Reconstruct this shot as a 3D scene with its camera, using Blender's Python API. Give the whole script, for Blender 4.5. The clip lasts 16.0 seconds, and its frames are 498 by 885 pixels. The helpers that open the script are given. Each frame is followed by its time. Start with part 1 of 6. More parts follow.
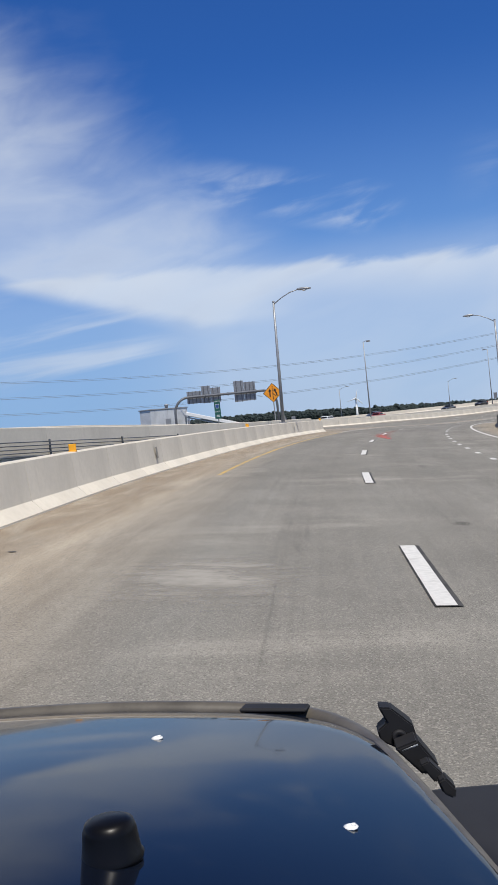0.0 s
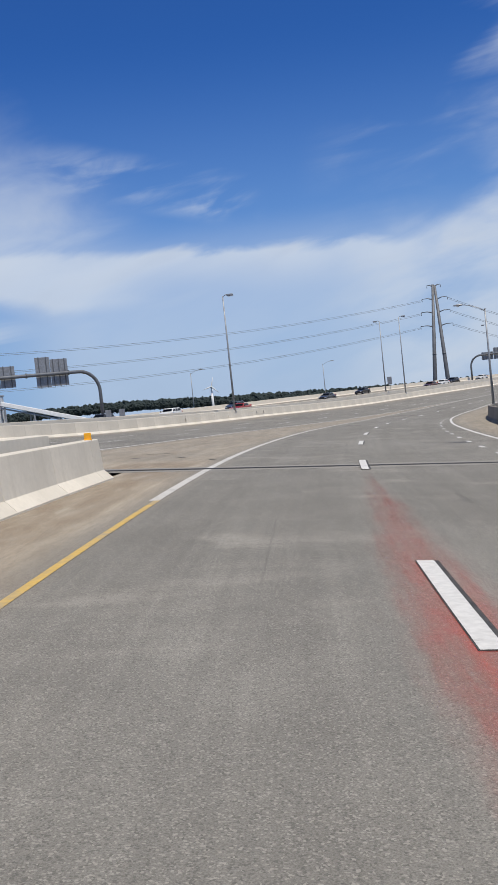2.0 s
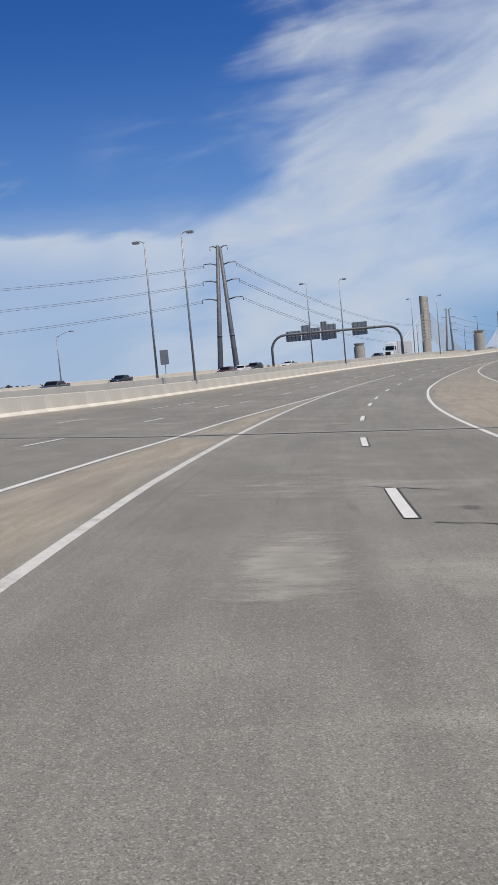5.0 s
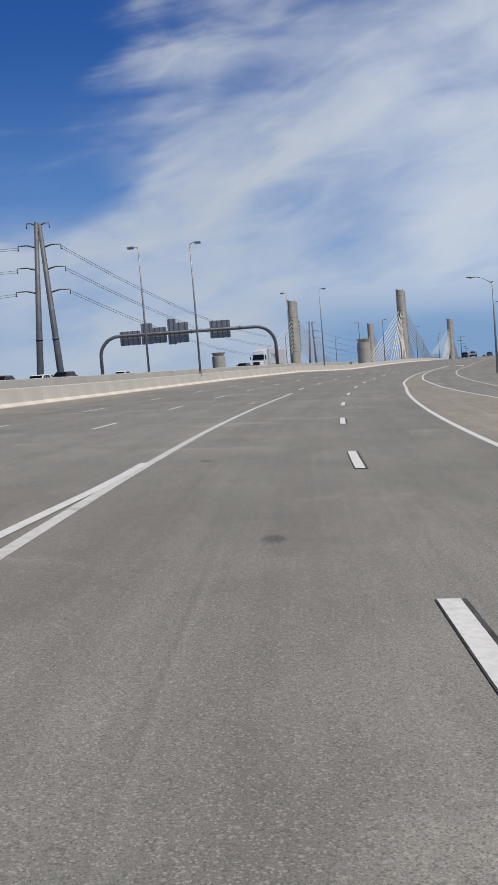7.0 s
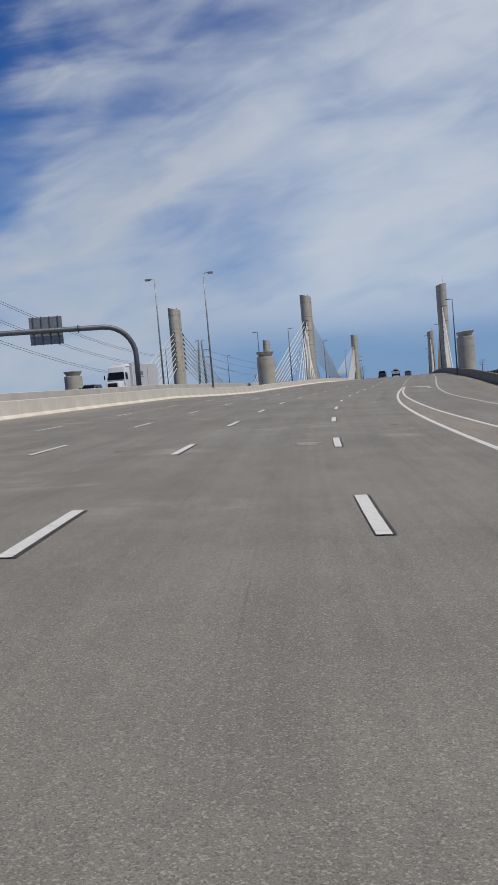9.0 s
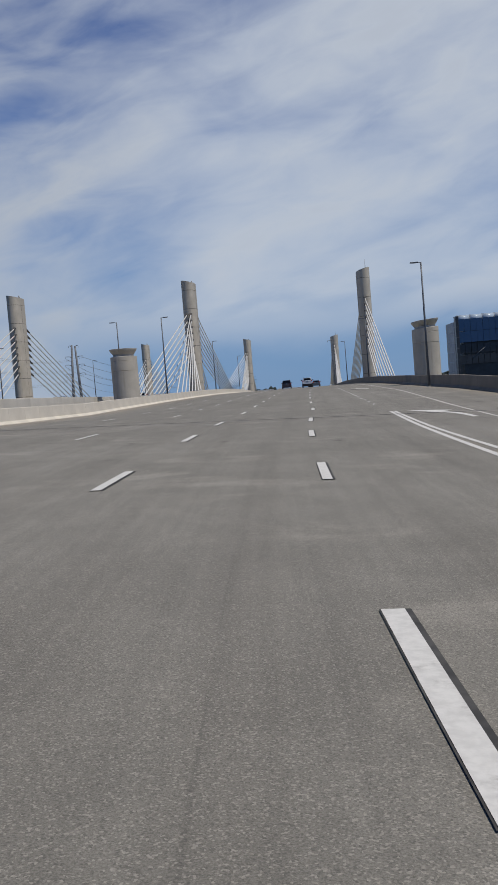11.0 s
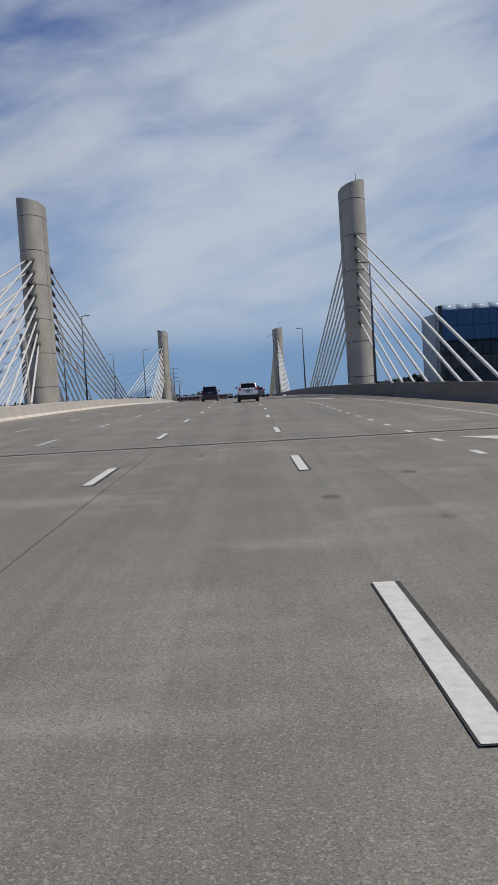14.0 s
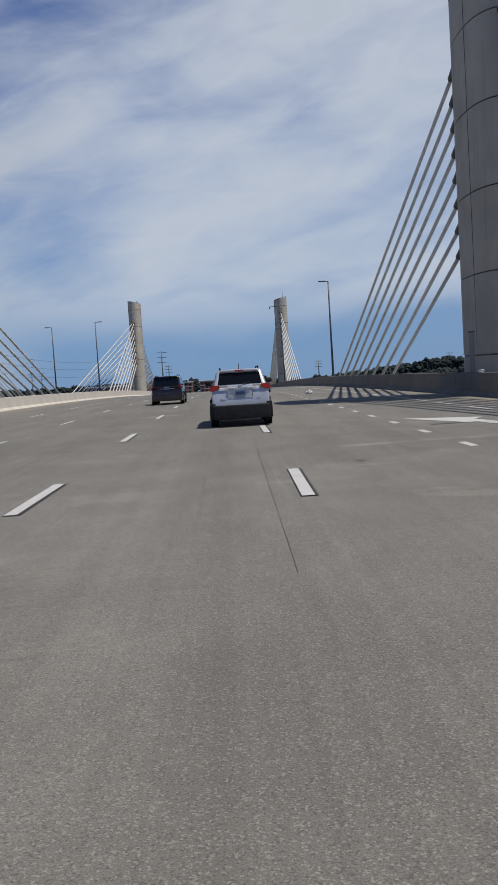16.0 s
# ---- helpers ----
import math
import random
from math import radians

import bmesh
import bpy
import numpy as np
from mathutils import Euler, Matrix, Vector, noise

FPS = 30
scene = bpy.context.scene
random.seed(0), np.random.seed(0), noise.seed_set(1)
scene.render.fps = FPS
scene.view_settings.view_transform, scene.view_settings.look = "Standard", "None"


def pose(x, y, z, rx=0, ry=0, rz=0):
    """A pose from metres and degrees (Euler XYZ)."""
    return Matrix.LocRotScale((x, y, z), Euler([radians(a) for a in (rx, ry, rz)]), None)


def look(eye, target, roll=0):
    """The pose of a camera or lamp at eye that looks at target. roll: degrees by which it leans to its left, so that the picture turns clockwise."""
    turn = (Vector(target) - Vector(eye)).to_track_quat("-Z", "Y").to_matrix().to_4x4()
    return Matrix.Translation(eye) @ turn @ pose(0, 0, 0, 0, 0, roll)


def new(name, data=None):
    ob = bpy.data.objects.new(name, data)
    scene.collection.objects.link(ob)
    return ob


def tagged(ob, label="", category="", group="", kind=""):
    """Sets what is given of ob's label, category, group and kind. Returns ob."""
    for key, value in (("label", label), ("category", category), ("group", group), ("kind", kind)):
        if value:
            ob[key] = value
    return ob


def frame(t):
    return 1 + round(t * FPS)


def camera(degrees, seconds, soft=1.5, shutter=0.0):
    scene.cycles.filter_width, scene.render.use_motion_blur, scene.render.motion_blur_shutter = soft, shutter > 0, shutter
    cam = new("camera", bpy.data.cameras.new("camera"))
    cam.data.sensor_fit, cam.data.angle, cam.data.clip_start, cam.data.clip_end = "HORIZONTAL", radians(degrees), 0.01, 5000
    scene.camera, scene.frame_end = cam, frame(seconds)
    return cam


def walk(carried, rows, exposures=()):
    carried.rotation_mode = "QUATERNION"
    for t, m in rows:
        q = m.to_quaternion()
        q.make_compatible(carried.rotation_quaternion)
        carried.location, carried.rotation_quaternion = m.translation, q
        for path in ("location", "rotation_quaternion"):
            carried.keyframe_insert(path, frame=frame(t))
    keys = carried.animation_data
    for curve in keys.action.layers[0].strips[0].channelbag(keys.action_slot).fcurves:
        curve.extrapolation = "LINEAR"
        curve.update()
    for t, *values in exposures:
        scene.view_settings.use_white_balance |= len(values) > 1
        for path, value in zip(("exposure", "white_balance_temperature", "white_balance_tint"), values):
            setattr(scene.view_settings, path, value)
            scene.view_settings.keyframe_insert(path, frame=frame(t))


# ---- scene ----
PATH = [
    (0.0, 113.152, -394.058, 2.514, 88.611, 5.936, 48.696),
    (0.5, 104.067, -385.122, 2.612, 88.244, 6.112, 46.589),
    (1.0, 95.337, -375.874, 2.632, 87.783, 5.983, 44.269),
    (1.5, 86.943, -366.314, 2.597, 87.347, 5.695, 41.883),
    (2.0, 78.862, -356.432, 2.519, 87.031, 6.007, 39.922),
    (2.5, 71.084, -346.211, 2.388, 86.596, 6.105, 37.527),
    (3.0, 63.611, -335.626, 2.186, 86.202, 5.784, 35.042),
    (3.5, 56.456, -324.660, 1.898, 85.830, 5.450, 32.461),
    (4.0, 49.661, -313.324, 1.537, 85.744, 5.753, 30.813),
    (4.5, 43.341, -301.668, 1.128, 85.553, 5.589, 28.638),
    (5.0, 37.555, -289.768, 0.720, 85.387, 5.259, 26.113),
    (5.5, 32.320, -277.687, 0.358, 85.298, 4.800, 23.383),
    (6.0, 27.610, -265.445, 0.092, 85.366, 4.450, 20.942),
    (6.5, 23.375, -253.031, -0.086, 85.495, 4.380, 19.001),
    (7.0, 19.558, -240.426, -0.202, 85.608, 4.560, 17.503),
    (7.5, 16.111, -227.607, -0.277, 85.794, 4.882, 16.080),
    (8.0, 13.005, -214.568, -0.324, 86.041, 4.965, 14.196),
    (8.5, 10.247, -201.334, -0.346, 86.198, 4.883, 12.613),
    (9.0, 7.846, -187.953, -0.341, 86.422, 4.903, 10.954),
    (9.5, 5.749, -174.055, -0.323, 86.435, 5.100, 9.520),
    (10.0, 4.122, -161.040, -0.306, 86.591, 5.027, 8.110),
    (10.5, 2.778, -147.650, -0.294, 86.430, 4.900, 6.000),
    (11.0, 1.750, -134.331, -0.285, 86.480, 4.650, 4.200),
    (11.5, 1.002, -121.047, -0.286, 86.620, 4.350, 2.900),
    (12.0, 0.492, -107.749, -0.288, 86.760, 4.080, 2.060),
    (12.5, 0.173, -94.390, -0.277, 86.825, 3.913, 1.574),
    (13.0, 0.000, -80.942, -0.242, 86.758, 3.813, 0.857),
    (13.5, -0.072, -67.416, -0.190, 86.679, 3.665, 0.302),
    (14.0, -0.083, -53.850, -0.132, 86.486, 3.506, -0.010),
    (14.5, -0.067, -40.297, -0.080, 86.393, 3.614, -0.164),
    (15.0, -0.046, -26.793, -0.044, 86.253, 3.320, -0.241),
    (15.5, -0.024, -13.360, -0.017, 85.954, 3.373, -0.264),
    (16.0, 0.000, 0.000, 0.000, 85.566, 3.615, -0.268),
]
cam = camera(29.504, 16.0)
EXPOSURES = [(0.0, 0.12), (2.0, 0.02), (5.0, -0.06), (7.5, -0.25), (9.5, -0.37), (12.5, -0.42), (16.0, -0.36)]
walk(cam, [(t, pose(x, y, z, rx, ry, rz)) for t, x, y, z, rx, ry, rz in PATH], EXPOSURES)

# ---- sky and sun ----
SUN_DIR = Vector((0.43, -0.17, 1.0)).normalized()   # towards the sun
world = bpy.data.worlds.new("world")
scene.world = world
world.use_nodes = True
wt = world.node_tree
wt.nodes.clear()


def wn(kind, **kw):
    n = wt.nodes.new(kind)
    for k, v in kw.items():
        n.inputs[k.replace("_", " ")].default_value = v
    return n


def wmath(op, a, b=None, clamp=False):
    n = wt.nodes.new("ShaderNodeMath")
    n.operation, n.use_clamp = op, clamp
    for i, v in enumerate((a, b)):
        if v is None:
            continue
        if isinstance(v, (int, float)):
            n.inputs[i].default_value = v
        else:
            wt.links.new(v, n.inputs[i])
    return n.outputs[0]


def wrange(v, a, b, c, d, smooth=True):
    n = wt.nodes.new("ShaderNodeMapRange")
    n.interpolation_type = "SMOOTHSTEP" if smooth else "LINEAR"
    wt.links.new(v, n.inputs[0])
    for i, q in enumerate((a, b, c, d)):
        n.inputs[1 + i].default_value = q
    return n.outputs[0]


sky = wt.nodes.new("ShaderNodeTexSky")
sky.sky_type = "NISHITA"
sky.sun_disc = False
sky.sun_elevation = math.asin(SUN_DIR.z)
sky.sun_rotation = math.atan2(SUN_DIR.x, SUN_DIR.y)
sky.air_density, sky.dust_density, sky.ozone_density = 1.0, 0.3, 3.0
tc = wt.nodes.new("ShaderNodeTexCoord")
sep = wt.nodes.new("ShaderNodeSeparateXYZ")
wt.links.new(tc.outputs["Generated"], sep.inputs[0])
azim = wmath("MULTIPLY", wmath("ARCTAN2", wmath("MULTIPLY", sep.outputs[0], -1.0), sep.outputs[1]), 57.2958)
elev = wmath("MULTIPLY", wmath("ARCSINE", sep.outputs[2]), 57.2958)
sheet_co = wt.nodes.new("ShaderNodeCombineXYZ")
wt.links.new(azim, sheet_co.inputs[0])
wt.links.new(elev, sheet_co.inputs[1])


def wnoise(turn, sx, sy, detail, rough, dist=0.4, shift=0.0):
    """Noise over bearing and height in degrees, drawn out along a slanting grain, centred on nought."""
    co = sheet_co.outputs[0]
    for rot, sc in ((radians(turn), (1, 1, 1)), (0, (sx, sy, 1))):
        n = wt.nodes.new("ShaderNodeMapping")
        n.inputs["Rotation"].default_value = (0, 0, rot)
        n.inputs["Scale"].default_value = sc
        n.inputs["Location"].default_value = (shift if rot == 0 else 0, 0, 0)
        wt.links.new(co, n.inputs[0])
        co = n.outputs[0]
    n = wn("ShaderNodeTexNoise", Scale=1.0, Detail=detail, Roughness=rough, Distortion=dist)
    wt.links.new(co, n.inputs["Vector"])
    return wmath("SUBTRACT", n.outputs[0], 0.5)


def wmul(*v):
    out = v[0]
    for q in v[1:]:
        out = wmath("MULTIPLY", out, q)
    return out


def wadd(*v):
    out = v[0]
    for q in v[1:]:
        out = wmath("ADD", out, q)
    return out


def over(a, b):
    """Two covers of cloud, one seen through the other."""
    return wmath("SUBTRACT", 1.0, wmul(wmath("SUBTRACT", 1.0, a), wmath("SUBTRACT", 1.0, b)), True)


soft = wnoise(9, 0.070, 0.16, 5.0, 0.46, 0.5, 2.3)
fine = wnoise(12, 0.17, 0.48, 7.0, 0.52, 0.6, 7.7)
grain = wadd(soft, wmul(fine, 0.48))
streak = wnoise(6, 0.055, 0.62, 5.0, 0.5, 0.5, 4.1)
# the broad sheet of cirrus over the bridge, whose edge climbs towards the north
way = wmath("MAXIMUM", wmath("DIVIDE", wmath("SUBTRACT", 32.0, azim), 18.0), 0.0)
edge = wadd(wmul(wmath("POWER", way, 1.4), 13.0), 8.2, wrange(azim, 11.0, 27.0, 14.0, 0.0))
below = wadd(wmath("SUBTRACT", edge, elev), wmul(grain, 15.0), wmul(streak, wrange(azim, 8.0, 18.0, 0.0, 17.0)))
gate = wrange(azim, 29.0, 36.0, 1.0, 0.0)
sheet_cover = wmul(wrange(below, -6.5, 7.5, 0.0, 1.0), gate, wmath("ADD", wmul(grain, wrange(azim, 4.0, 18.0, 1.5, 2.5)), wrange(azim, 4.0, 16.0, 0.80, 0.57), True))
base = wadd(wrange(azim, -12.0, 14.0, 2.9, 2.6, False), wmul(grain, 4.5))
sheet_cover = wmul(sheet_cover, wmath("MAXIMUM", wrange(wmath("SUBTRACT", elev, base), -1.4, 2.0, 0.12, 1.0), wrange(azim, 10.0, 19.0, 0.0, 1.0)))
# torn wisps above the bank
rise = wmath("ABSOLUTE", wmath("SUBTRACT", elev, wadd(wmul(wmath("SUBTRACT", azim, 40.0), 0.25), 11.6)))
wisps = wmul(wrange(wadd(fine, wmul(streak, 0.6)), -0.10, 0.22, 0.0, 0.75), wrange(rise, 0.1, 1.9, 1.0, 0.0), wrange(azim, 37.5, 41.0, 0.0, 1.0), wrange(azim, 46.0, 53.0, 1.0, 0.0))
# thin streaks low in the west
wisps = over(wisps, wmul(wrange(streak, -0.02, 0.22, 0.0, 0.6), wrange(elev, 2.5, 4.5, 0.0, 1.0), wrange(elev, 7.0, 9.5, 1.0, 0.0), wrange(azim, 51.0, 56.0, 0.0, 1.0)))
# a long bank with a crisp upper edge
drop = wmath("SUBTRACT", wadd(wrange(azim, 30.0, 52.0, 8.2, 9.5, False), wmul(fine, 2.0)), elev)
bank_cover = wmul(wrange(drop, -0.25, 0.45, 0.0, 1.0), wrange(drop, 0.2, 2.8, 0.84, 0.30), wrange(azim, 27.0, 31.5, 0.0, 1.0), wmath("ADD", wmul(grain, 1.2), 0.95, True))
# the feathered cloud to the west
upper = wadd(wmul(wmath("SUBTRACT", azim, 44.0), 0.72), 10.2)
lower = wrange(azim, 51.0, 63.0, 5.8, 9.6, False)
west = wmul(wrange(wadd(wmath("SUBTRACT", upper, elev), wmul(grain, 9.0)), -4.0, 7.5, 0.0, 0.70), wrange(wmath("SUBTRACT", elev, wadd(lower, wmul(fine, 1.0))), -0.3, 0.6, 0.0, 1.0),
            wmath("ADD", wmul(grain, 1.4), 0.88, True), wrange(azim, 43.0, 49.0, 0.0, 1.0))
bank_cover = wmul(bank_cover, wmath("SUBTRACT", 1.0, wmul(wrange(azim, 49.0, 54.0, 0.0, 1.0), wrange(wmath("SUBTRACT", lower, elev), -0.2, 0.8, 0.0, 1.0))))
# pale haze low over the harbour, thinner towards the west
low = wmul(wrange(elev, 1.0, 7.0, 0.30, 0.34), wrange(elev, 7.5, 11.0, 1.0, 0.0), wrange(azim, 10.0, 17.0, 0.0, 1.0), wrange(azim, 49.0, 58.0, 1.0, 0.45), wmath("ADD", wmul(grain, 0.9), 0.95, True))
cover = over(over(over(sheet_cover, wisps), over(bank_cover, west)), low)
# clear sky overhead and behind the walk
cover = wmul(cover, wrange(elev, 24.0, 42.0, 1.0, 0.12), wrange(azim, -65.0, -35.0, 0.2, 1.0), wrange(azim, 75.0, 100.0, 1.0, 0.2))
thick = wrange(grain, -0.05, 0.30, 0.0, 0.8)
haze = wrange(sep.outputs[2], 0.0, 0.36, 0.80, 0.0)
cloud = wt.nodes.new("ShaderNodeMixRGB")
cloud.inputs[1].default_value = (6.4, 7.05, 7.95, 1)
cloud.inputs[2].default_value = (5.8, 6.3, 7.1, 1)
wt.links.new(thick, cloud.inputs[0])
deep = wt.nodes.new("ShaderNodeMixRGB")
deep.blend_type = "MULTIPLY"
deep.inputs[0].default_value = 1.0
zenith = wt.nodes.new("ShaderNodeMixRGB")
zenith.inputs[1].default_value = (0.19, 0.47, 0.95, 1)
zenith.inputs[2].default_value = (0.26, 0.40, 0.58, 1)
wt.links.new(wrange(elev, 24.0, 50.0, 0.0, 1.0), zenith.inputs[0])
wt.links.new(zenith.outputs[0], deep.inputs[2])
wt.links.new(sky.outputs[0], deep.inputs[1])
m1 = wt.nodes.new("ShaderNodeMixRGB")
wt.links.new(haze, m1.inputs[0])
wt.links.new(deep.outputs[0], m1.inputs[1])
m1.inputs[2].default_value = (2.2, 3.9, 6.8, 1)
bright = wt.nodes.new("ShaderNodeMixRGB")
bright.blend_type = "MULTIPLY"
bright.inputs[0].default_value = 1.0
wt.links.new(cloud.outputs[0], bright.inputs[1])
wt.links.new(wrange(azim, 4.0, 18.0, 1.10, 0.98), bright.inputs[2])
m2 = wt.nodes.new("ShaderNodeMixRGB")
wt.links.new(wmath("MULTIPLY", cover, 0.90), m2.inputs[0])
wt.links.new(m1.outputs[0], m2.inputs[1])
wt.links.new(bright.outputs[0], m2.inputs[2])
bg = wt.nodes.new("ShaderNodeBackground")
bg.inputs[1].default_value = 0.10
wt.links.new(m2.outputs[0], bg.inputs[0])
wout = wt.nodes.new("ShaderNodeOutputWorld")
wt.links.new(bg.outputs[0], wout.inputs[0])

sun = new("sun", bpy.data.lights.new("sun", "SUN"))
sun.data.energy, sun.data.angle, sun.data.color = 4.3, radians(0.53), (1.0, 0.94, 0.85)
sun.matrix_world = look((0, 0, 200), Vector((0, 0, 200)) - SUN_DIR)

# ---- materials ----


class Mat:
    """A small builder of node materials on object-space metres."""

    def __init__(self, name, rough=0.8, metal=0.0):
        self.m = bpy.data.materials.new(name)
        self.m.use_nodes = True
        self.t = self.m.node_tree
        self.b = self.t.nodes["Principled BSDF"]
        self.b.inputs["Roughness"].default_value = rough
        self.b.inputs["Metallic"].default_value = metal
        c = self.t.nodes.new("ShaderNodeTexCoord")
        self.co = c.outputs["Object"]
        self.uv = c.outputs["UV"]

    def link(self, a, b):
        self.t.links.new(a, b)

    def stretch(self, sx, sy, sz, src=None):
        n = self.t.nodes.new("ShaderNodeMapping")
        n.inputs["Scale"].default_value = (sx, sy, sz)
        self.link(src or self.co, n.inputs[0])
        return n.outputs[0]

    def noise(self, scale, detail=5.0, rough=0.55, src=None, dist=0.0):
        n = self.t.nodes.new("ShaderNodeTexNoise")
        n.inputs["Scale"].default_value = scale
        n.inputs["Detail"].default_value = detail
        n.inputs["Roughness"].default_value = rough
        n.inputs["Distortion"].default_value = dist
        self.link(src or self.co, n.inputs["Vector"])
        return n.outputs[0]

    def voro(self, scale, src=None, out="Distance"):
        n = self.t.nodes.new("ShaderNodeTexVoronoi")
        n.inputs["Scale"].default_value = scale
        self.link(src or self.co, n.inputs["Vector"])
        return n.outputs[out]

    def ramp(self, v, a, b, c=0.0, d=1.0):
        n = self.t.nodes.new("ShaderNodeMapRange")
        n.interpolation_type = "SMOOTHSTEP"
        self.link(v, n.inputs[0])
        for i, q in enumerate((a, b, c, d)):
            n.inputs[1 + i].default_value = q
        return n.outputs[0]

    def math(self, op, a, b):
        n = self.t.nodes.new("ShaderNodeMath")
        n.operation = op
        for i, v in enumerate((a, b)):
            if isinstance(v, (int, float)):
                n.inputs[i].default_value = v
            else:
                self.link(v, n.inputs[i])
        return n.outputs[0]

    def mix(self, f, a, b, mode="MIX"):
        n = self.t.nodes.new("ShaderNodeMixRGB")
        n.blend_type = mode
        for i, v in enumerate((f, a, b)):
            if isinstance(v, (int, float)):
                n.inputs[i].default_value = v
            elif isinstance(v, tuple):
                n.inputs[i].default_value = (*v, 1)
            else:
                self.link(v, n.inputs[i])
        return n.outputs[0]

    def random(self):
        return self.t.nodes.new("ShaderNodeObjectInfo").outputs["Random"]

    def colour(self, v):
        if isinstance(v, tuple):
            self.b.inputs["Base Color"].default_value = (*v, 1)
        else:
            self.link(v, self.b.inputs["Base Color"])
        return self

    def rough(self, v):
        self.link(v, self.b.inputs["Roughness"])
        return self

    def bump(self, v, strength=0.3, dist=0.01):
        n = self.t.nodes.new("ShaderNodeBump")
        n.inputs["Strength"].default_value = strength
        n.inputs["Distance"].default_value = dist
        self.link(v, n.inputs["Height"])
        self.link(n.outputs[0], self.b.inputs["Normal"])
        return self


def simple(name, col, rough=0.6, metal=0.0, vary=0.12, scale=3.0, bump=0.0):
    k = Mat(name, rough, metal)
    v = k.noise(scale, 4)
    lo = tuple(c * (1 - vary) for c in col)
    hi = tuple(min(1, c * (1 + vary)) for c in col)
    k.colour(k.mix(k.ramp(v, 0.3, 0.7), lo, hi))
    if bump:
        k.bump(k.noise(scale * 12, 3), bump, 0.004)
    return k.m


def concrete(name, col, stain=0.35, streak=True, panel=0.10):
    k = Mat(name, 0.86)
    big = k.ramp(k.noise(0.35, 6), 0.3, 0.72)
    fine = k.ramp(k.noise(9, 6, 0.65), 0.25, 0.75)
    c = k.mix(big, tuple(x * (1 - stain * 0.55) for x in col), tuple(x * 1.08 for x in col))
    c = k.mix(k.math("MULTIPLY", fine, 0.30), c, tuple(x * 0.74 for x in col))
    if streak:
        st = k.ramp(k.noise(1.0, 5, 0.6, k.stretch(3.2, 3.2, 0.22)), 0.52, 0.78)
        c = k.mix(k.math("MULTIPLY", st, stain), c, (col[0] * 0.52, col[1] * 0.48, col[2] * 0.42))
    r = k.random()
    c = k.mix(k.ramp(r, 0.0, 1.0, 0.0, panel), c, tuple(x * 0.45 for x in col))
    pits = k.ramp(k.voro(7), 0.03, 0.10, 1.0, 0.0)
    c = k.mix(k.math("MULTIPLY", pits, 0.25), c, tuple(x * 0.4 for x in col))
    k.colour(c)
    k.bump(k.noise(28, 6, 0.7), 0.25, 0.01)
    return k.m


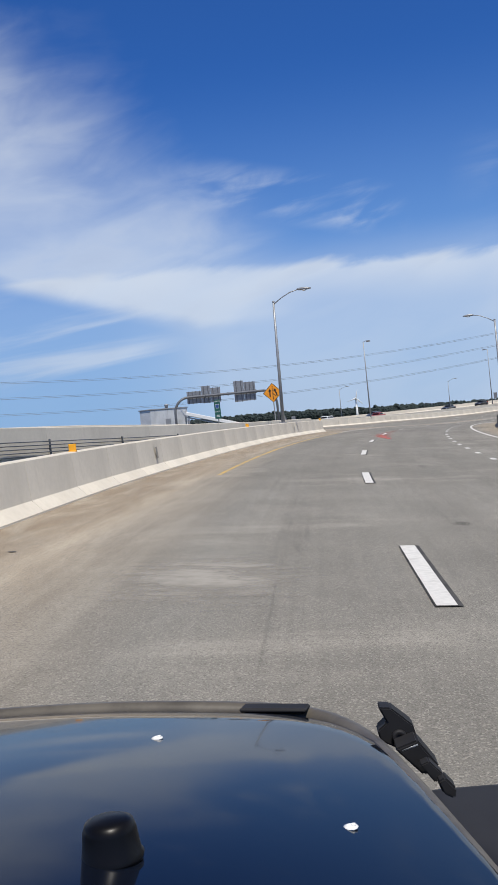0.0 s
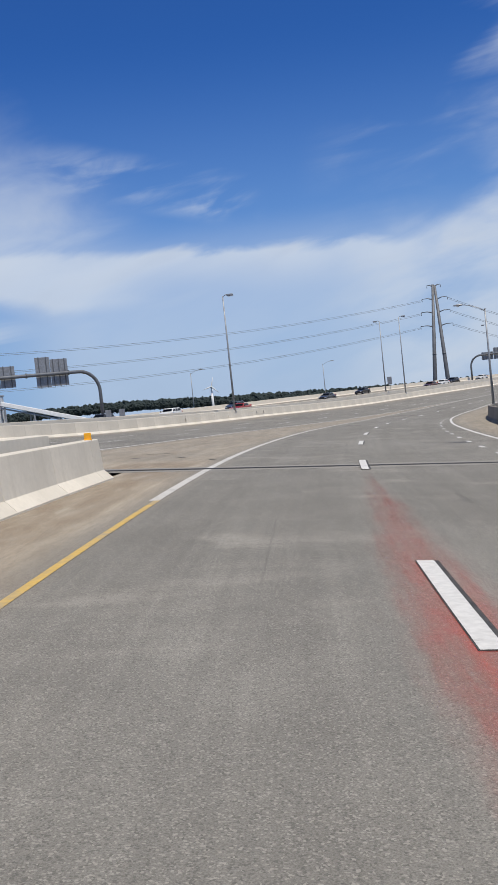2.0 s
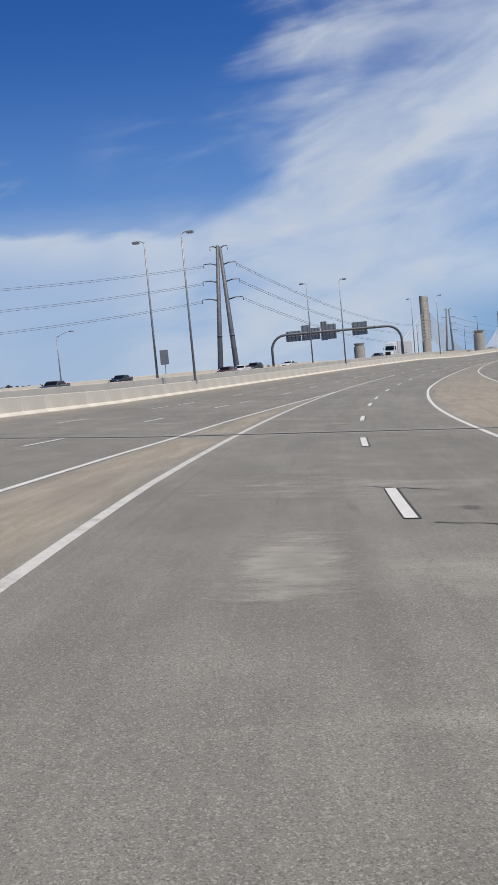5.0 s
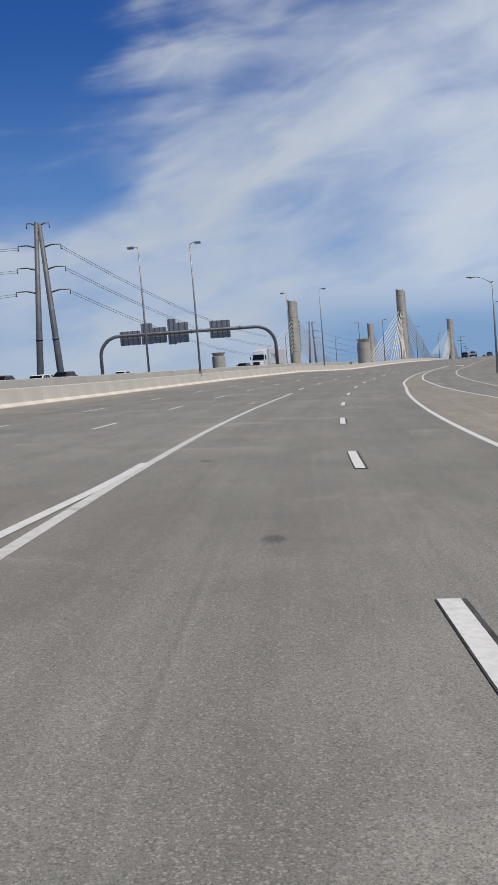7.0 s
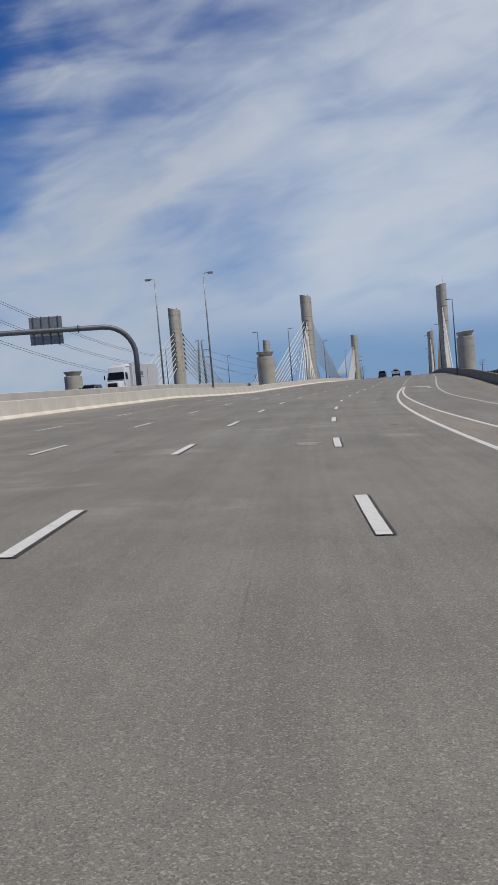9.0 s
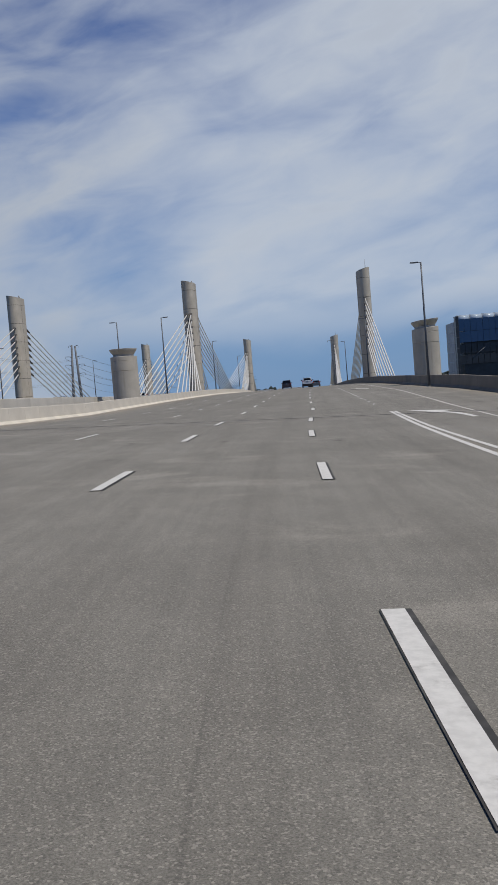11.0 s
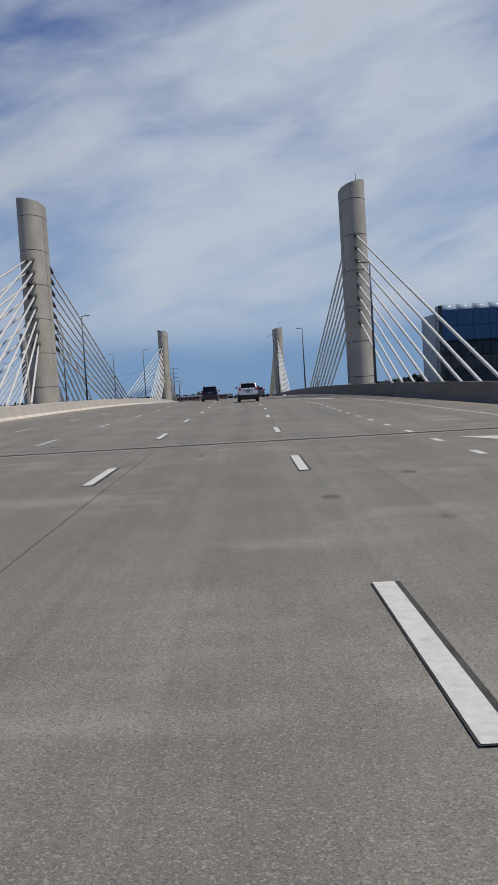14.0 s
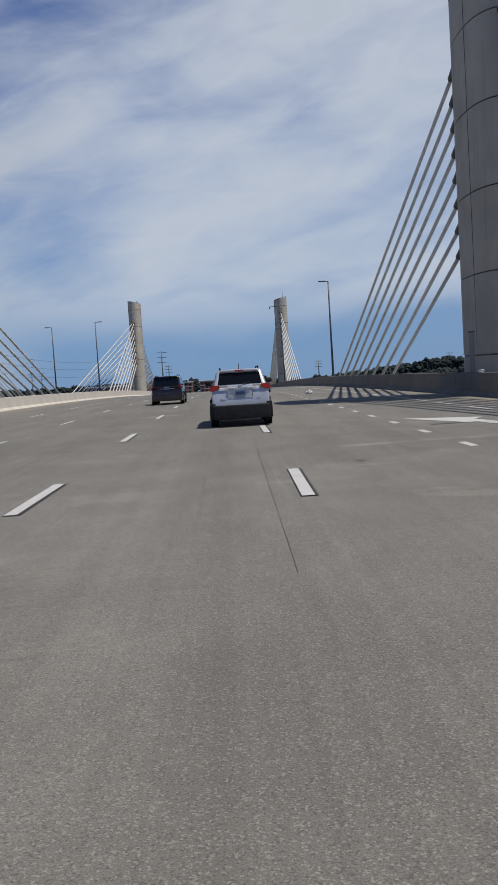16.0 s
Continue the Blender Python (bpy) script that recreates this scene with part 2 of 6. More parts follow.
def road_material():
    """Worn concrete deck. UV 'plan' holds metres along and across; UV 'wear' holds dust and traffic polish."""
    k = Mat("road_concrete", 0.88)
    uv = k.t.nodes.new("ShaderNodeUVMap")
    uv.uv_map = "plan"
    plan = uv.outputs[0]
    uw = k.t.nodes.new("ShaderNodeUVMap")
    uw.uv_map = "wear"
    sp = k.t.nodes.new("ShaderNodeSeparateXYZ")
    k.link(uw.outputs[0], sp.inputs[0])
    dust, polish = sp.outputs[0], sp.outputs[1]
    big = k.ramp(k.noise(0.10, 6, 0.6, plan), 0.3, 0.7)
    along = k.ramp(k.noise(1.0, 6, 0.6, k.stretch(0.05, 1.3, 1, plan)), 0.32, 0.70)
    c = k.mix(big, (0.171, 0.162, 0.140), (0.2225, 0.212, 0.186))
    c = k.mix(k.math("MULTIPLY", along, 0.24), c, (0.162, 0.150, 0.129))
    # pale scraped patches with brushed edges
    across = k.ramp(k.noise(1.0, 5, 0.6, k.stretch(0.9, 0.22, 1, plan)), 0.42, 0.68)
    patch = k.ramp(k.noise(0.26, 4, 0.55, plan, 0.6), 0.53, 0.62)
    c = k.mix(k.math("MULTIPLY", k.math("MULTIPLY", across, patch), 0.36), c, (0.42, 0.39, 0.335))
    c = k.mix(k.math("MULTIPLY", polish, 0.30), c, (0.125, 0.115, 0.098))
    # long construction seams and drips
    spl = k.t.nodes.new("ShaderNodeSeparateXYZ")
    k.link(plan, spl.inputs[0])
    wob = k.math("MULTIPLY", k.noise(0.35, 4, 0.6, k.stretch(1, 0.01, 1, plan)), 0.05)
    lane = k.math("PINGPONG", k.math("ADD", k.math("ADD", spl.outputs[1], wob), 40.62), 1.83)
    seam = k.math("MULTIPLY", k.ramp(lane, 0.0, 0.022, 1.0, 0.0), k.ramp(k.noise(0.22, 3, 0.5, plan), 0.48, 0.58))
    c = k.mix(k.math("MULTIPLY", seam, 0.35), c, (0.075, 0.07, 0.062))
    band = k.math("MULTIPLY", k.ramp(lane, 0.03, 0.42, 1.0, 0.0), k.ramp(k.noise(0.12, 4, 0.6, plan), 0.45, 0.62))
    c = k.mix(k.math("MULTIPLY", band, 0.18), c, (0.10, 0.093, 0.082))
    blot = k.ramp(k.noise(0.9, 6, 0.65, k.stretch(0.55, 1, 1, plan), 0.4), 0.32, 0.70, 0.90, 1.08)
    c = k.mix(1.0, c, blot, "MULTIPLY")
    scuff = k.math("MULTIPLY", k.ramp(k.noise(1.0, 5, 0.7, k.stretch(0.25, 2.6, 1, plan), 0.3), 0.60, 0.72), k.ramp(k.noise(0.13, 3, 0.5, plan), 0.50, 0.62))
    c = k.mix(k.math("MULTIPLY", scuff, 0.50), c, (0.085, 0.080, 0.072))
    skid = k.ramp(k.noise(1.0, 4, 0.6, k.stretch(0.03, 5.0, 1, plan)), 0.64, 0.72)
    c = k.mix(k.math("MULTIPLY", skid, 0.24), c, (0.10, 0.093, 0.082))
    # dust and sand lying on shoulders and gores
    dn = k.ramp(k.noise(0.55, 7, 0.62, k.stretch(0.28, 1, 1, plan), 0.5), 0.28, 0.62)
    df = k.math("MULTIPLY", k.math("MINIMUM", dust, 1.0), k.ramp(dn, 0.0, 1.0, 0.66, 1.0))
    damp = k.math("MULTIPLY", k.ramp(dust, 1.0, 1.5), k.ramp(k.noise(1.0, 6, 0.65, k.stretch(0.6, 2.4, 1, plan), 0.5), 0.30, 0.62))
    c = k.mix(df, c, k.mix(k.ramp(k.noise(1.0, 6, 0.65, k.stretch(0.30, 2.0, 1, plan), 0.4), 0.3, 0.7), (0.272, 0.222, 0.160), (0.400, 0.345, 0.265)))
    c = k.mix(k.math("MULTIPLY", damp, 0.75), c, (0.215, 0.160, 0.105))
    oil = k.ramp(k.voro(0.42, k.stretch(0.55, 1, 1, plan)), 0.03, 0.075, 1.0, 0.0)
    c = k.mix(k.math("MULTIPLY", oil, 0.75), c, (0.05, 0.045, 0.04))
    # exposed aggregate
    fine = k.ramp(k.noise(105, 3, 0.75), 0.30, 0.70, 0.64, 1.36)
    c = k.mix(0.85, c, k.mix(1.0, c, fine, "MULTIPLY"))
    ag = k.voro(95, out="Color")
    sa = k.t.nodes.new("ShaderNodeSeparateXYZ")
    k.link(ag, sa.inputs[0])
    c = k.mix(k.math("MULTIPLY", k.ramp(sa.outputs[0], 0.84, 0.90), 0.40), c, (0.42, 0.39, 0.34))
    c = k.mix(k.math("MULTIPLY", k.ramp(sa.outputs[1], 0.84, 0.90), 0.55), c, (0.085, 0.08, 0.07))
    tine = k.ramp(k.noise(1.0, 4, 0.6, k.stretch(0.04, 7.0, 1, plan)), 0.3, 0.7, 0.95, 1.05)
    c = k.mix(1.0, c, tine, "MULTIPLY")
    k.colour(c)
    k.bump(k.math("ADD", k.voro(110), k.noise(70, 4, 0.7)), 0.35, 0.010)
    return k.m


M_ROAD = road_material()
M_BARRIER = concrete("barrier_concrete", (0.66, 0.607, 0.512), 0.18, True, 0.10)
# Weathered streaks on a base darkened to carry the parapet's shaded side.
M_BARRIER_SHADED = concrete("weathered_shaded_concrete", (0.215, 0.19, 0.155), 0.45)
M_TOWER = concrete("tower_concrete", (0.52, 0.475, 0.395), 0.40, True, 0.0)
M_DECK = concrete("deck_concrete", (0.33, 0.31, 0.28), 0.4)
M_JOINT = simple("joint_rubber", (0.035, 0.033, 0.03), 0.7, 0, 0.3)
M_STEEL = simple("galvanised_steel", (0.30, 0.31, 0.32), 0.5, 0.35, 0.12, 6)
M_GANTRY = simple("grey_gantry_steel", (0.12, 0.13, 0.145), 0.5, 0.2, 0.15, 2)
M_CABLE = simple("white_cable_sheath", (0.66, 0.65, 0.61), 0.5, 0, 0.08, 2)
M_COLLAR = simple("dark_collar", (0.07, 0.068, 0.065), 0.6, 0.2, 0.2, 8)
M_PYLON = simple("weathered_pylon_steel", (0.13, 0.135, 0.145), 0.6, 0.3, 0.2, 0.5)
M_WIRE = simple("aluminium_wire", (0.17, 0.18, 0.19), 0.6, 0.3, 0.1)
M_LENS = simple("lamp_lens", (0.62, 0.64, 0.66), 0.25, 0, 0.05)
M_SIGNBACK = simple("bare_aluminium_sign", (0.26, 0.27, 0.285), 0.5, 0.45, 0.15, 4)
M_BLACK = simple("black_paint", (0.015, 0.015, 0.016), 0.5, 0, 0.2)
M_GREEN = simple("green_sign_sheet", (0.008, 0.085, 0.07), 0.5, 0, 0.1)
M_ORANGE = simple("orange_sign_sheet", (0.80, 0.30, 0.015), 0.5, 0, 0.08)
M_WHITE = simple("white_enamel", (0.78, 0.78, 0.76), 0.45, 0, 0.06)


def paint_material(name, col, worn):
    k = Mat(name, 0.75)
    w = k.ramp(k.noise(2.2, 6, 0.7), 0.62 - worn, 0.74)
    c = k.mix(k.ramp(k.noise(14, 4), 0.3, 0.7), tuple(x * 0.85 for x in col), col)
    c = k.mix(k.math("MULTIPLY", w, 0.75), c, (0.25, 0.24, 0.225))
    k.colour(c)
    k.bump(k.noise(60, 4, 0.7), 0.3, 0.006)
    return k.m


M_LINE = paint_material("white_road_paint", (0.63, 0.62, 0.59), 0.06)
M_LINE_OLD = paint_material("worn_white_road_paint", (0.57, 0.55, 0.51), 0.14)
M_YELLOW = paint_material("yellow_road_paint", (0.60, 0.40, 0.10), 0.25)
M_CONTRAST = simple("black_contrast_tape", (0.05, 0.048, 0.045), 0.8, 0, 0.4, 5)

# ---- plan: the alignment of the carriageway ----
ALIGN = [
    (156.11, -435.94, 0.42), (140.36, -420.59, 0.61), (124.61, -405.23, 0.79), (108.77, -389.79, 0.98),
    (93.63, -373.99, 1.04), (79.50, -357.24, 0.94), (66.27, -339.48, 0.68), (54.24, -321.07, 0.20),
    (43.58, -302.14, -0.44), (34.14, -282.06, -1.11), (26.20, -261.49, -1.56), (19.56, -240.43, -1.79),
    (14.08, -219.29, -1.90), (9.54, -197.60, -1.93), (6.03, -176.11, -1.91), (3.38, -154.07, -1.89),
    (1.61, -132.20, -1.87), (0.58, -110.41, -1.88), (0.08, -88.48, -1.85), (-0.07, -66.33, -1.77),
    (-0.07, -44.09, -1.68), (-0.04, -22.49, -1.62), (0.00, -0.53, -1.59),
]


def catmull(pts, n):
    out = []
    for i in range(len(pts) - 1):
        p0, p1, p2, p3 = pts[max(i - 1, 0)], pts[i], pts[i + 1], pts[min(i + 2, len(pts) - 1)]
        for j in range(n):
            w = j / n
            out.append(0.5 * (2 * p1 + (p2 - p0) * w + (2 * p0 - 5 * p1 + 4 * p2 - p3) * w * w + (3 * p1 - p0 - 3 * p2 + p3) * w ** 3))
    out.append(pts[-1])
    return np.array(out)


_core = catmull([np.array(p) for p in ALIGN], 22)
_far = np.radians(91.2)
_step = np.arange(1, 701)[:, None]
_tail = _core[-1] + _step * np.array([[np.cos(_far), np.sin(_far), 0]])
_h0 = _core[0, :2] - _core[22, :2]
_h0 = np.append(_h0 / np.linalg.norm(_h0), 0.0)
_lead = _core[0] + np.arange(180, 0, -1)[:, None] * _h0
_line = np.concatenate([_lead, _core, _tail])
_len = np.concatenate([[0], np.cumsum(np.hypot(*np.diff(_line[:, :2], axis=0).T))])
_len += -60.0 - _len[180]
_tan = np.gradient(_line[:, :2], axis=0)
_tan /= np.linalg.norm(_tan, axis=1)[:, None]


def ip(s, *pairs):
    return float(np.interp(s, pairs[0::2], pairs[1::2]))


def bank(s):
    """Superelevation: the deck falls to the right by this slope."""
    return ip(s, 0, .075, 75, .075, 120, .052, 160, .056, 200, .054, 245, .045, 322, .046, 345, .02, 362, .005, 440, .002)


def crest(s):
    if s < 424:
        return 0.0
    return -2.7 * ((s - 424) / 200) ** 2 if s < 624 else -2.7 - 0.027 * (s - 624)


def P(s, lat, up=0.0, flat=False):
    """A place by its way along and across the carriageway and its height over it."""
    x, y, z = (np.interp(s, _len, _line[:, i]) for i in range(3))
    tx, ty = (np.interp(s, _len, _tan[:, i]) for i in range(2))
    q = math.hypot(tx, ty)
    rise = 0 if flat else -bank(s) * lat + (ip(s, 100, 0, 115, .005, 130, .016, 150, .028, 190, 0) * (-6 - lat) if lat < -6 else 0)
    return Vector((x + ty / q * lat, y - tx / q * lat, z + crest(s) + rise + up))


def heading(s):
    tx, ty = (float(np.interp(s, _len, _tan[:, i])) for i in range(2))
    return math.degrees(math.atan2(-tx, ty))


def line_r(s):
    """The dashed lane line to the right of the lane that is driven."""
    return ip(s, 10, .98, 47, 1.07, 75, 1.19, 87, 1.24, 96, 1.25, 108, 1.31, 125, 1.27, 144, 1.27, 170, 1.1, 200, .98, 212, 1.0, 236, .94, 248, .85, 272, .88, 297, .78, 325, 1.05,
              340, 1.33, 354, 1.18, 366, 1.06, 380, .88, 402, .75, 414, .70, 424, .8, 439, .98)


def line_m(s):
    """The foot of the median barrier."""
    return ip(s, -60, -42, 0, -35, 60, -27.6, 100, -22.4, 122, -19.6, 147, -17.2, 170, -16.5, 200, -16.05, 424, -15.95, 470, -15.6)


def line_g2(s):
    """The right edge line of the through road."""
    return ip(s, -60, -26, 0, -20, 60, -12.0, 88, -8.1, 98, -7.4, 112, -6.9, 145, -5.18, 152, -4.90, 158, -4.58, 167, -4.30, 172, -4.05, 196, -2.8, 400, -2.8)


def line_g1(s):
    """The left edge line of the driven road, until it becomes a lane line."""
    return ip(s, 60, -2.46, 78, -2.45, 97, -2.35, 108, -2.39, 137, -2.58, 145, -2.70, 208, -2.70, 235, -2.52, 243, -2.75)


def line_rc(s):
    """The right edge line, beyond the dotted line."""
    return ip(s, -60, 9.6, 0, 8.1, 46, 6.96, 80, 6.2, 117, 5.55, 131, 5.15, 148, 4.83, 159, 4.72, 167, 4.50, 175, 4.27, 185, 4.10, 200, 3.92, 243, 4.22, 254, 4.02, 285, 4.12, 335, 4.8)


def line_rc2(s):
    """The left edge line of the ramp that joins."""
    return ip(s, 150, 18.5, 180, 13.0, 208, 9.2, 234, 7.0, 242, 6.4, 253, 5.90, 262, 5.42, 278, 5.08, 300, 4.85, 318, 4.84, 335, 4.97)


def line_bar(s):
    """The foot of the right parapet of the joining ramp, then of the bridge."""
    return ip(s, 90, 44, 150, 29.5, 180, 22.5, 210, 18.0, 240, 15.8, 280, 14.4, 343, 12.9, 380, 11.4, 404, 10.9, 422, 10.45, 440, 10.35)


def line_wall(s):
    """The right wall of the driven road up to its nose."""
    return ip(s, -60, 10.5, 0, 9.3, 60, 8.2, 100, 7.9, 165, 7.8)


def line_a(s):
    """The foot of the left barrier of the driven road up to its nose."""
    return ip(s, -60, -4.7, 0, -4.5, 20, -4.4, 30, -4.22, 45, -4.2, 56, -4.28, 62, -4.22, 70.7, -4.17)


def line_b(s):
    """The right parapet of the through road, behind that barrier."""
    return ip(s, -60, -22, 0, -15.5, 30, -11.2, 55, -7.2, 70.7, -5.2)


def P_thru(s, lat, up=0.0):
    """The through road, which lies a little higher than the slip road's plane."""
    return P(s, lat, up + ip(s, 18, .28, 30, .2, 42, 0, 58, -.08, 73, 0))


def opp_up(s):
    """Height of the opposite carriageway over the line of the driven one."""
    return ip(s, 0, 2.2, 100, 1.75, 200, 1.50, 330, 1.35, 400, 0.30, 430, 0.0)


def line_ob(s):
    return ip(s, -60, -86, 100, -74, 160, -68, 205, -61, 250, -52.5, 317, -47.5, 380, -48.5, 430, -50.5)


def opp(s, lat, up=0.0):
    p = P(s, lat, 0, True)
    p.z += opp_up(s) + ip(s, 300, 0.012, 420, 0.0) * (-lat - 30) + up
    return p


# ---- building helpers ----

def mesh_ob(name, verts, faces, mat, parent=None, label="", smooth=False, uvs=None):
    me = bpy.data.meshes.new(name)
    me.from_pydata([tuple(v) for v in verts], [], faces)
    if smooth:
        me.polygons.foreach_set("use_smooth", [True] * len(me.polygons))
    for key, values in (uvs or {}).items():
        layer = me.uv_layers.new(name=key)
        for lp in me.loops:
            layer.data[lp.index].uv = values[lp.vertex_index]
    for m in (mat if isinstance(mat, (list, tuple)) else [mat]):
        me.materials.append(m)
    me.update()
    ob = new(name, me)
    if parent:
        ob.parent = parent
    if label:
        tagged(ob, label)
    return ob


def empty(name, m, label="", category="", group="", kind=""):
    ob = new(name)
    ob.empty_display_size = 0.2
    ob.matrix_world = m
    return tagged(ob, label, category, group, kind)


def bm_ob(name, bm, mat, parent=None, label="", smooth=False):
    me = bpy.data.meshes.new(name)
    bm.normal_update()
    bm.to_mesh(me)
    bm.free()
    if smooth:
        me.polygons.foreach_set("use_smooth", [True] * len(me.polygons))
    for m in (mat if isinstance(mat, (list, tuple)) else [mat]):
        me.materials.append(m)
    ob = new(name, me)
    if parent:
        ob.parent = parent
    if label:
        tagged(ob, label)
    return ob


def part(name, bm, material, parent, label="", smooth=False):
    return bm_ob(name, bm, material, parent, label, smooth)


def box(sx, sy, sz, at=(0, 0, 0), bevel=0.0, m=None, bm=None, seg=1):
    own = bmesh.new()
    bmesh.ops.create_cube(own, size=1, matrix=Matrix.Diagonal((sx, sy, sz, 1)))
    if bevel:
        bmesh.ops.bevel(own, geom=list(own.edges), offset=bevel, segments=seg, affect="EDGES", profile=0.6)
    own.transform(Matrix.Translation(at) if m is None else m @ Matrix.Translation(at))
    if bm is None:
        return own
    return join(bm, own)


def join(bm, other):
    me = bpy.data.meshes.new("tmp")
    other.to_mesh(me)
    other.free()
    bm.from_mesh(me)
    bpy.data.meshes.remove(me)
    return bm


def tube(points, radii, n=12, bm=None, caps=True):
    """A round bar through points, with a radius at each."""
    pts = [Vector(p) for p in points]
    if isinstance(radii, (int, float)):
        radii = [radii] * len(pts)
    out = bm or bmesh.new()
    rings = []
    side = None
    for i, p in enumerate(pts):
        d = (pts[min(i + 1, len(pts) - 1)] - pts[max(i - 1, 0)]).normalized()
        if side is None:
            side = d.orthogonal().normalized()
        side = (side - d * side.dot(d)).normalized()
        other = d.cross(side)
        rings.append([out.verts.new(p + (side * math.cos(a) + other * math.sin(a)) * radii[i])
                      for a in (2 * math.pi * j / n for j in range(n))])
    for a, b in zip(rings, rings[1:]):
        for j in range(n):
            f = out.faces.new((a[j], a[(j + 1) % n], b[(j + 1) % n], b[j]))
            f.smooth = True
    if caps:
        out.faces.new(rings[0][::-1])
        out.faces.new(rings[-1])
    return out


def lathe(profile, n=16, bm=None, at=(0, 0, 0)):
    """A body of revolution round z from (radius, height) pairs."""
    out = bm or bmesh.new()
    rings = []
    for r, z in profile:
        rings.append([out.verts.new((at[0] + r * math.cos(2 * math.pi * j / n), at[1] + r * math.sin(2 * math.pi * j / n), at[2] + z)) for j in range(n)])
    for a, b in zip(rings, rings[1:]):
        for j in range(n):
            f = out.faces.new((a[j], a[(j + 1) % n], b[(j + 1) % n], b[j]))
            f.smooth = True
    out.faces.new(rings[0][::-1])
    out.faces.new(rings[-1])
    return out


def steps(a, b, d):
    n = max(1, int(math.ceil((b - a) / d)))
    return [a + (b - a) * i / n for i in range(n + 1)]

# ---- ground ----
GROUND = -15.0


def ground_material():
    k = Mat("ground_and_water", 0.75)
    land = k.ramp(k.noise(0.0035, 6, 0.6), 0.47, 0.53)
    grass = k.mix(k.ramp(k.noise(0.06, 6), 0.3, 0.7), (0.03, 0.045, 0.02), (0.08, 0.075, 0.05))
    k.colour(k.mix(land, (0.035, 0.06, 0.075), grass))
    k.bump(k.noise(0.5, 5), 0.2, 0.3)
    return k.m


gv, gf = [], []
RINGS = [0, 250, 500, 700, 800, 900, 1000, 1150, 1350, 1700, 2300]
for i, r in enumerate(RINGS):
    for j in range(48):
        t = 2 * math.pi * j / 48
        gv.append((20 + r * math.cos(t), -120 + r * math.sin(t), GROUND - 8 * (max(0, r - 800) / 400) ** 2))
for i in range(len(RINGS) - 1):
    for j in range(48):
        gf.append((i * 48 + j, (i + 1) * 48 + j, (i + 1) * 48 + (j + 1) % 48, i * 48 + (j + 1) % 48))
mesh_ob("ground", gv, gf, ground_material(), smooth=True)
tagged(bpy.data.objects["ground"], "flat harbour land and dark water below the viaduct", "ground", kind="structure")

# ---- carriageways ----


def wear(s, lat):
    """Dust on shoulders and gores, and polish in the wheel tracks."""
    r = line_r(s)
    dust = 0.0
    if s < 76:
        dust = max(dust, min(1, max(0, (line_g1(s) + ip(s, 15, 1.1, 40, 0.25) - lat) / ip(s, 15, 1.9, 40, 0.9))))
        dust += 0.6 * (dust > 0.8) * max(0.0, 1 - abs(lat - line_a(s)) / 2.1)
        dust = max(dust, min(0.8, max(0, (lat - line_rc(s) - 0.1) / 0.9)))
    elif s < 200:
        if lat < line_g1(s) and lat > line_g2(s):
            edge = min(line_g1(s) - lat, lat - line_g2(s))
            dust = min(0.72, max(0, edge / 0.6))
    if s >= 76 and lat > line_rc(s) and (s < 170 or lat < line_rc2(s)) and s < 320:
        dust = max(dust, min(ip(s, 185, 0.72, 235, 0.30), (lat - line_rc(s)) / 0.8))
    m = line_m(s)
    dust = max(dust, min(0.45, max(0, (m + 3.0 - lat) / 5)))
    if s > 165:
        dust = max(dust, min(0.5, max(0, (lat - line_bar(s) + 1.6) / 3)))
    u = ((lat - r) / 3.66) % 1.0
    track = max(0, 1 - abs(u - 0.27) / 0.13) + max(0, 1 - abs(u - 0.73) / 0.13)
    return dust, (0 if dust > 0.3 else track)


def sheet(name, s0, s1, left, right, ds=2.0, dl=0.55, put=P, up=0.0, mat=None, label="", parent=None):
    ss = steps(s0, s1, ds)
    n = int(math.ceil(max(right(s) - left(s) for s in (s0, (s0 + s1) / 2, s1)) / dl))
    verts, plan, worn = [], [], []
    for s in ss:
        a, b = left(s), right(s)
        for j in range(n + 1):
            lat = a + (b - a) * j / n
            verts.append(put(s, lat, up))
            plan.append((s, lat))
            worn.append(wear(s, lat))
    faces = [(i * (n + 1) + j, i * (n + 1) + j + 1, (i + 1) * (n + 1) + j + 1, (i + 1) * (n + 1) + j) for i in range(len(ss) - 1) for j in range(n)]
    ob = mesh_ob(name, verts, faces, mat or M_ROAD, parent, "", True, {"plan": plan, "wear": worn})
    return tagged(ob, label, "road", kind="structure")


road = sheet("road", 73, 158, lambda s: line_m(s) - 0.2, lambda s: line_wall(s) + 0.2, label="worn grey concrete carriageway with a dusty gore")
road_joining = sheet("road_joining", 90, 158, lambda s: ip(s, 90, 30, 130, 19, 158, 8.1), lambda s: line_bar(s) + 0.2, dl=1.0, label="grey concrete joining ramp behind the wall")
road_bridge = sheet("road_bridge", 158, 700, lambda s: line_m(s) - 0.2, lambda s: line_bar(s) + 0.2, label="worn grey concrete motorway carriageway with dusty gores")
road_ramp = sheet("road_ramp", -200, 73, lambda s: line_a(s) - 0.2, lambda s: line_wall(s) + 0.2, label="worn grey concrete slip road with a sandy shoulder")
road_through = sheet("road_through", -200, 73, lambda s: line_m(s) - 0.2, lambda s: line_b(s) + 0.2, dl=1.2, put=P_thru, label="grey concrete through road beside the slip road")
road_opposite = sheet("road_opposite", -120, 700, lambda s: line_ob(s) - 0.2, lambda s: line_m(s) - ip(s, 360, 4.3, 410, 8.2), ds=4, dl=1.5, put=opp, label="grey concrete opposite carriageway")


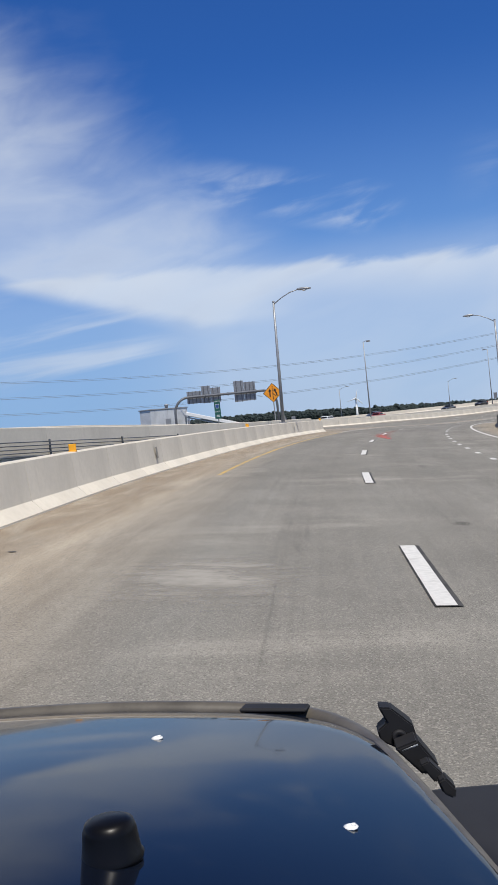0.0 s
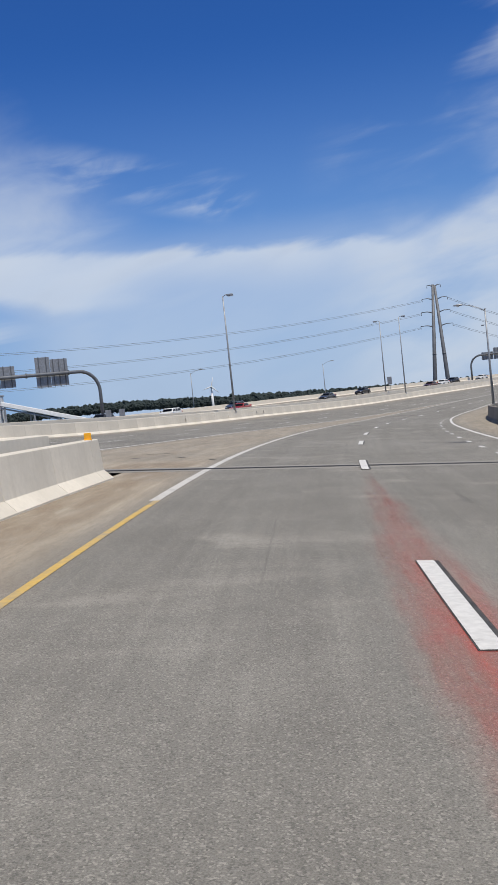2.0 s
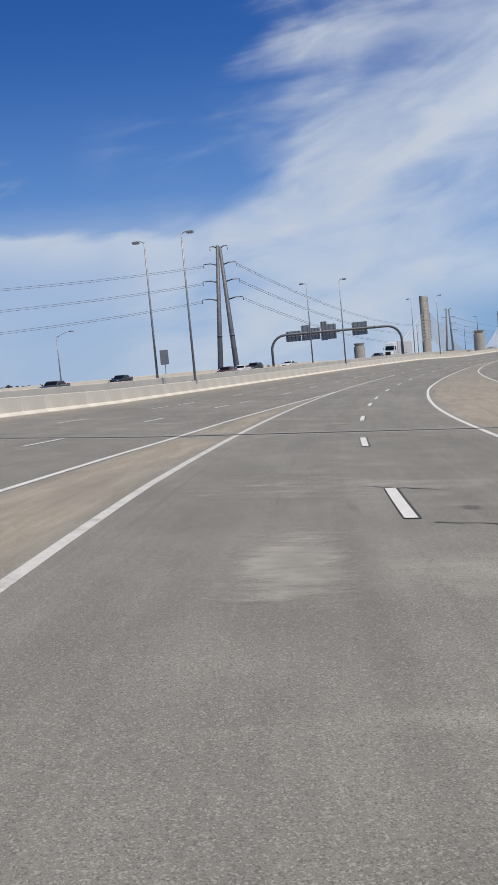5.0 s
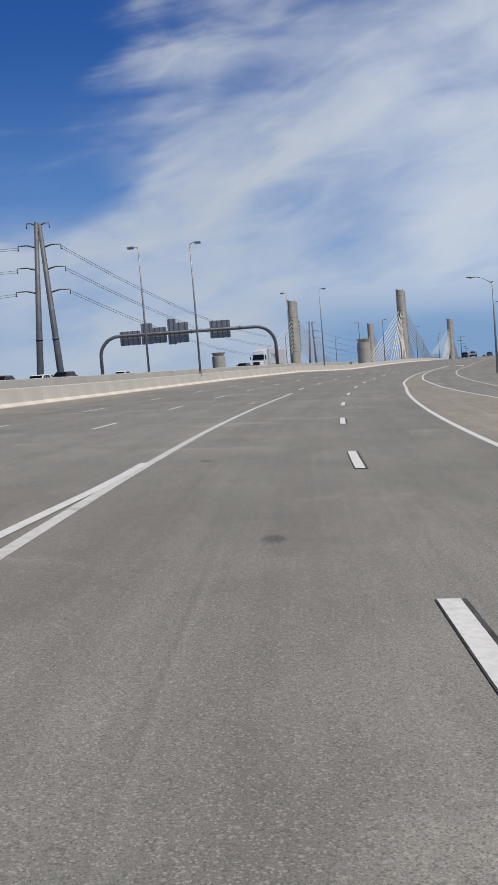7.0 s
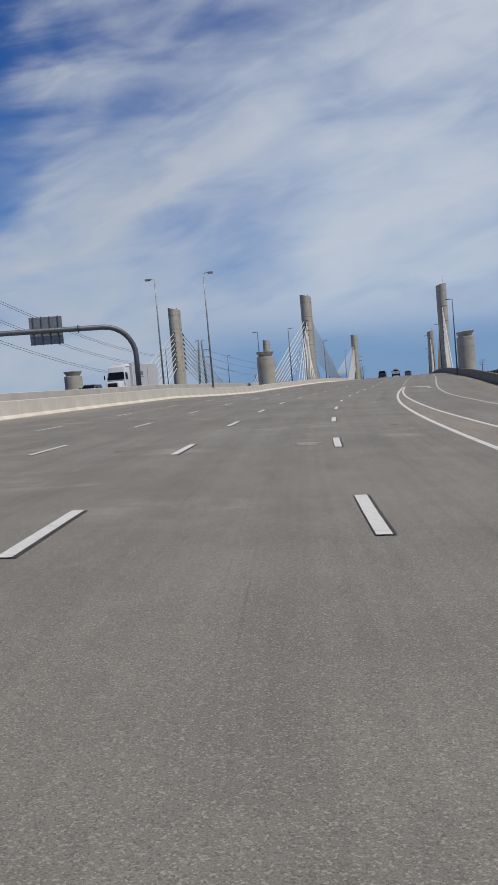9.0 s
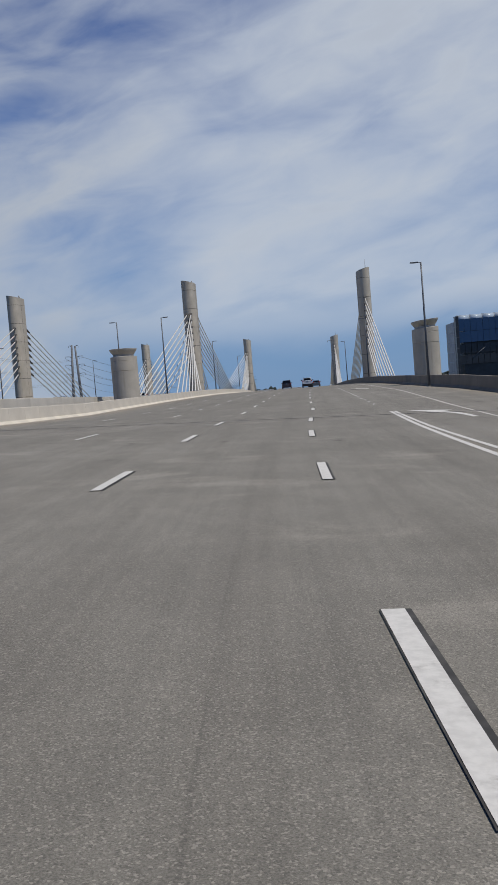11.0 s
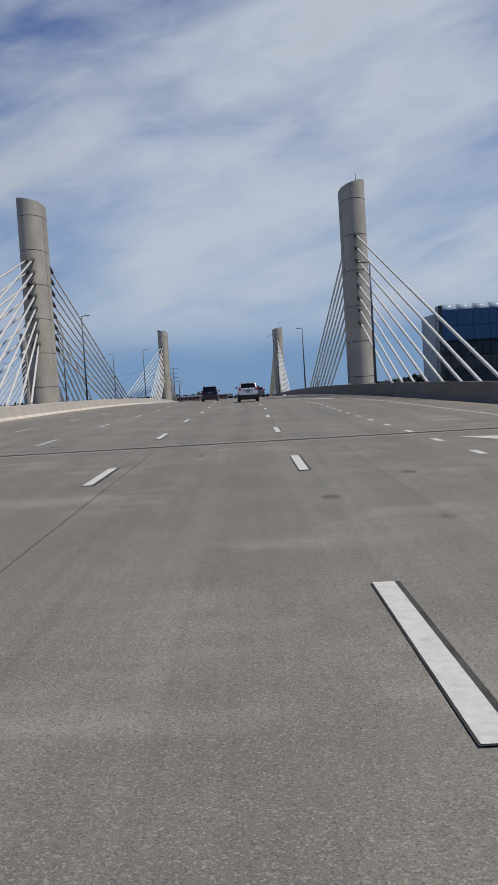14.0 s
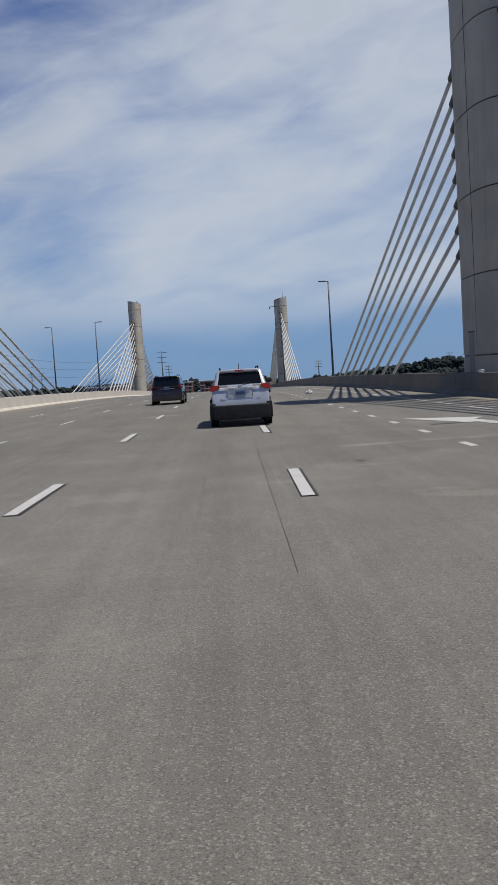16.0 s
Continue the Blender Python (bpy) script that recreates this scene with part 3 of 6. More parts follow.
def slab(name, s0, s1, left, right, put, deep, ds=6):
    """The body of a deck under its surface."""
    ss = steps(s0, s1, ds)
    verts, faces = [], []
    for s in ss:
        a, b = left(s), right(s)
        verts += [put(s, a, -0.75), put(s, b, -0.75), put(s, b, -0.95), put(s, b - 1.6, -deep), put(s, a + 1.6, -deep), put(s, a, -0.95)]
    for i in range(len(ss) - 1):
        for j in range(6):
            k = (j + 1) % 6
            faces.append((i * 6 + j, i * 6 + k, i * 6 + 6 + k, i * 6 + 6 + j))
    faces += [tuple(range(5, -1, -1)), tuple(len(ss) * 6 - 6 + j for j in range(6))]
    return tagged(mesh_ob(name, verts, faces, M_DECK), "plain concrete deck under the carriageway", "bridge deck", kind="structure")


slab("deck_main", 73.2, 700, lambda s: line_m(s) - ip(s, 385, 0.55, 398, 2.9), lambda s: (line_bar(s) if s > 158 else line_wall(s)) + ip(s, 385, 0.55, 398, 2.4), P, 2.0)
slab("deck_joining", 90, 158, lambda s: ip(s, 90, 29.6, 130, 18.6, 158, 8.4), lambda s: line_bar(s) + 0.55, P, 1.8)
slab("deck_ramp", -200, 73, lambda s: line_a(s) - 0.55, lambda s: line_wall(s) + 0.55, P, 1.8)
slab("deck_through", -200, 73, lambda s: line_m(s) - 0.55, lambda s: line_b(s) + 0.55, P_thru, 1.8)
slab("deck_opposite", -120, 700, lambda s: line_ob(s) - 0.55, lambda s: line_m(s) - ip(s, 360, 3.95, 410, 6.6), opp, 2.0)

# ---- barriers ----
PROFILE = [(0.0, -0.06), (0.0, 0.03), (0.19, 0.20), (0.245, 1.0), (0.265, 1.02), (0.44, 1.02), (0.46, 1.0), (0.50, -0.9)]


def barrier(name, foot, s0, s1, away, put=P, high=0.95, mat=None, label="", length=3.05, sub=2):
    """A concrete barrier of panels; away is the side across the road on which its back lies."""
    root = empty(name, Matrix.Identity(4), label, "barrier", kind="structure")
    s = s0
    prof = [(o, u * high / 1.02 if u > 0.4 else u) for o, u in PROFILE]
    while s < s1 - 0.5:
        e = min(s + length, s1)
        rows = []
        base = put((s + e) / 2, foot((s + e) / 2))
        for i in range(sub + 1):
            q = s + 0.007 + (e - s - 0.014) * i / sub
            rows.append([put(q, foot(q) + away * o, u) - base for o, u in prof])
        verts = [v for r in rows for v in r]
        k = len(prof)
        faces = []
        for i in range(sub):
            for j in range(k - 1):
                f = (i * k + j, i * k + j + 1, (i + 1) * k + j + 1, (i + 1) * k + j)
                faces.append(f if away < 0 else f[::-1])
        faces.append(tuple(range(k)) if away > 0 else tuple(range(k - 1, -1, -1)))
        end = tuple(sub * k + j for j in range(k))
        faces.append(end[::-1] if away > 0 else end)
        ob = mesh_ob("panel", verts, faces, mat or M_BARRIER, root)
        ob.location = base
        s = e
    return root


barrier("barrier_ramp", line_a, -84, 70.7, -1, high=0.86, length=2.75, sub=2, label="pale concrete barrier with a flared foot and dusty stains")
barrier("barrier_through", line_b, -120, 69.5, 1, P_thru, high=1.05, label="pale concrete parapet of the through road", length=9, sub=3)
barrier("barrier_median", line_m, -120, 400, -1, label="pale concrete median barrier in long panels")
barrier("parapet_bridge", line_m, 400, 690, -1, label="pale concrete parapet along the bridge deck")
barrier("barrier_opposite", lambda s: line_m(s) - ip(s, 360, 4.4, 410, 8.3), -60, 690, 1, opp, length=12, sub=4, label="pale concrete barrier of the opposite carriageway")
barrier("barrier_outer", line_ob, -100, 690, -1, opp, length=14, sub=4, label="pale concrete outer barrier of the opposite carriageway")
# Wall and right parapet share the concrete that has shade in its colour.
barrier("wall_slip", line_wall, -110, 160, 1, high=0.92, mat=M_BARRIER_SHADED, label="weathered grey concrete wall at the road's edge, shade in its tone", length=8)
barrier("parapet_right", line_bar, 90, 690, 1, high=0.98, mat=M_BARRIER_SHADED, label="weathered grey concrete parapet with its face's shade in the colour", length=8)

# rounded nose of the wall
nose = []
for i in range(10):
    a = math.pi * i / 9
    nose.append((160 + 1.1 * math.sin(a), 8.05 + 0.55 - 0.55 * math.cos(a)))
verts, faces = [], []
for s, l in nose:
    verts += [P(s, l, -0.06), P(s, l, 0.9), P(160, 8.6, 0.9)]
for i in range(len(nose) - 1):
    faces += [(3 * i, 3 * i + 3, 3 * i + 4, 3 * i + 1), (3 * i + 1, 3 * i + 4, 3 * i + 2)]
tagged(mesh_ob("wall_nose", verts, faces, M_BARRIER_SHADED), "rounded end of the weathered, shade-toned concrete wall", "barrier", kind="structure")

# ---- painted lines ----


def strip(name, mid, s0, s1, w, mat, parent, up=0.005, ds=2.0, put=P):
    ss = steps(s0, s1, ds)
    verts = []
    for s in ss:
        verts += [put(s, mid(s) - w / 2, up), put(s, mid(s) + w / 2, up)]
    faces = [(2 * i, 2 * i + 1, 2 * i + 3, 2 * i + 2) for i in range(len(ss) - 1)]
    return mesh_ob(name, verts, faces, mat, parent)


def far_ends(s0, s1):
    out = []
    for a, b, first in ((-200, 55, 10.55), (55, 66, 59.9), (66, 80, 74.9), (80, 93, 86.8), (93, 121, 96.7), (121, 186, 143.9), (186, 326, 200.55), (326, 372, 341.95), (372, 700, 377.5)):
        step = 11.18 if a in (66, 93) else 12.1 if a < 0 else 12.19 if a < 186 else 11.97 if a < 326 else 12.1 if a < 372 else 12.3
        k = math.ceil((a - first) / step)
        while first + k * step < b:
            if s0 <= first + k * step <= s1:
                out.append(first + k * step)
            k += 1
    return out


def dash_line(mid, s0, s1, parent, w=0.165, long=3.2, ends=None, put=P, dark=True, mat=None):
    for e in ends or far_ends(s0, s1):
        if dark:
            strip("contrast_mark", lambda s: mid(s) + 0.016, e - long - 0.01, e + 0.01, w + 0.055, M_CONTRAST, parent, 0.011, 1.6, put)
        strip("lane_dash", mid, e - long, e, w, mat or M_LINE, parent, 0.015, 1.6, put)


dash_line(line_r, -60, 73, road_ramp)
dash_line(line_r, 73, 690, road)
dash_line(lambda s: line_r(s) - 3.64, 243, 690, road, ends=[e - (0.6 if e < 400 else 0.1) for e in far_ends(243, 690)])
MAIN_ENDS = [170.8 + 12.19 * k for k in range(-9, 2)] + [224.7 + 12.19 * k for k in range(-3, 10)]
dash_line(lambda s: line_g2(s) - 3.66 if s < 196 else line_r(s) - 7.32, 74, 690, road, 0.13,
          ends=[e for e in MAIN_ENDS if e < 330] + [e for e in far_ends(330, 690)], dark=False)
dash_line(lambda s: line_g2(s) - 7.32 if s < 196 else line_r(s) - 10.98, 74, 690, road, 0.13,
          ends=[e for e in MAIN_ENDS if e < 330] + [e for e in far_ends(330, 690)], dark=False)
strip("edge_line_yellow", lambda s: line_r(s) - 3.56, 23, 66, 0.10, M_YELLOW, road_ramp)
strip("edge_line_white", line_g1, 73.2, 239, 0.17, M_LINE_OLD, road, 0.005)
strip("edge_line_white", line_g1, 66, 73, 0.17, M_LINE_OLD, road_ramp, 0.005)
strip("gore_line", line_g2, 74, 199, 0.16, M_LINE, road, 0.009)
strip("edge_line_right", line_rc, 73, 333, 0.16, M_LINE, road)
strip("edge_line_right", line_rc, -60, 73, 0.16, M_LINE, road_ramp)
strip("ramp_line", line_rc2, 152, 333, 0.15, M_LINE, road, 0.009)
strip("ramp_edge_line", lambda s: line_bar(s) - ip(s, 150, 6, 268, 6.2, 303, 6.0, 341, 4.8, 374, 3.2, 424, 2.4), 152, 560, 0.13, M_LINE_OLD, road)
for a, b, host in ((-40, 72, road_ramp), (76, 131, road), (342.2, 560, road)):
    s = a
    while s < b:
        strip("dotted_mark", lambda q: line_r(q) + (3.66 if q < 340 else 3.4), s, s + 0.95, 0.16, M_LINE, host, 0.007, 1.0)
        s += 3.72 if s < 200 else 3.8


def arrow_mark(s, lat, parent):
    """A lane-reduction arrow, curved towards the left lane."""
    left = [(-4.2, 0.55), (-2.4, 0.50), (-0.9, 0.30), (0.2, 0.02), (-0.3, 0.0), (3.2, -1.15), (1.9, 0.75), (1.15, 0.36), (-0.4, 0.62), (-2.2, 0.78), (-4.2, 0.80)]
    verts = [P(s + a, lat + b, 0.007) for a, b in left]
    mesh_ob("arrow_mark", verts, [tuple(range(len(verts)))], M_LINE, parent)


arrow_mark(389.6, 6.0, road)
arrow_mark(447.3, 6.0, road)
arrow_mark(330.0, 6.6, road)

# expansion joints: steel edges with a rubber seal between concrete headers
M_HEADER = concrete("joint_header", (0.275, 0.258, 0.228), 0.35, False)
M_EDGE = simple("worn_steel_edge", (0.16, 0.155, 0.15), 0.5, 0.4, 0.2, 4)
for s, host, la, lb in ((73.05, road, lambda q: line_m(q), line_wall), (159, road, line_m, line_bar), (395, road, line_m, line_bar), (330, road, line_m, line_bar), (545, road, line_m, line_bar)):
    for name, off, w, up, mat in (("joint_header", 0, 1.3, 0.003, M_HEADER), ("steel_edge", 0, 0.34, 0.006, M_EDGE), ("joint_seal", -0.085, 0.13, 0.010, M_JOINT), ("joint_seal", 0.085, 0.13, 0.010, M_JOINT)):
        verts = []
        lats = steps(la(s), lb(s), 2.0)
        for l in lats:
            verts += [P(s + off - w / 2, l, up), P(s + off + w / 2, l, up)]
        faces = [(2 * i, 2 * i + 2, 2 * i + 3, 2 * i + 1) for i in range(len(lats) - 1)]
        mesh_ob(name, verts, faces, mat, host)

# ---- bridge towers ----


def oval_tower(name, s, lat, top, a=3.1, b=1.3, label="", slant=0.5, group=""):
    """A tower of oval plan in cast lifts with thin joints, from the ground to a slanted top."""
    base = P(s, lat, 0, True)
    root = empty(name, Matrix.Translation(base) @ Matrix.Rotation(radians(heading(s)), 4, "Z"), label, "bridge tower", group)
    n = 40
    lo = GROUND - base.z
    cuts = [lo, lo * 0.66, lo * 0.33, -1.0] + [top - 1.66 - 3.45 * i for i in range(5, -1, -1)] + [top]

    def ring(z, k=1.0, tip=0.0):
        out = []
        for j in range(n):
            t = 2 * math.pi * j / n
            c, q = math.cos(t), math.sin(t)
            x = b * math.copysign(abs(c) ** 0.8, c)
            y = a * math.copysign(abs(q) ** 0.8, q)
            w = k * (1 + 0.06 * max(0.0, 1 - (z - lo) / (-lo + 6)))
            out.append((x * w, y * w, z + tip * x / b))
        return out

    def body(rows):
        bm = bmesh.new()
        rings = [[bm.verts.new(v) for v in r] for r in rows]
        for r0, r1 in zip(rings, rings[1:]):
            for j in range(n):
                f = bm.faces.new((r0[j], r0[(j + 1) % n], r1[(j + 1) % n], r1[j]))
                f.smooth = True
        caps = [bm.faces.new(rings[0][::-1]), bm.faces.new(rings[-1])]
        bmesh.ops.split_edges(bm, edges=[e for f in caps for e in f.edges])
        return bm

    for i in range(len(cuts) - 1):
        last = i == len(cuts) - 2
        z0, z1 = cuts[i] + (0.032 if i else 0), cuts[i + 1] - (0 if last else 0.032)
        part("lift", body([ring(z0), ring(z1, 1.0, slant * 0.6 * (1 if lat > 0 else -1) if last else 0)]), M_TOWER, root)
    # The core is coloured dark to give the joints their shade.
    part("core", body([ring(lo + 0.1, 0.97), ring(-1.0, 0.97), ring(2.5, 0.97), ring(6.0, 0.97), ring(top - 0.6, 0.97)]), M_COLLAR, root, "dark core standing in for shade in the joints")
    # formwork seam and a steel door at deck level on the side of the road
    side = -1 if lat > 0 else 1
    part("form_seam", box(0.014, 0.03, top - 3.2, (side * b * 0.985, -a * 0.30, (top - 3.2) / 2 + 2.0)), M_COLLAR, root, "thin dark formwork seam")
    if lat < 0:
        return root
    door = part("door", box(0.06, 0.85, 1.9, (side * b * 0.995, -a * 0.05, 1.7), 0.015), M_DECK, root, "grey access door")
    part("door_frame", box(0.05, 1.0, 0.08, (side * b * 1.0, -a * 0.05, 2.72)), M_COLLAR, door)
    return root


def fan(root, s, lat, a, side_lat, lo=7.0, hi=15.4, n=8, reach=(21.9, 52.8), up_deck=0.75, deck=P):
    """Stay cables from the tower's two ends to the edge of the deck, each with collars at both ends."""
    inv = root.matrix_world.inverted()
    for d in (-1, 1):
        for i in range(n):
            f = i / (n - 1)
            z = lo + (hi - lo) * f
            way = reach[0] + (reach[1] - reach[0]) * f + (2.2 if d > 0 else 0.0)
            top = Vector(((0.8 if d > 0 else 0.30) * (side_lat - lat) / max(1, abs(side_lat - lat)), d * a * (0.86 if d > 0 else 0.94), z))
            q = deck(s + d * way, side_lat, up_deck)
            end = inv @ q
            end += (end - top).normalized() * (1.4 / abs((end - top).normalized().z))
            bm = tube([top, end], 0.098, 8)
            c = part("stay_cable", bm, M_CABLE, root, "", True)
            u = (end - top).normalized()
            far = 1.35 if d > 0 else 0.55
            part("upper_collar", tube([top - u * 0.25, top + u * 0.15, top + u * (0.45 + far), top + u * (0.55 + far)], [0.23, 0.21, 0.17, 0.12], 12), M_COLLAR, c, "dark steel anchor collar")
            part("lower_collar", tube([end - u * 5.4, end - u * 5.3, end + u * 0.25], [0.1, 0.135, 0.14], 10), M_STEEL, c, "grey steel anchor sleeve")


TOWERS = [
    ("bridge_tower", 466.0, 12.15, 20.6, "tall oval concrete bridge tower with a mast on top", (11.6,)),
    ("bridge_tower", 469.7, -20.4, 21.5, "tall oval concrete bridge tower between the carriageways", (-17.4, -23.4)),
    ("bridge_tower", 468.0, -53.3, 21.4, "tall oval concrete tower beyond the opposite carriageway", (-52.0,)),
    ("bridge_tower", 622.0, 12.4, 18.4, "distant oval concrete bridge tower with a lamp bracket", (11.6,)),
    ("bridge_tower", 626.0, -18.15, 19.8, "distant oval concrete tower between the carriageways", (-18.3, -24.3)),
    ("bridge_tower", 620.0, -53.5, 20.6, "distant oval concrete tower of the far row", (-52.0,)),
]
for name, s, lat, top, label, sides in TOWERS:
    t = oval_tower(name, s, lat, top, b=1.2 if s == 466.0 else 1.3, label=label, group="bridge towers")
    for side in sides:
        fan(t, s, lat, 3.1, side)
    mast = bmesh.new()
    tube([(0.6, 0.5, top - 0.1), (0.6, 0.5, top + 0.35)], 0.12, 8, mast)
    if lat > 0:
        tube([(0.6, 0.5, top + 0.3), (0.6, 0.5, top + 2.0)], [0.05, 0.02], 6, mast)
    part("lightning_mast", mast, M_STEEL, t, "thin grey lightning mast" if lat > 0 else "short grey stub")
    if "lamp bracket" in label:
        br = part("lamp_bracket", tube([(-1.2, -1.0, top - 1.6), (-2.3, -1.0, top - 1.6)], 0.05, 8), M_STEEL, t, "small grey lamp bracket")
        part("bracket_lamp", box(0.22, 0.22, 0.55, (-2.3, -1.0, top - 1.85), 0.04), M_STEEL, br)

# anchor piers with a flared cap
for s, lat, top in ((394.0, -53.9, 6.0), (393.0, -19.3, 6.3), (392.0, 13.45, 6.6)):
    base = P(s, lat, 0, True)
    root = empty("anchor_pier", Matrix.Translation(base) @ Matrix.Rotation(radians(heading(s)), 4, "Z"), "squat oval concrete pier with a flared dished cap", "bridge pier", "anchor piers")
    lo = GROUND - base.z

    lean = 0.13 if lat > 0 else 0.0

    def oval(rows, tip=0.0, a=2.15, b=1.38, n=36):
        bm = bmesh.new()
        rings = []
        for k, z in rows:
            rings.append([bm.verts.new((b * k * math.copysign(abs(math.cos(2 * math.pi * j / n)) ** 0.85, math.cos(2 * math.pi * j / n)),
                                        a * k * math.copysign(abs(math.sin(2 * math.pi * j / n)) ** 0.85, math.sin(2 * math.pi * j / n)),
                                        z + tip * k * math.cos(2 * math.pi * j / n) * (z > top - 2.2))) for j in range(n)])
        for r0, r1 in zip(rings, rings[1:]):
            for j in range(n):
                f = bm.faces.new((r0[j], r0[(j + 1) % n], r1[(j + 1) % n], r1[j]))
                f.smooth = True
        bm.faces.new(rings[0][::-1])
        bm.faces.new(rings[-1])
        bm.edges.ensure_lookup_table()
        bmesh.ops.split_edges(bm, edges=[bm.edges.get((r[j], r[(j + 1) % n])) for r in rings for j in range(n)])
        return bm

    part("shaft", oval([(1.03, lo), (1.0, 0.5), (1.0, top - 2.4)]), M_TOWER, root)
    part("shaft", oval([(0.985, top - 2.4), (1.0, top - 2.36), (1.0, top - 1.32), (0.985, top - 1.30)], lean * 0.6), M_TOWER, root)
    part("shaft", oval([(0.985, top - 1.30), (1.0, top - 1.28), (1.0, top - 0.86), (0.96, top - 0.82)], lean * 0.8), M_TOWER, root)
    part("neck", oval([(0.80, top - 0.84), (0.77, top - 0.60)], lean), M_TOWER, root)
    part("cap", oval([(0.77, top - 0.62), (0.85, top - 0.48), (1.01, top - 0.14), (1.03, top), (0.95, top + 0.02)], lean), M_TOWER, root, "dished concrete cap")

# ---- street lamps ----
M_SLATE = simple("slate_grey_post_paint", (0.09, 0.10, 0.115), 0.5, 0.1, 0.12, 2)


def lamp_post(base, height, turn, style, label, group="street lamps", arm=2.0):
    post = M_SLATE if style == "slim" else M_STEEL
    root = empty("street_lamp", Matrix.Translation(base) @ Matrix.Rotation(radians(turn), 4, "Z"), label, "street lamp", group)
    r0, r1 = (0.115, 0.06) if style != "mast" else (0.12, 0.06)
    part("base_plate", box(0.42, 0.42, 0.05, (0, 0, 0.025), 0.01), M_STEEL, root)
    part("pole", tube([(0, 0, 0), (0, 0, height * 0.5), (0, 0, height)], [r0, (r0 + r1) / 2, r1], 14), post, root, "tapered dark pole" if style == "slim" else "tapered galvanised pole", True)
    if style == "cobra":
        pts = [(0.0, 0, height - 0.15), (arm * 0.35, 0, height + 0.2), (arm * 0.7, 0, height + 0.46), (arm, 0, height + 0.56)]
        part("arm", tube(pts, [0.035, 0.033, 0.03, 0.03], 8), M_STEEL, root, "", True)
        part("pole_cap", lathe([(0.075, -0.03), (0.085, 0.02), (0.03, 0.07)], 12, None, (0, 0, height)), M_STEEL, root)
        hd = bmesh.new()
        rings = []
        for x, w, t, b in ((0, 0.05, 0.05, -0.04), (0.12, 0.10, 0.085, -0.06), (0.4, 0.16, 0.11, -0.075), (0.68, 0.17, 0.08, -0.06), (0.86, 0.10, 0.03, -0.03)):
            rings.append([hd.verts.new((arm + x, y * w, z + height + 0.58)) for y, z in ((-1, 0), (-0.7, t * 0.8), (0, t), (0.7, t * 0.8), (1, 0), (0.6, b), (-0.6, b))])
        for a, b in zip(rings, rings[1:]):
            for j in range(7):
                hd.faces.new((a[j], a[(j + 1) % 7], b[(j + 1) % 7], b[j]))
        hd.faces.new(rings[0][::-1])
        hd.faces.new(rings[-1])
        bmesh.ops.recalc_face_normals(hd, faces=hd.faces)
        head = part("lamp_head", hd, M_STEEL, root, "grey cobra-head lamp housing", True)
        part("lens", lathe([(0.02, -0.14), (0.11, -0.11), (0.15, -0.06)], 12, None, (arm + 0.45, 0, height + 0.58)), M_LENS, head, "pale glass lens")
    elif style == "flood":
        part("bracket", tube([(0, 0, height - 0.05), (0.35, 0, height + 0.12), (0.55, 0, height + 0.1)], 0.035, 8), M_STEEL, root)
        h = part("lamp_head", box(0.62, 0.42, 0.2, (0.78, 0, height + 0.06), 0.05, None, None, 2), M_STEEL, root, "boxy grey floodlight head")
        part("lens", box(0.5, 0.34, 0.05, (0.8, 0, height - 0.06), 0.01), M_LENS, h, "pale flat lens")
    else:
        part("bracket", tube([(0, 0, height - 0.06), (0.5, 0, height)], 0.035, 8), post, root)
        h = part("lamp_head", box(0.7, 0.26, 0.10, (0.6, 0, height), 0.03), post, root, "slim grey lamp head")
        part("lens", box(0.45, 0.2, 0.03, (0.6, 0, height - 0.06)), M_LENS, h, "pale flat lens")
    return root


BT = 0.95
lamp_post(P(57.0, -4.82, 0.86), 7.35, heading(57) - 4, "cobra", "tall galvanised lamp post with a curved arm on the barrier", arm=1.5).matrix_world @= Matrix.Rotation(radians(1.2), 4, "Y")
for s in (144.2, 209.2, 273.2, 340.0):
    lamp_post(P(s, line_m(s) - 0.33, BT), 12.7 if s > 145 else 11.7, heading(s), "flood", "slender tall lamp post on the median barrier")
for s, l in ((210.0, -20.1), (270.7, -20.8), (340.4, -22.1)):
    lamp_post(opp(s, l, 0.3), 12.6, heading(s) + 180, "flood", "slender tall lamp post on the opposite barrier")
for s in (411.5, 481.3, 559.0, 632.0):
    lamp_post(P(s, -17.8, -0.75), 11.5, heading(s), "slim", "slim dark lamp post on the bridge parapet")
for s in (556.0, 500.0):
    lamp_post(opp(s, -23.4, 0.0), 10.2, heading(s) + 180, "slim", "slim dark lamp post beside the opposite carriageway")
for s, l, high in ((79.9, 8.85, 7.75), (136.5, 8.3, 8.3)):
    lamp_post(P(s, l, 0.85), high, heading(s) + 180, "cobra", "galvanised lamp post with a curved arm on the wall", arm=1.6 if s < 100 else 1.8)
lamp_post(P(373.5, 11.4, 0.0), 10.8, heading(373) + 180, "slim", "tall slim lamp post outside the bridge parapet")
lamp_post(opp(410.3, -23.4, 0.0), 10.4, heading(410) + 180, "slim", "slim dark lamp post beside the opposite carriageway")
for s, l in ((449.0, -51.5), (519.0, -50.6)):
    lamp_post(opp(s, l, 0.0), 10.8, heading(s), "slim", "slim dark lamp post on the far parapet of the opposite bridge")
lamp_post(P(445.5, 10.45, BT), 9.6, heading(443) + 180, "slim", "tall slim lamp post outside the bridge parapet")
lamp_post(P(517.0, 10.6, BT), 9.3, heading(521) + 180, "slim", "slim dark lamp post on the bridge parapet")
lamp_post(P(590.0, 10.4, BT), 9.3, heading(590) + 180, "slim", "slim dark lamp post on the bridge parapet")
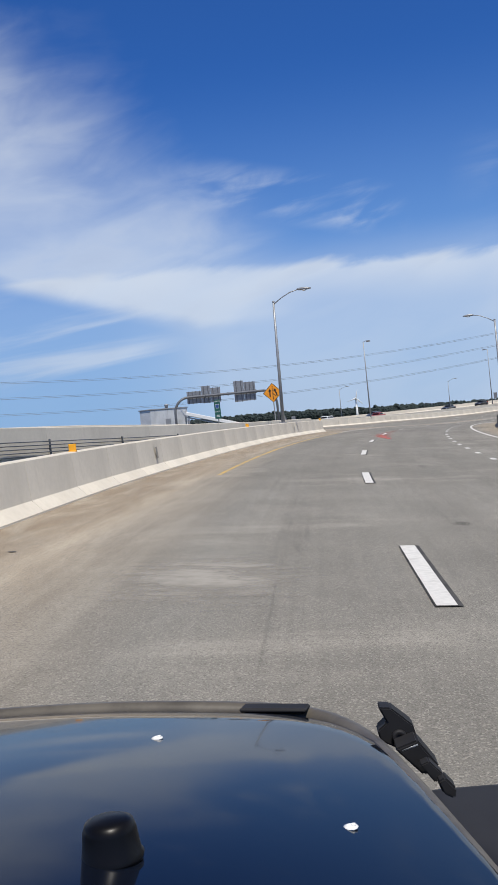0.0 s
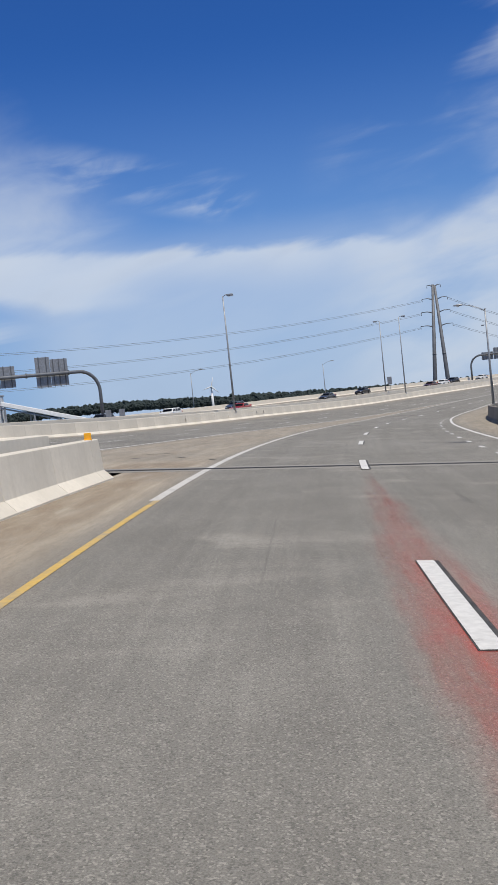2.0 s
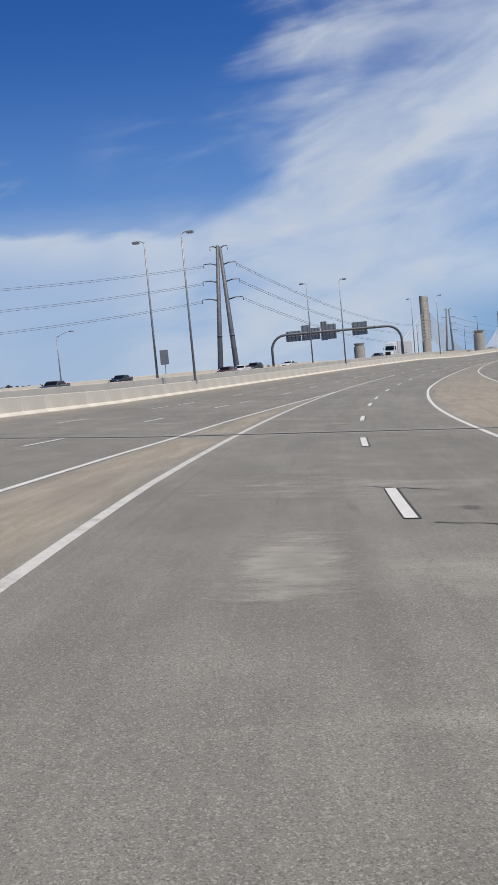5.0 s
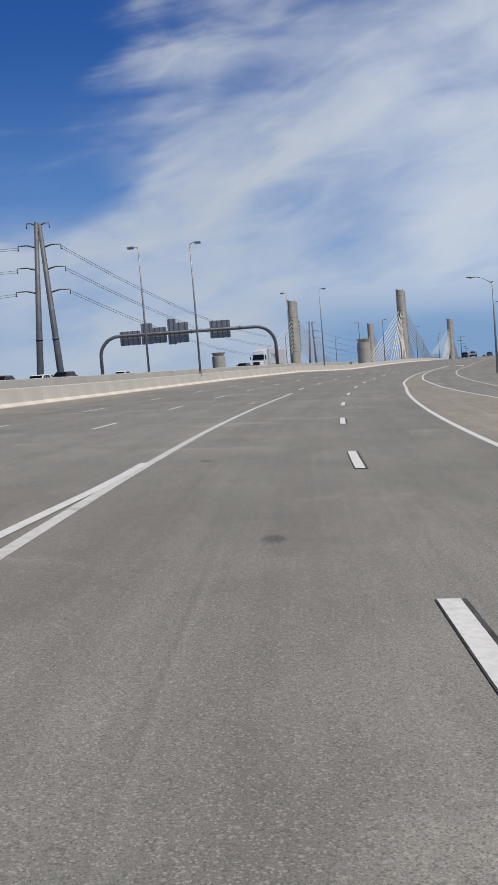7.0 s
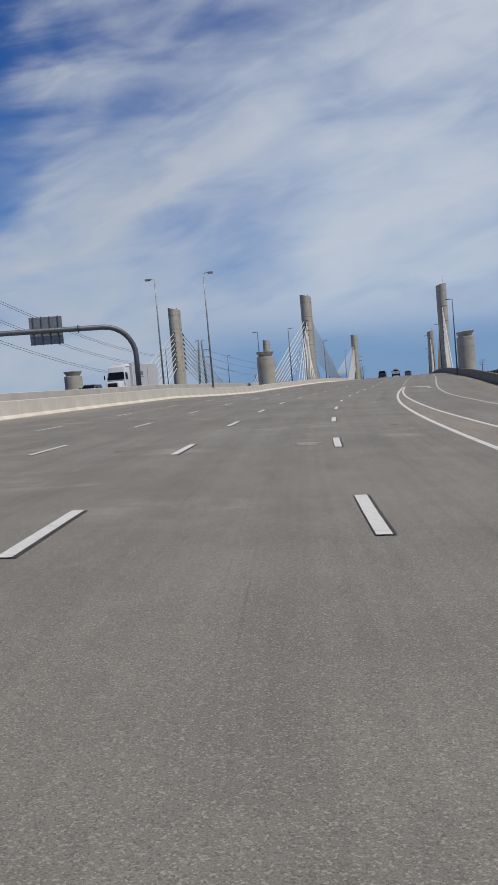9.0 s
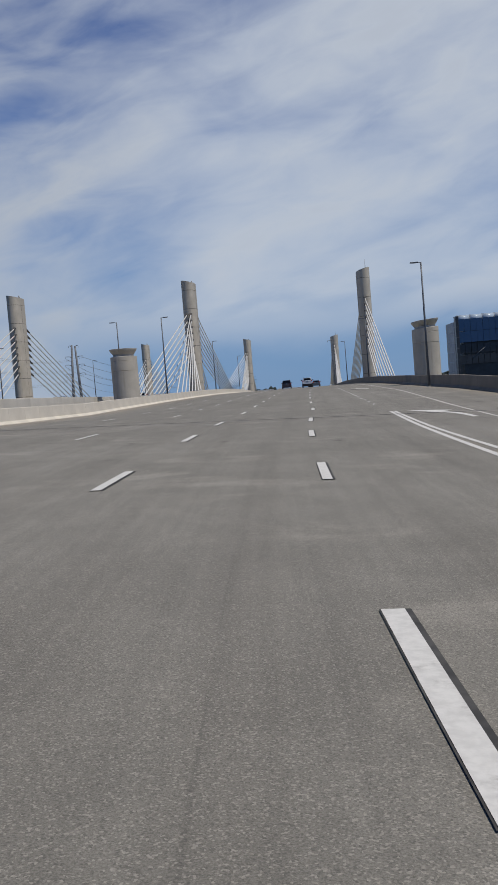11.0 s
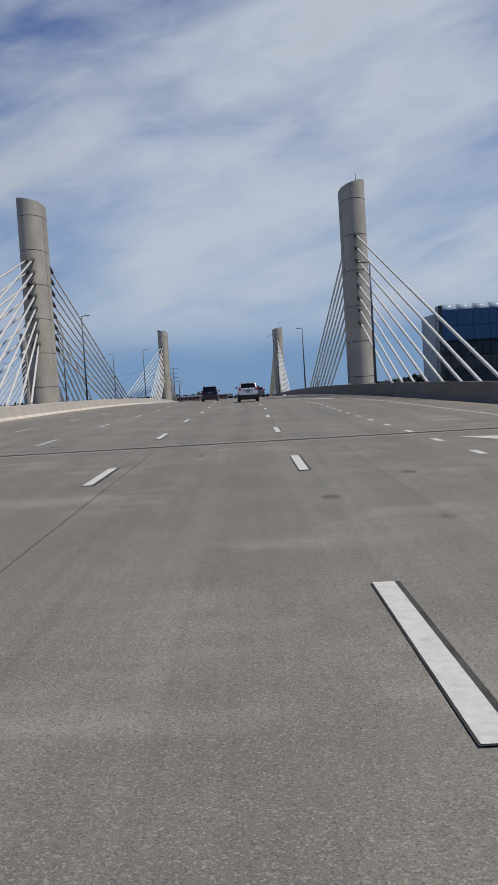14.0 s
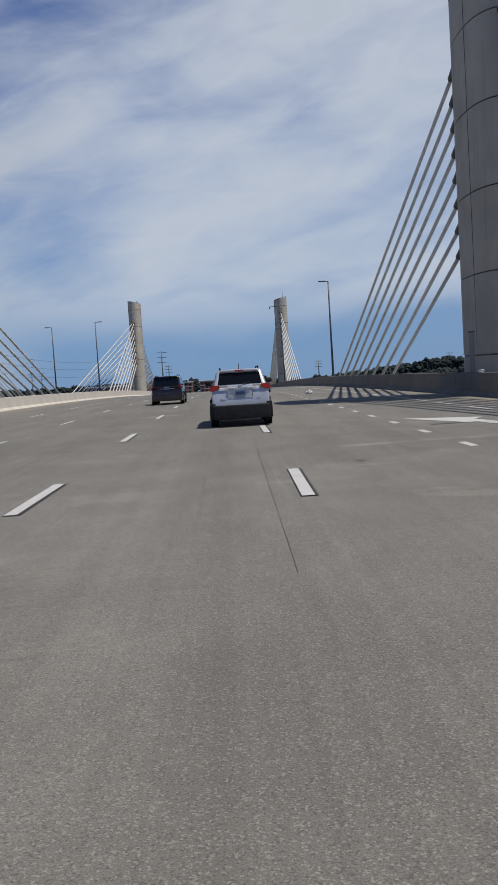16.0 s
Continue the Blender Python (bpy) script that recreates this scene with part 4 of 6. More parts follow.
lamp_post(P(274.4, 12.05, 0.0) + Vector((0, 0, 0.0)), 8.6, heading(274) + 180, "cobra", "galvanised lamp post with a curved arm beside the joining ramp", arm=1.5)
for x, y, z in ((-48.9, -220.9, 8.4), (-45.1, -181.5, 8.1)):
    lamp_post(Vector((x, y, z - 9.0)), 8.2, 20, "cobra", "distant galvanised lamp post with a curved arm", arm=1.8)

# ---- sign gantries ----


def sign_back(root, at, w, h, along, ribs):
    """The bare back of a road sign: a sheet with stiffening ribs, hung on the beam."""
    m = Matrix.Translation(at) @ along
    board = part("sign_panel", box(w, 0.03, h, (0, 0.02, 0), 0.006, m), M_SIGNBACK, root, "bare aluminium back of a road sign")
    for i in range(ribs):
        x = -w / 2 + w * (i + 0.5) / ribs
        part("rib", box(0.10, 0.09, h + 0.12, (x, -0.05, 0), 0.01, m), M_GANTRY, board, "dark steel rib")


def gantry(a, b, height, radius, signs, label, r=0.26):
    """A tubular overhead gantry with rounded shoulders between two feet."""
    a, b = Vector(a), Vector(b)
    root = empty("sign_gantry", Matrix.Identity(4), label, "sign gantry")
    d = Vector((b.x - a.x, b.y - a.y, 0))
    long = d.length
    d.normalize()

    def q(x, z):
        base = a.lerp(b, x / long)
        return Vector((base.x, base.y, base.z + z))

    pts = [q(0, 0), q(0, height - radius)]
    pts += [q(radius - radius * math.cos(t), height - radius + radius * math.sin(t)) for t in (math.pi / 2 * i / 8 for i in range(1, 9))]
    pts += [q(long * f, height) for f in (0.35, 0.5, 0.65)]
    pts += [q(long - radius + radius * math.sin(t), height - radius + radius * math.cos(t)) for t in (math.pi / 2 * i / 8 for i in range(0, 9))]
    pts += [q(long, 0)]
    part("frame_tube", tube(pts, r, 16), M_GANTRY, root, "thick grey steel tube", True)
    for f in (0.30, 0.52, 0.80):
        p = q(long * f, height)
        part("flange", tube([p - d * 0.06, p + d * 0.06], r * 1.45, 16), M_GANTRY, root, "bolted flange")
    for p in (q(0, 0), q(long, 0)):
        part("foot_plate", box(1.1, 1.1, 0.08, p, 0.02), M_GANTRY, root)
    along = Matrix(((d.x, -d.y, 0, 0), (d.y, d.x, 0, 0), (0, 0, 1, 0), (0, 0, 0, 1)))
    for f0, f1, h, dz in signs:
        mid = q(long * (f0 + f1) / 2, height + dz)
        n = Vector((-d.y, d.x, 0))
        sign_back(root, mid + n * (r + 0.16), long * (f1 - f0), h, along, max(2, round(long * (f1 - f0) / 0.75)))
    return root


gantry((-45.7, -108.2, -0.9), (-20.9, -97.1, -1.0), 7.4, 3.0,
       [(0.115, 0.232, 2.15, -0.40), (0.236, 0.302, 3.2, 0.10), (0.302, 0.380, 2.4, -0.22), (0.387, 0.436, 3.9, 0.18), (0.436, 0.505, 3.1, -0.05), (0.628, 0.745, 2.7, 0.05)],
       "grey tubular gantry with the backs of motorway signs")
gantry((-20.0, -294.0, -0.4), (-13.2, -275.8, -0.4), 7.9, 2.6,
       [(0.13, 0.270, 2.15, -0.10), (0.272, 0.358, 3.05, 0.25), (0.36, 0.455, 2.6, 0.05), (0.59, 0.686, 3.75, 0.28), (0.688, 0.803, 3.35, 0.15)],
       "grey tubular gantry across the through road with sign backs", 0.22)

# ---- road signs ----


def merge_sign(at, turn, size, label):
    """A diamond warning sign with two arrows on a post."""
    root = empty("warning_sign", Matrix.Translation(at) @ Matrix.Rotation(radians(turn), 4, "Z"), label, "road sign")
    h = 2.26 if size < 1.1 else 2.05
    f_ = size / 1.22
    part("post", box(0.07, 0.07, h + size * 0.5, (0, 0.05, (h + size * 0.5) / 2), 0.01), M_STEEL, root)
    d = size / math.sqrt(2)
    m = Matrix.Translation((0, 0, h + d)) @ Matrix.Rotation(radians(45), 4, "Y")
    part("border", box(size, 0.012, size, (0, 0.008, 0), 0.005, m), M_BLACK, root, "black border")
    part("panel", box(size - 0.06, 0.012, size - 0.06, (0, -0.001, 0), 0.004, m), M_ORANGE, root, "orange reflective sheet")

    def flat(pts, name):
        verts = [(x * f_, -0.012, h + d + z * f_) for x, z in pts]
        mesh_ob(name, verts, [tuple(range(len(verts)))], M_BLACK, root, "black arrow symbol")

    flat([(-0.30, -0.36), (-0.19, -0.36), (-0.19, 0.12), (-0.10, 0.12), (-0.245, 0.36), (-0.39, 0.12), (-0.30, 0.12)], "symbol")
    flat([(0.33, -0.30), (0.43, -0.30), (0.40, -0.10), (0.27, 0.16), (0.37, 0.20), (0.14, 0.38), (0.08, 0.10), (0.17, 0.12), (0.29, -0.12)], "symbol")
    for z0, z1 in ((0.46, 0.60), (0.28, 0.40), (0.12, 0.22), (-0.60, 0.04)):
        flat([(-0.02, z0), (0.04, z0), (0.04, z1), (-0.02, z1)], "symbol")
    flat([(0.02, -0.02), (0.02, -0.10), (0.27, -0.36), (0.33, -0.33)], "symbol")
    return root


merge_sign(P(67.3, -7.24, 0.0), heading(67.3) + 2, 1.0, "orange diamond merge sign on a steel post")
merge_sign(P(104.0, 10.6, 0.0), heading(104) - 4, 1.22, "orange diamond merge sign behind the wall")



def lettering(words, size, z, parent):
    """White raised capitals, centred on a panel that faces the road."""
    fc = bpy.data.curves.new("lettering", "FONT")
    fc.body, fc.size, fc.extrude, fc.align_x = words, size, 0.002, "CENTER"
    ob = new("lettering", fc)
    me = bpy.data.meshes.new_from_object(ob.evaluated_get(bpy.context.evaluated_depsgraph_get()))
    bpy.data.objects.remove(ob)
    me.transform(Matrix.Translation((0, -0.014, z)) @ Matrix.Rotation(radians(90), 4, "X"))
    me.materials.clear()
    me.materials.append(M_WHITE)
    new("lettering", me).parent = parent


gs = empty("route_sign", Matrix.Translation(P(60.0, -9.55, -0.1)) @ Matrix.Rotation(radians(heading(60) + 3), 4, "Z"), "narrow green route sign on a post", "road sign")
part("post", box(0.07, 0.07, 2.4, (0, 0.05, 1.2), 0.01), M_STEEL, gs)
part("panel", box(0.40, 0.02, 1.25, (0, 0, 1.93), 0.01), M_GREEN, gs, "green reflective sheet")
M_SHIELD = simple("blue_shield_sheet", (0.02, 0.07, 0.24), 0.5, 0, 0.08)
for words, size, z in (("NORTH", 0.115, 2.40), ("MILE", 0.14, 1.735), ("48", 0.21, 1.42)):
    lettering(words, size, z, gs)
shield = [(-0.12, 0.12), (-0.06, 0.15), (0.0, 0.13), (0.06, 0.15), (0.12, 0.12), (0.13, 0.0), (0.09, -0.10), (0.0, -0.16), (-0.09, -0.10), (-0.13, 0.0)]
for name, k, y, mat in (("shield_border", 1.0, -0.013, M_WHITE), ("shield", 0.88, -0.017, M_SHIELD)):
    mesh_ob(name, [(x * k, y, 2.12 + z * k) for x, z in shield], [tuple(range(10))], mat, gs, "blue route shield with a white border")
for x, y, z in ((-7.0, -217.0, 1.2),):
    sg = empty("small_sign", Matrix.Translation((x + 0.6, y, z)) @ Matrix.Rotation(radians(25), 4, "Z"), "small grey sign on the lamp post", "road sign")
    part("panel", box(0.75, 0.03, 1.3, (0, -0.1, 1.0), 0.01), M_SIGNBACK, sg)
    part("post", box(0.06, 0.06, 1.6, (0, 0, 0.3)), M_STEEL, sg)

for k in range(2):
    sg = empty("road_sign", Matrix.Translation(opp(152.6 + 1.6 * k, -36.9 + 0.9 * k, 0.0)) @ Matrix.Rotation(radians(32), 4, "Z"), "bare metal back of a small road sign on a post", "road sign", "small sign backs")
    part("post", box(0.07, 0.07, 1.9, (0, 0.05, 0.95), 0.01), M_STEEL, sg)
    part("panel", box(0.72, 0.02, 1.1, (0, 0, 1.5), 0.01), M_SIGNBACK, sg)

# reflectors and drain slots on the barriers
M_AMBER = simple("amber_reflector", (0.85, 0.40, 0.02), 0.35, 0, 0.05)
for s, lat in ((18.2, line_a(18.2) - 0.33), (43.5, line_a(43.5) - 0.33), (70.2, line_a(70.2) - 0.33)):
    rf = empty("delineator", Matrix.Translation(P(s, lat, 0.85)) @ Matrix.Rotation(radians(heading(s)), 4, "Z"), "amber delineator on the barrier top", "reflector", "delineators")
    part("housing", box(0.16, 0.09, 0.03, (0, 0, 0.015), 0.006), M_AMBER, rf)
    part("face", box(0.15, 0.03, 0.14, (0, 0, 0.09), 0.008), M_AMBER, rf, "amber reflector face")
# Each slot is a flat quad, darker than the barrier's face.
for s, f, up in ((25.2, line_a, 0.36), (58.6, line_a, 0.36), (133.0, line_m, 0.36), (149.5, line_m, 0.36), (151.6, line_m, 0.36)):
    lat = f(s) - 0.165
    dr = mesh_ob("drain_slot", [P(s + a, lat + b, up + c) for a, b, c in ((-0.10, 0.012, 0), (0.10, 0.012, 0), (0.10, -0.014, 0.30), (-0.10, -0.014, 0.30))], [(0, 1, 2, 3)], M_DECK)
    tagged(dr, "darker grey drain slot in the concrete barrier", "drain slot", "drain slots")

# pipe rail in the gap behind the ramp's barrier
rail = empty("pipe_rail", Matrix.Identity(4), "long grey steel pipe rail over the gap", "railing")
for i in range(5):
    pts = [P_thru(s, line_b(s) + 0.62, 0.54 - 0.125 * i) for s in range(-60, 71, 5)]
    part("rail", tube(pts, 0.018, 6), M_GANTRY, rail, "", True)
for s in range(-57, 70, 6):
    part("rail_post", box(0.07, 0.05, 0.7, P_thru(s, line_b(s) + 0.56, 0.26)), M_GANTRY, rail)

# ---- power line ----


def pylon(name, a0, a1, b0, b1, arms, side, label):
    """A pair of steel poles that lean together, with upswept arms and insulator strings."""
    root = empty(name, Matrix.Identity(4), label, "power pylon", "power pylons")
    a0, a1, b0, b1 = map(Vector, (a0, a1, b0, b1))
    for p0, p1 in ((a0, a1), (b0, b1)):
        foot = p0 + (p0 - p1) * ((p0.z - GROUND) / (p1.z - p0.z))
        pole = part("pole", tube([foot, p0, p1], [0.95, 0.75, 0.42], 12), M_PYLON, root, "tapered weathered steel pole", True)
        for f in (0.27,):
            p = p0.lerp(p1, f)
            part("splice", tube([p, p + (p1 - p0).normalized() * 0.35], 0.72, 12), M_PYLON, pole)
    tips = []
    side = Vector(side)
    for z, reach in arms:
        for sign, p0, p1 in ((-1, a0, a1), (1, b0, b1)):
            f = (z - p0.z) / (p1.z - p0.z)
            c = p0.lerp(p1, f)
            tip = c + side * sign * reach + Vector((0, 0, 0.5))
            arm = part("arm", tube([c, c + side * sign * reach * 0.5 + Vector((0, 0, 0.55)), tip], [0.20, 0.15, 0.08], 8), M_PYLON, root, "upswept steel arm", True)
            for off in (-0.9, 0.9):
                k = side.cross(Vector((0, 0, 1))) * off
                part("insulator", tube([tip, tip + k * 0.6 + Vector((0, 0, -0.9)), tip + k + Vector((0, 0, -0.75))], [0.07, 0.09, 0.06], 6), M_COLLAR, arm, "dark insulator string", True)
            tips.append((sign, z, tip + Vector((0, 0, -0.75))))
    return root, tips


SIDE = (0.90, 0.44, 0)
pa, ta = pylon("power_pylon", (-77.8, -71.3, 0.3), (-75.9, -70.4, 32.3), (-74.0, -69.4, 0.4), (-75.4, -70.1, 32.0), [(31.6, 1.9), (27.3, 3.6), (22.9, 3.9), (18.3, 4.2)], SIDE, "pair of leaning weathered steel power poles with upswept arms")
pc, tcp = pylon("power_pylon", (-124.5, 346.3, 0.0), (-123.2, 346.7, 27.2), (-120.6, 347.3, 0), (-121.6, 347.0, 26.6), [(26.3, 1.6), (20.8, 3.4), (16.6, 3.6), (12.0, 3.6)], (0.97, 0.24, 0), "distant pair of dark steel power poles")
pe, te = pylon("power_pylon", (-152.9, -351.8, 0.3), (-151, -350.9, 32.3), (-149, -349.9, 0.4), (-150, -350.3, 31.8), [(31.6, 1.9), (27.3, 3.6), (22.9, 3.9), (18.3, 4.2)], SIDE, "pair of leaning weathered steel power poles beside the harbour")

wires = empty("power_lines", Matrix.Identity(4), "thin sagging power cables between the poles", "power line")


def wire(p, q, sag, r=0.035):
    p, q = Vector(p), Vector(q)
    pts = [p.lerp(q, i / 24) - Vector((0, 0, sag * 4 * (i / 24) * (1 - i / 24))) for i in range(25)]
    part("wire", tube(pts, r, 4, None, False), M_WIRE, wires)


for (sg_, z_, p), (_, _, q) in zip(ta, te):
    if sg_ < 0 and z_ < 30:
        wire(p, q, 8.8, 0.05)
        wire(p + Vector((0, 0, 0.4)), q + Vector((0, 0, 0.4)), 8.8, 0.05)
for (sg_, z_, p), (_, _, q) in zip(ta, tcp):
    if sg_ > 0 and z_ < 30:
        wire(p, q, 10.0, 0.045)
        wire(p + Vector((0, 0, 0.5)), q + Vector((0, 0, 0.5)), 10.0, 0.045)
for (sg_, z_, p) in tcp:
    if z_ < 24:
        wire(p, (p.x + (30 if sg_ > 0 else -40), p.y + 420, p.z - 2), 9.0, 0.08)

for x, y, h, w in ((-48.3, 560, 22.8, 2.6), (-51, 640, 15, 2.0), (50, 640, 12, 2.0), (-150, 700, 16, 2), (-158, 705, 16, 2), (150, 640, 12, 2), (141, 652, 12, 2)):
    root = empty("utility_pole", Matrix.Translation((x, y, GROUND)), "distant steel utility pole with cross arms", "utility pole", "utility poles")
    hh = h - GROUND - 9
    part("pole", tube([(0, 0, 0), (0, 0, hh)], [0.5, 0.25], 8), M_PYLON, root, "", True)
    for f in (0.97, 0.87, 0.77):
        part("cross_arm", box(w * 2.4, 0.25, 0.25, (0, 0, hh * f)), M_PYLON, root)

# ---- wind turbine ----
wtb = empty("wind_turbine", Matrix.Translation((-441, 218, GROUND)) @ Matrix.Rotation(radians(42), 4, "Z") @ Matrix.Scale(0.62, 4), "white wind turbine on the far shore", "wind turbine")
part("tower", tube([(0, 0, 0), (0, 0, 41)], [2.0, 1.3], 14), M_WHITE, wtb, "", True)
part("nacelle", box(3.0, 9.0, 3.0, (0, 2.0, 42), 0.7), M_WHITE, wtb)
hub = part("hub", lathe([(0.3, -1), (1.3, -0.6), (1.4, 0.8), (0.4, 1.6)], 12, None, (0, -3.4, 42)), M_WHITE, wtb)
for k in range(3):
    a = radians(14 + 120 * k)
    d = Vector((math.sin(a), 0, math.cos(a)))
    c = Vector((0, -3.4, 42.3))
    part("blade", tube([c, c + d * 2, c + d * 7, c + d * 12.5], [0.5, 0.9, 0.6, 0.12], 6), M_WHITE, wtb, "slender white blade", True)

# ---- buildings ----
M_METAL = simple("pale_metal_cladding", (0.60, 0.61, 0.62), 0.55, 0.1, 0.1, 0.4)
M_METAL2 = simple("grey_window_band", (0.30, 0.31, 0.33), 0.4, 0.1, 0.1, 0.4)
m = Matrix.Translation((-123.5, -224.1, GROUND)) @ Matrix.Rotation(radians(17), 4, "Z")
ind = empty("industrial_building", m, "pale metal-clad industrial building beside the harbour", "building")
hb = 8.2 - GROUND
part("wall", box(4, 18.8, hb, (3.5, 0, hb / 2), 0.1), M_METAL, ind)
for i in range(9):
    part("cladding_sheet", box(0.06, 1.9, hb - 0.4, (5.53, -8.4 + i * 2.1, hb / 2)), M_METAL, ind)
part("roof", box(4.4, 19.2, 0.35, (3.5, 0, hb + 0.17), 0.05), M_METAL2, ind)
part("window", box(0.12, 2.6, 2.6, (5.6, -1.0, hb - 4.2), 0.03), M_METAL2, ind, "square louvred window")
part("roof_vent", lathe([(0.5, 0), (0.5, 0.9), (0.8, 1.0), (0.2, 1.4)], 10, None, (3.5, 1.5, hb + 0.3)), M_METAL2, ind)
part("door", box(0.1, 1.2, 2.2, (5.58, 6.5, 1.1), 0.02), M_METAL2, ind)
cv = empty("conveyor", Matrix.Identity(4), "long white enclosed conveyor sloping down from the building", "conveyor")
p0, p1 = Vector((-117, -217.4, 6.0)), Vector((-104, -196.5, -1.4))
dd = (p1 - p0).normalized()
mm = Matrix.Translation((p0 + p1) / 2) @ dd.to_track_quat("Y", "Z").to_matrix().to_4x4()
part("gallery", box(2.2, (p1 - p0).length, 1.1, (0, 0, 0.3), 0.1, mm), M_WHITE, cv, "white enclosed gallery")
part("truss", box(1.6, (p1 - p0).length, 0.35, (0, 0, -0.7), 0.05, mm), M_METAL2, cv)
for f in (0.02, 0.3, 0.6, 0.97):
    p = p0.lerp(p1, f)
    for o in (-0.8, 0.8):
        part("leg", box(0.3, 0.3, p.z - GROUND, (p.x + o, p.y, (p.z + GROUND) / 2)), M_METAL2, cv)
    part("brace", tube([(p.x - 0.8, p.y, p.z - 5), (p.x + 0.8, p.y, p.z - 1)], 0.1, 6), M_METAL2, cv)


def glass_material():
    k = Mat("blue_facade_glass", 0.12, 0.0)
    k.b.inputs["Specular IOR Level"].default_value = 0.4
    k.colour(k.mix(k.random(), (0.016, 0.050, 0.125), (0.020, 0.056, 0.140)))
    return k.m


M_GLASSBLUE = glass_material()
# Eave glass is coloured pale to stand in for the sky it reflects.
M_EAVE = simple("sky_tinted_eave_glass", (0.40, 0.48, 0.56), 0.22, 0, 0.1, 0.5)
M_DARKCLAD = simple("dark_cladding", (0.03, 0.035, 0.042), 0.35, 0.2, 0.2, 0.5)
M_LIGHTCLAD = simple("pale_stone_cladding", (0.50, 0.50, 0.49), 0.6, 0, 0.12, 0.6)
ofc = empty("office_building", Matrix.Translation((48.0, 183.0, GROUND)) @ Matrix.Rotation(radians(1.5), 4, "Z"), "office block with blue glass front and pale stone end", "building")
top = 16.8 - GROUND
WO, LO = 58.0, 21.0
part("core", box(WO - 2.2, LO - 1.8, top - 2.2, (WO / 2 + 1.4, LO / 2 + 0.9, (top - 2.2) / 2)), M_DARKCLAD, ofc, "dark cladding behind the panes")
for r in range(9):
    for c in range(5):
        part("stone_panel", box(0.3, 3.2, (top - 2) / 9 - 0.06, (0.15, 5.4 + c * 3.26, (top - 2) / 9 * (r + 0.5)), 0.02), M_LIGHTCLAD, ofc)
    part("corner_pane", box(0.3, 3.0, top / 9 - 0.08, (0.25, 2.2, top / 9 * (r + 0.5) - 0.3), 0.03), M_DARKCLAD, ofc)
    part("corner_pane", box(1.0, 0.5, top / 9 - 0.08, (0.55, 0.42, top / 9 * (r + 0.5) - 0.3), 0.03), M_DARKCLAD, ofc, "dark glass corner")
NP = 14
for c in range(NP):
    x = 1.3 + c * 4.05
    for k in range(2):
        part("pane", box(1.96, 0.14, 4.0, (x + 0.5 + k * 2.0, 0.3, top - 3.4), 0.01), M_GLASSBLUE, ofc)
        part("pane", box(1.96, 0.14, 3.6, (x + 0.5 + k * 2.0, 0.3, top - 7.3), 0.01), M_GLASSBLUE, ofc)
        part("storey_pane", box(1.9, 0.1, 3.0, (x + 0.5 + k * 2.0, 0.86, top - 11.2), 0.01), M_DARKCLAD, ofc)
        part("storey_pane", box(1.9, 0.1, 3.0, (x + 0.5 + k * 2.0, 0.86, top - 14.8), 0.01), M_DARKCLAD, ofc)
    part("roof_pane", tube([(x - 0.45, 1.6, top - 1.4), (x + 3.45, 1.6, top - 1.4)], 1.38, 20), M_EAVE, ofc, "rounded glass eave with reflected sky in its colour", True)
    part("mullion", tube([(x - 0.5, 1.6, top - 1.4), (x - 0.42, 1.6, top - 1.4)], 1.43, 20), M_METAL2, ofc, "", True)
    if c % 3 == 1:
        part("brace", tube([(x, 0.72, top - 14), (x + 4, 0.72, top - 11)], 0.12, 6), M_GANTRY, ofc, "diagonal steel brace")
part("roof", box(WO - 4, LO - 5, 0.4, (WO / 2 + 2.3, LO / 2 + 1.6, top - 1.2)), M_METAL2, ofc)

# low red brick houses at the far end of the bridge
M_BRICK = simple("red_brick", (0.26, 0.10, 0.075), 0.8, 0, 0.2, 1.0)
M_PANE = simple("dark_window_glass", (0.03, 0.035, 0.04), 0.15, 0, 0.2)
for x, y, w in ((-52, 700, 26), (-24, 715, 20), (-82, 712, 22), (-110, 735, 24)):
    ap = empty("apartment_block", Matrix.Translation((x, y, GROUND)), "distant red brick apartment block with pale bands", "building", "apartment blocks")
    hh = 8.0
    part("wall", box(w, 12, hh, (0, 0, hh / 2)), M_BRICK, ap)
    part("roof", box(w + 0.8, 12.6, 0.7, (0, 0, hh + 0.35)), M_LIGHTCLAD, ap)
    for r in range(3):
        part("band", box(w + 0.1, 0.2, 0.35, (0, -6.05, 2.6 * r + 2.5)), M_LIGHTCLAD, ap)
        for c in range(int(w / 3.2)):
            part("window", box(1.3, 0.15, 1.5, (-w / 2 + 1.8 + c * 3.2, -6.02, 2.6 * r + 1.3)), M_PANE, ap)

# ---- far woods ----


def leaf_material():
    k = Mat("haze_tinted_foliage", 0.9)
    g_ = k.t.nodes.new("ShaderNodeNewGeometry")
    v = k.ramp(g_.outputs["Random Per Island"], 0.0, 1.0)
    # Dark greens with distance haze mixed into the colour as a bluish cast.
    c = k.mix(v, (0.016, 0.027, 0.026), (0.025, 0.038, 0.034))
    k.colour(k.mix(k.ramp(k.noise(0.12, 4), 0.35, 0.65), c, (0.020, 0.032, 0.029)))
    return k.m


M_LEAF = leaf_material()
rng = np.random.default_rng(7)
ICO = bmesh.new()
bmesh.ops.create_icosphere(ICO, subdivisions=1, radius=1)
ICO_V = np.array([v.co for v in ICO.verts])
ICO_F = np.array([[v.index for v in f.verts] for f in ICO.faces])
ICO.free()


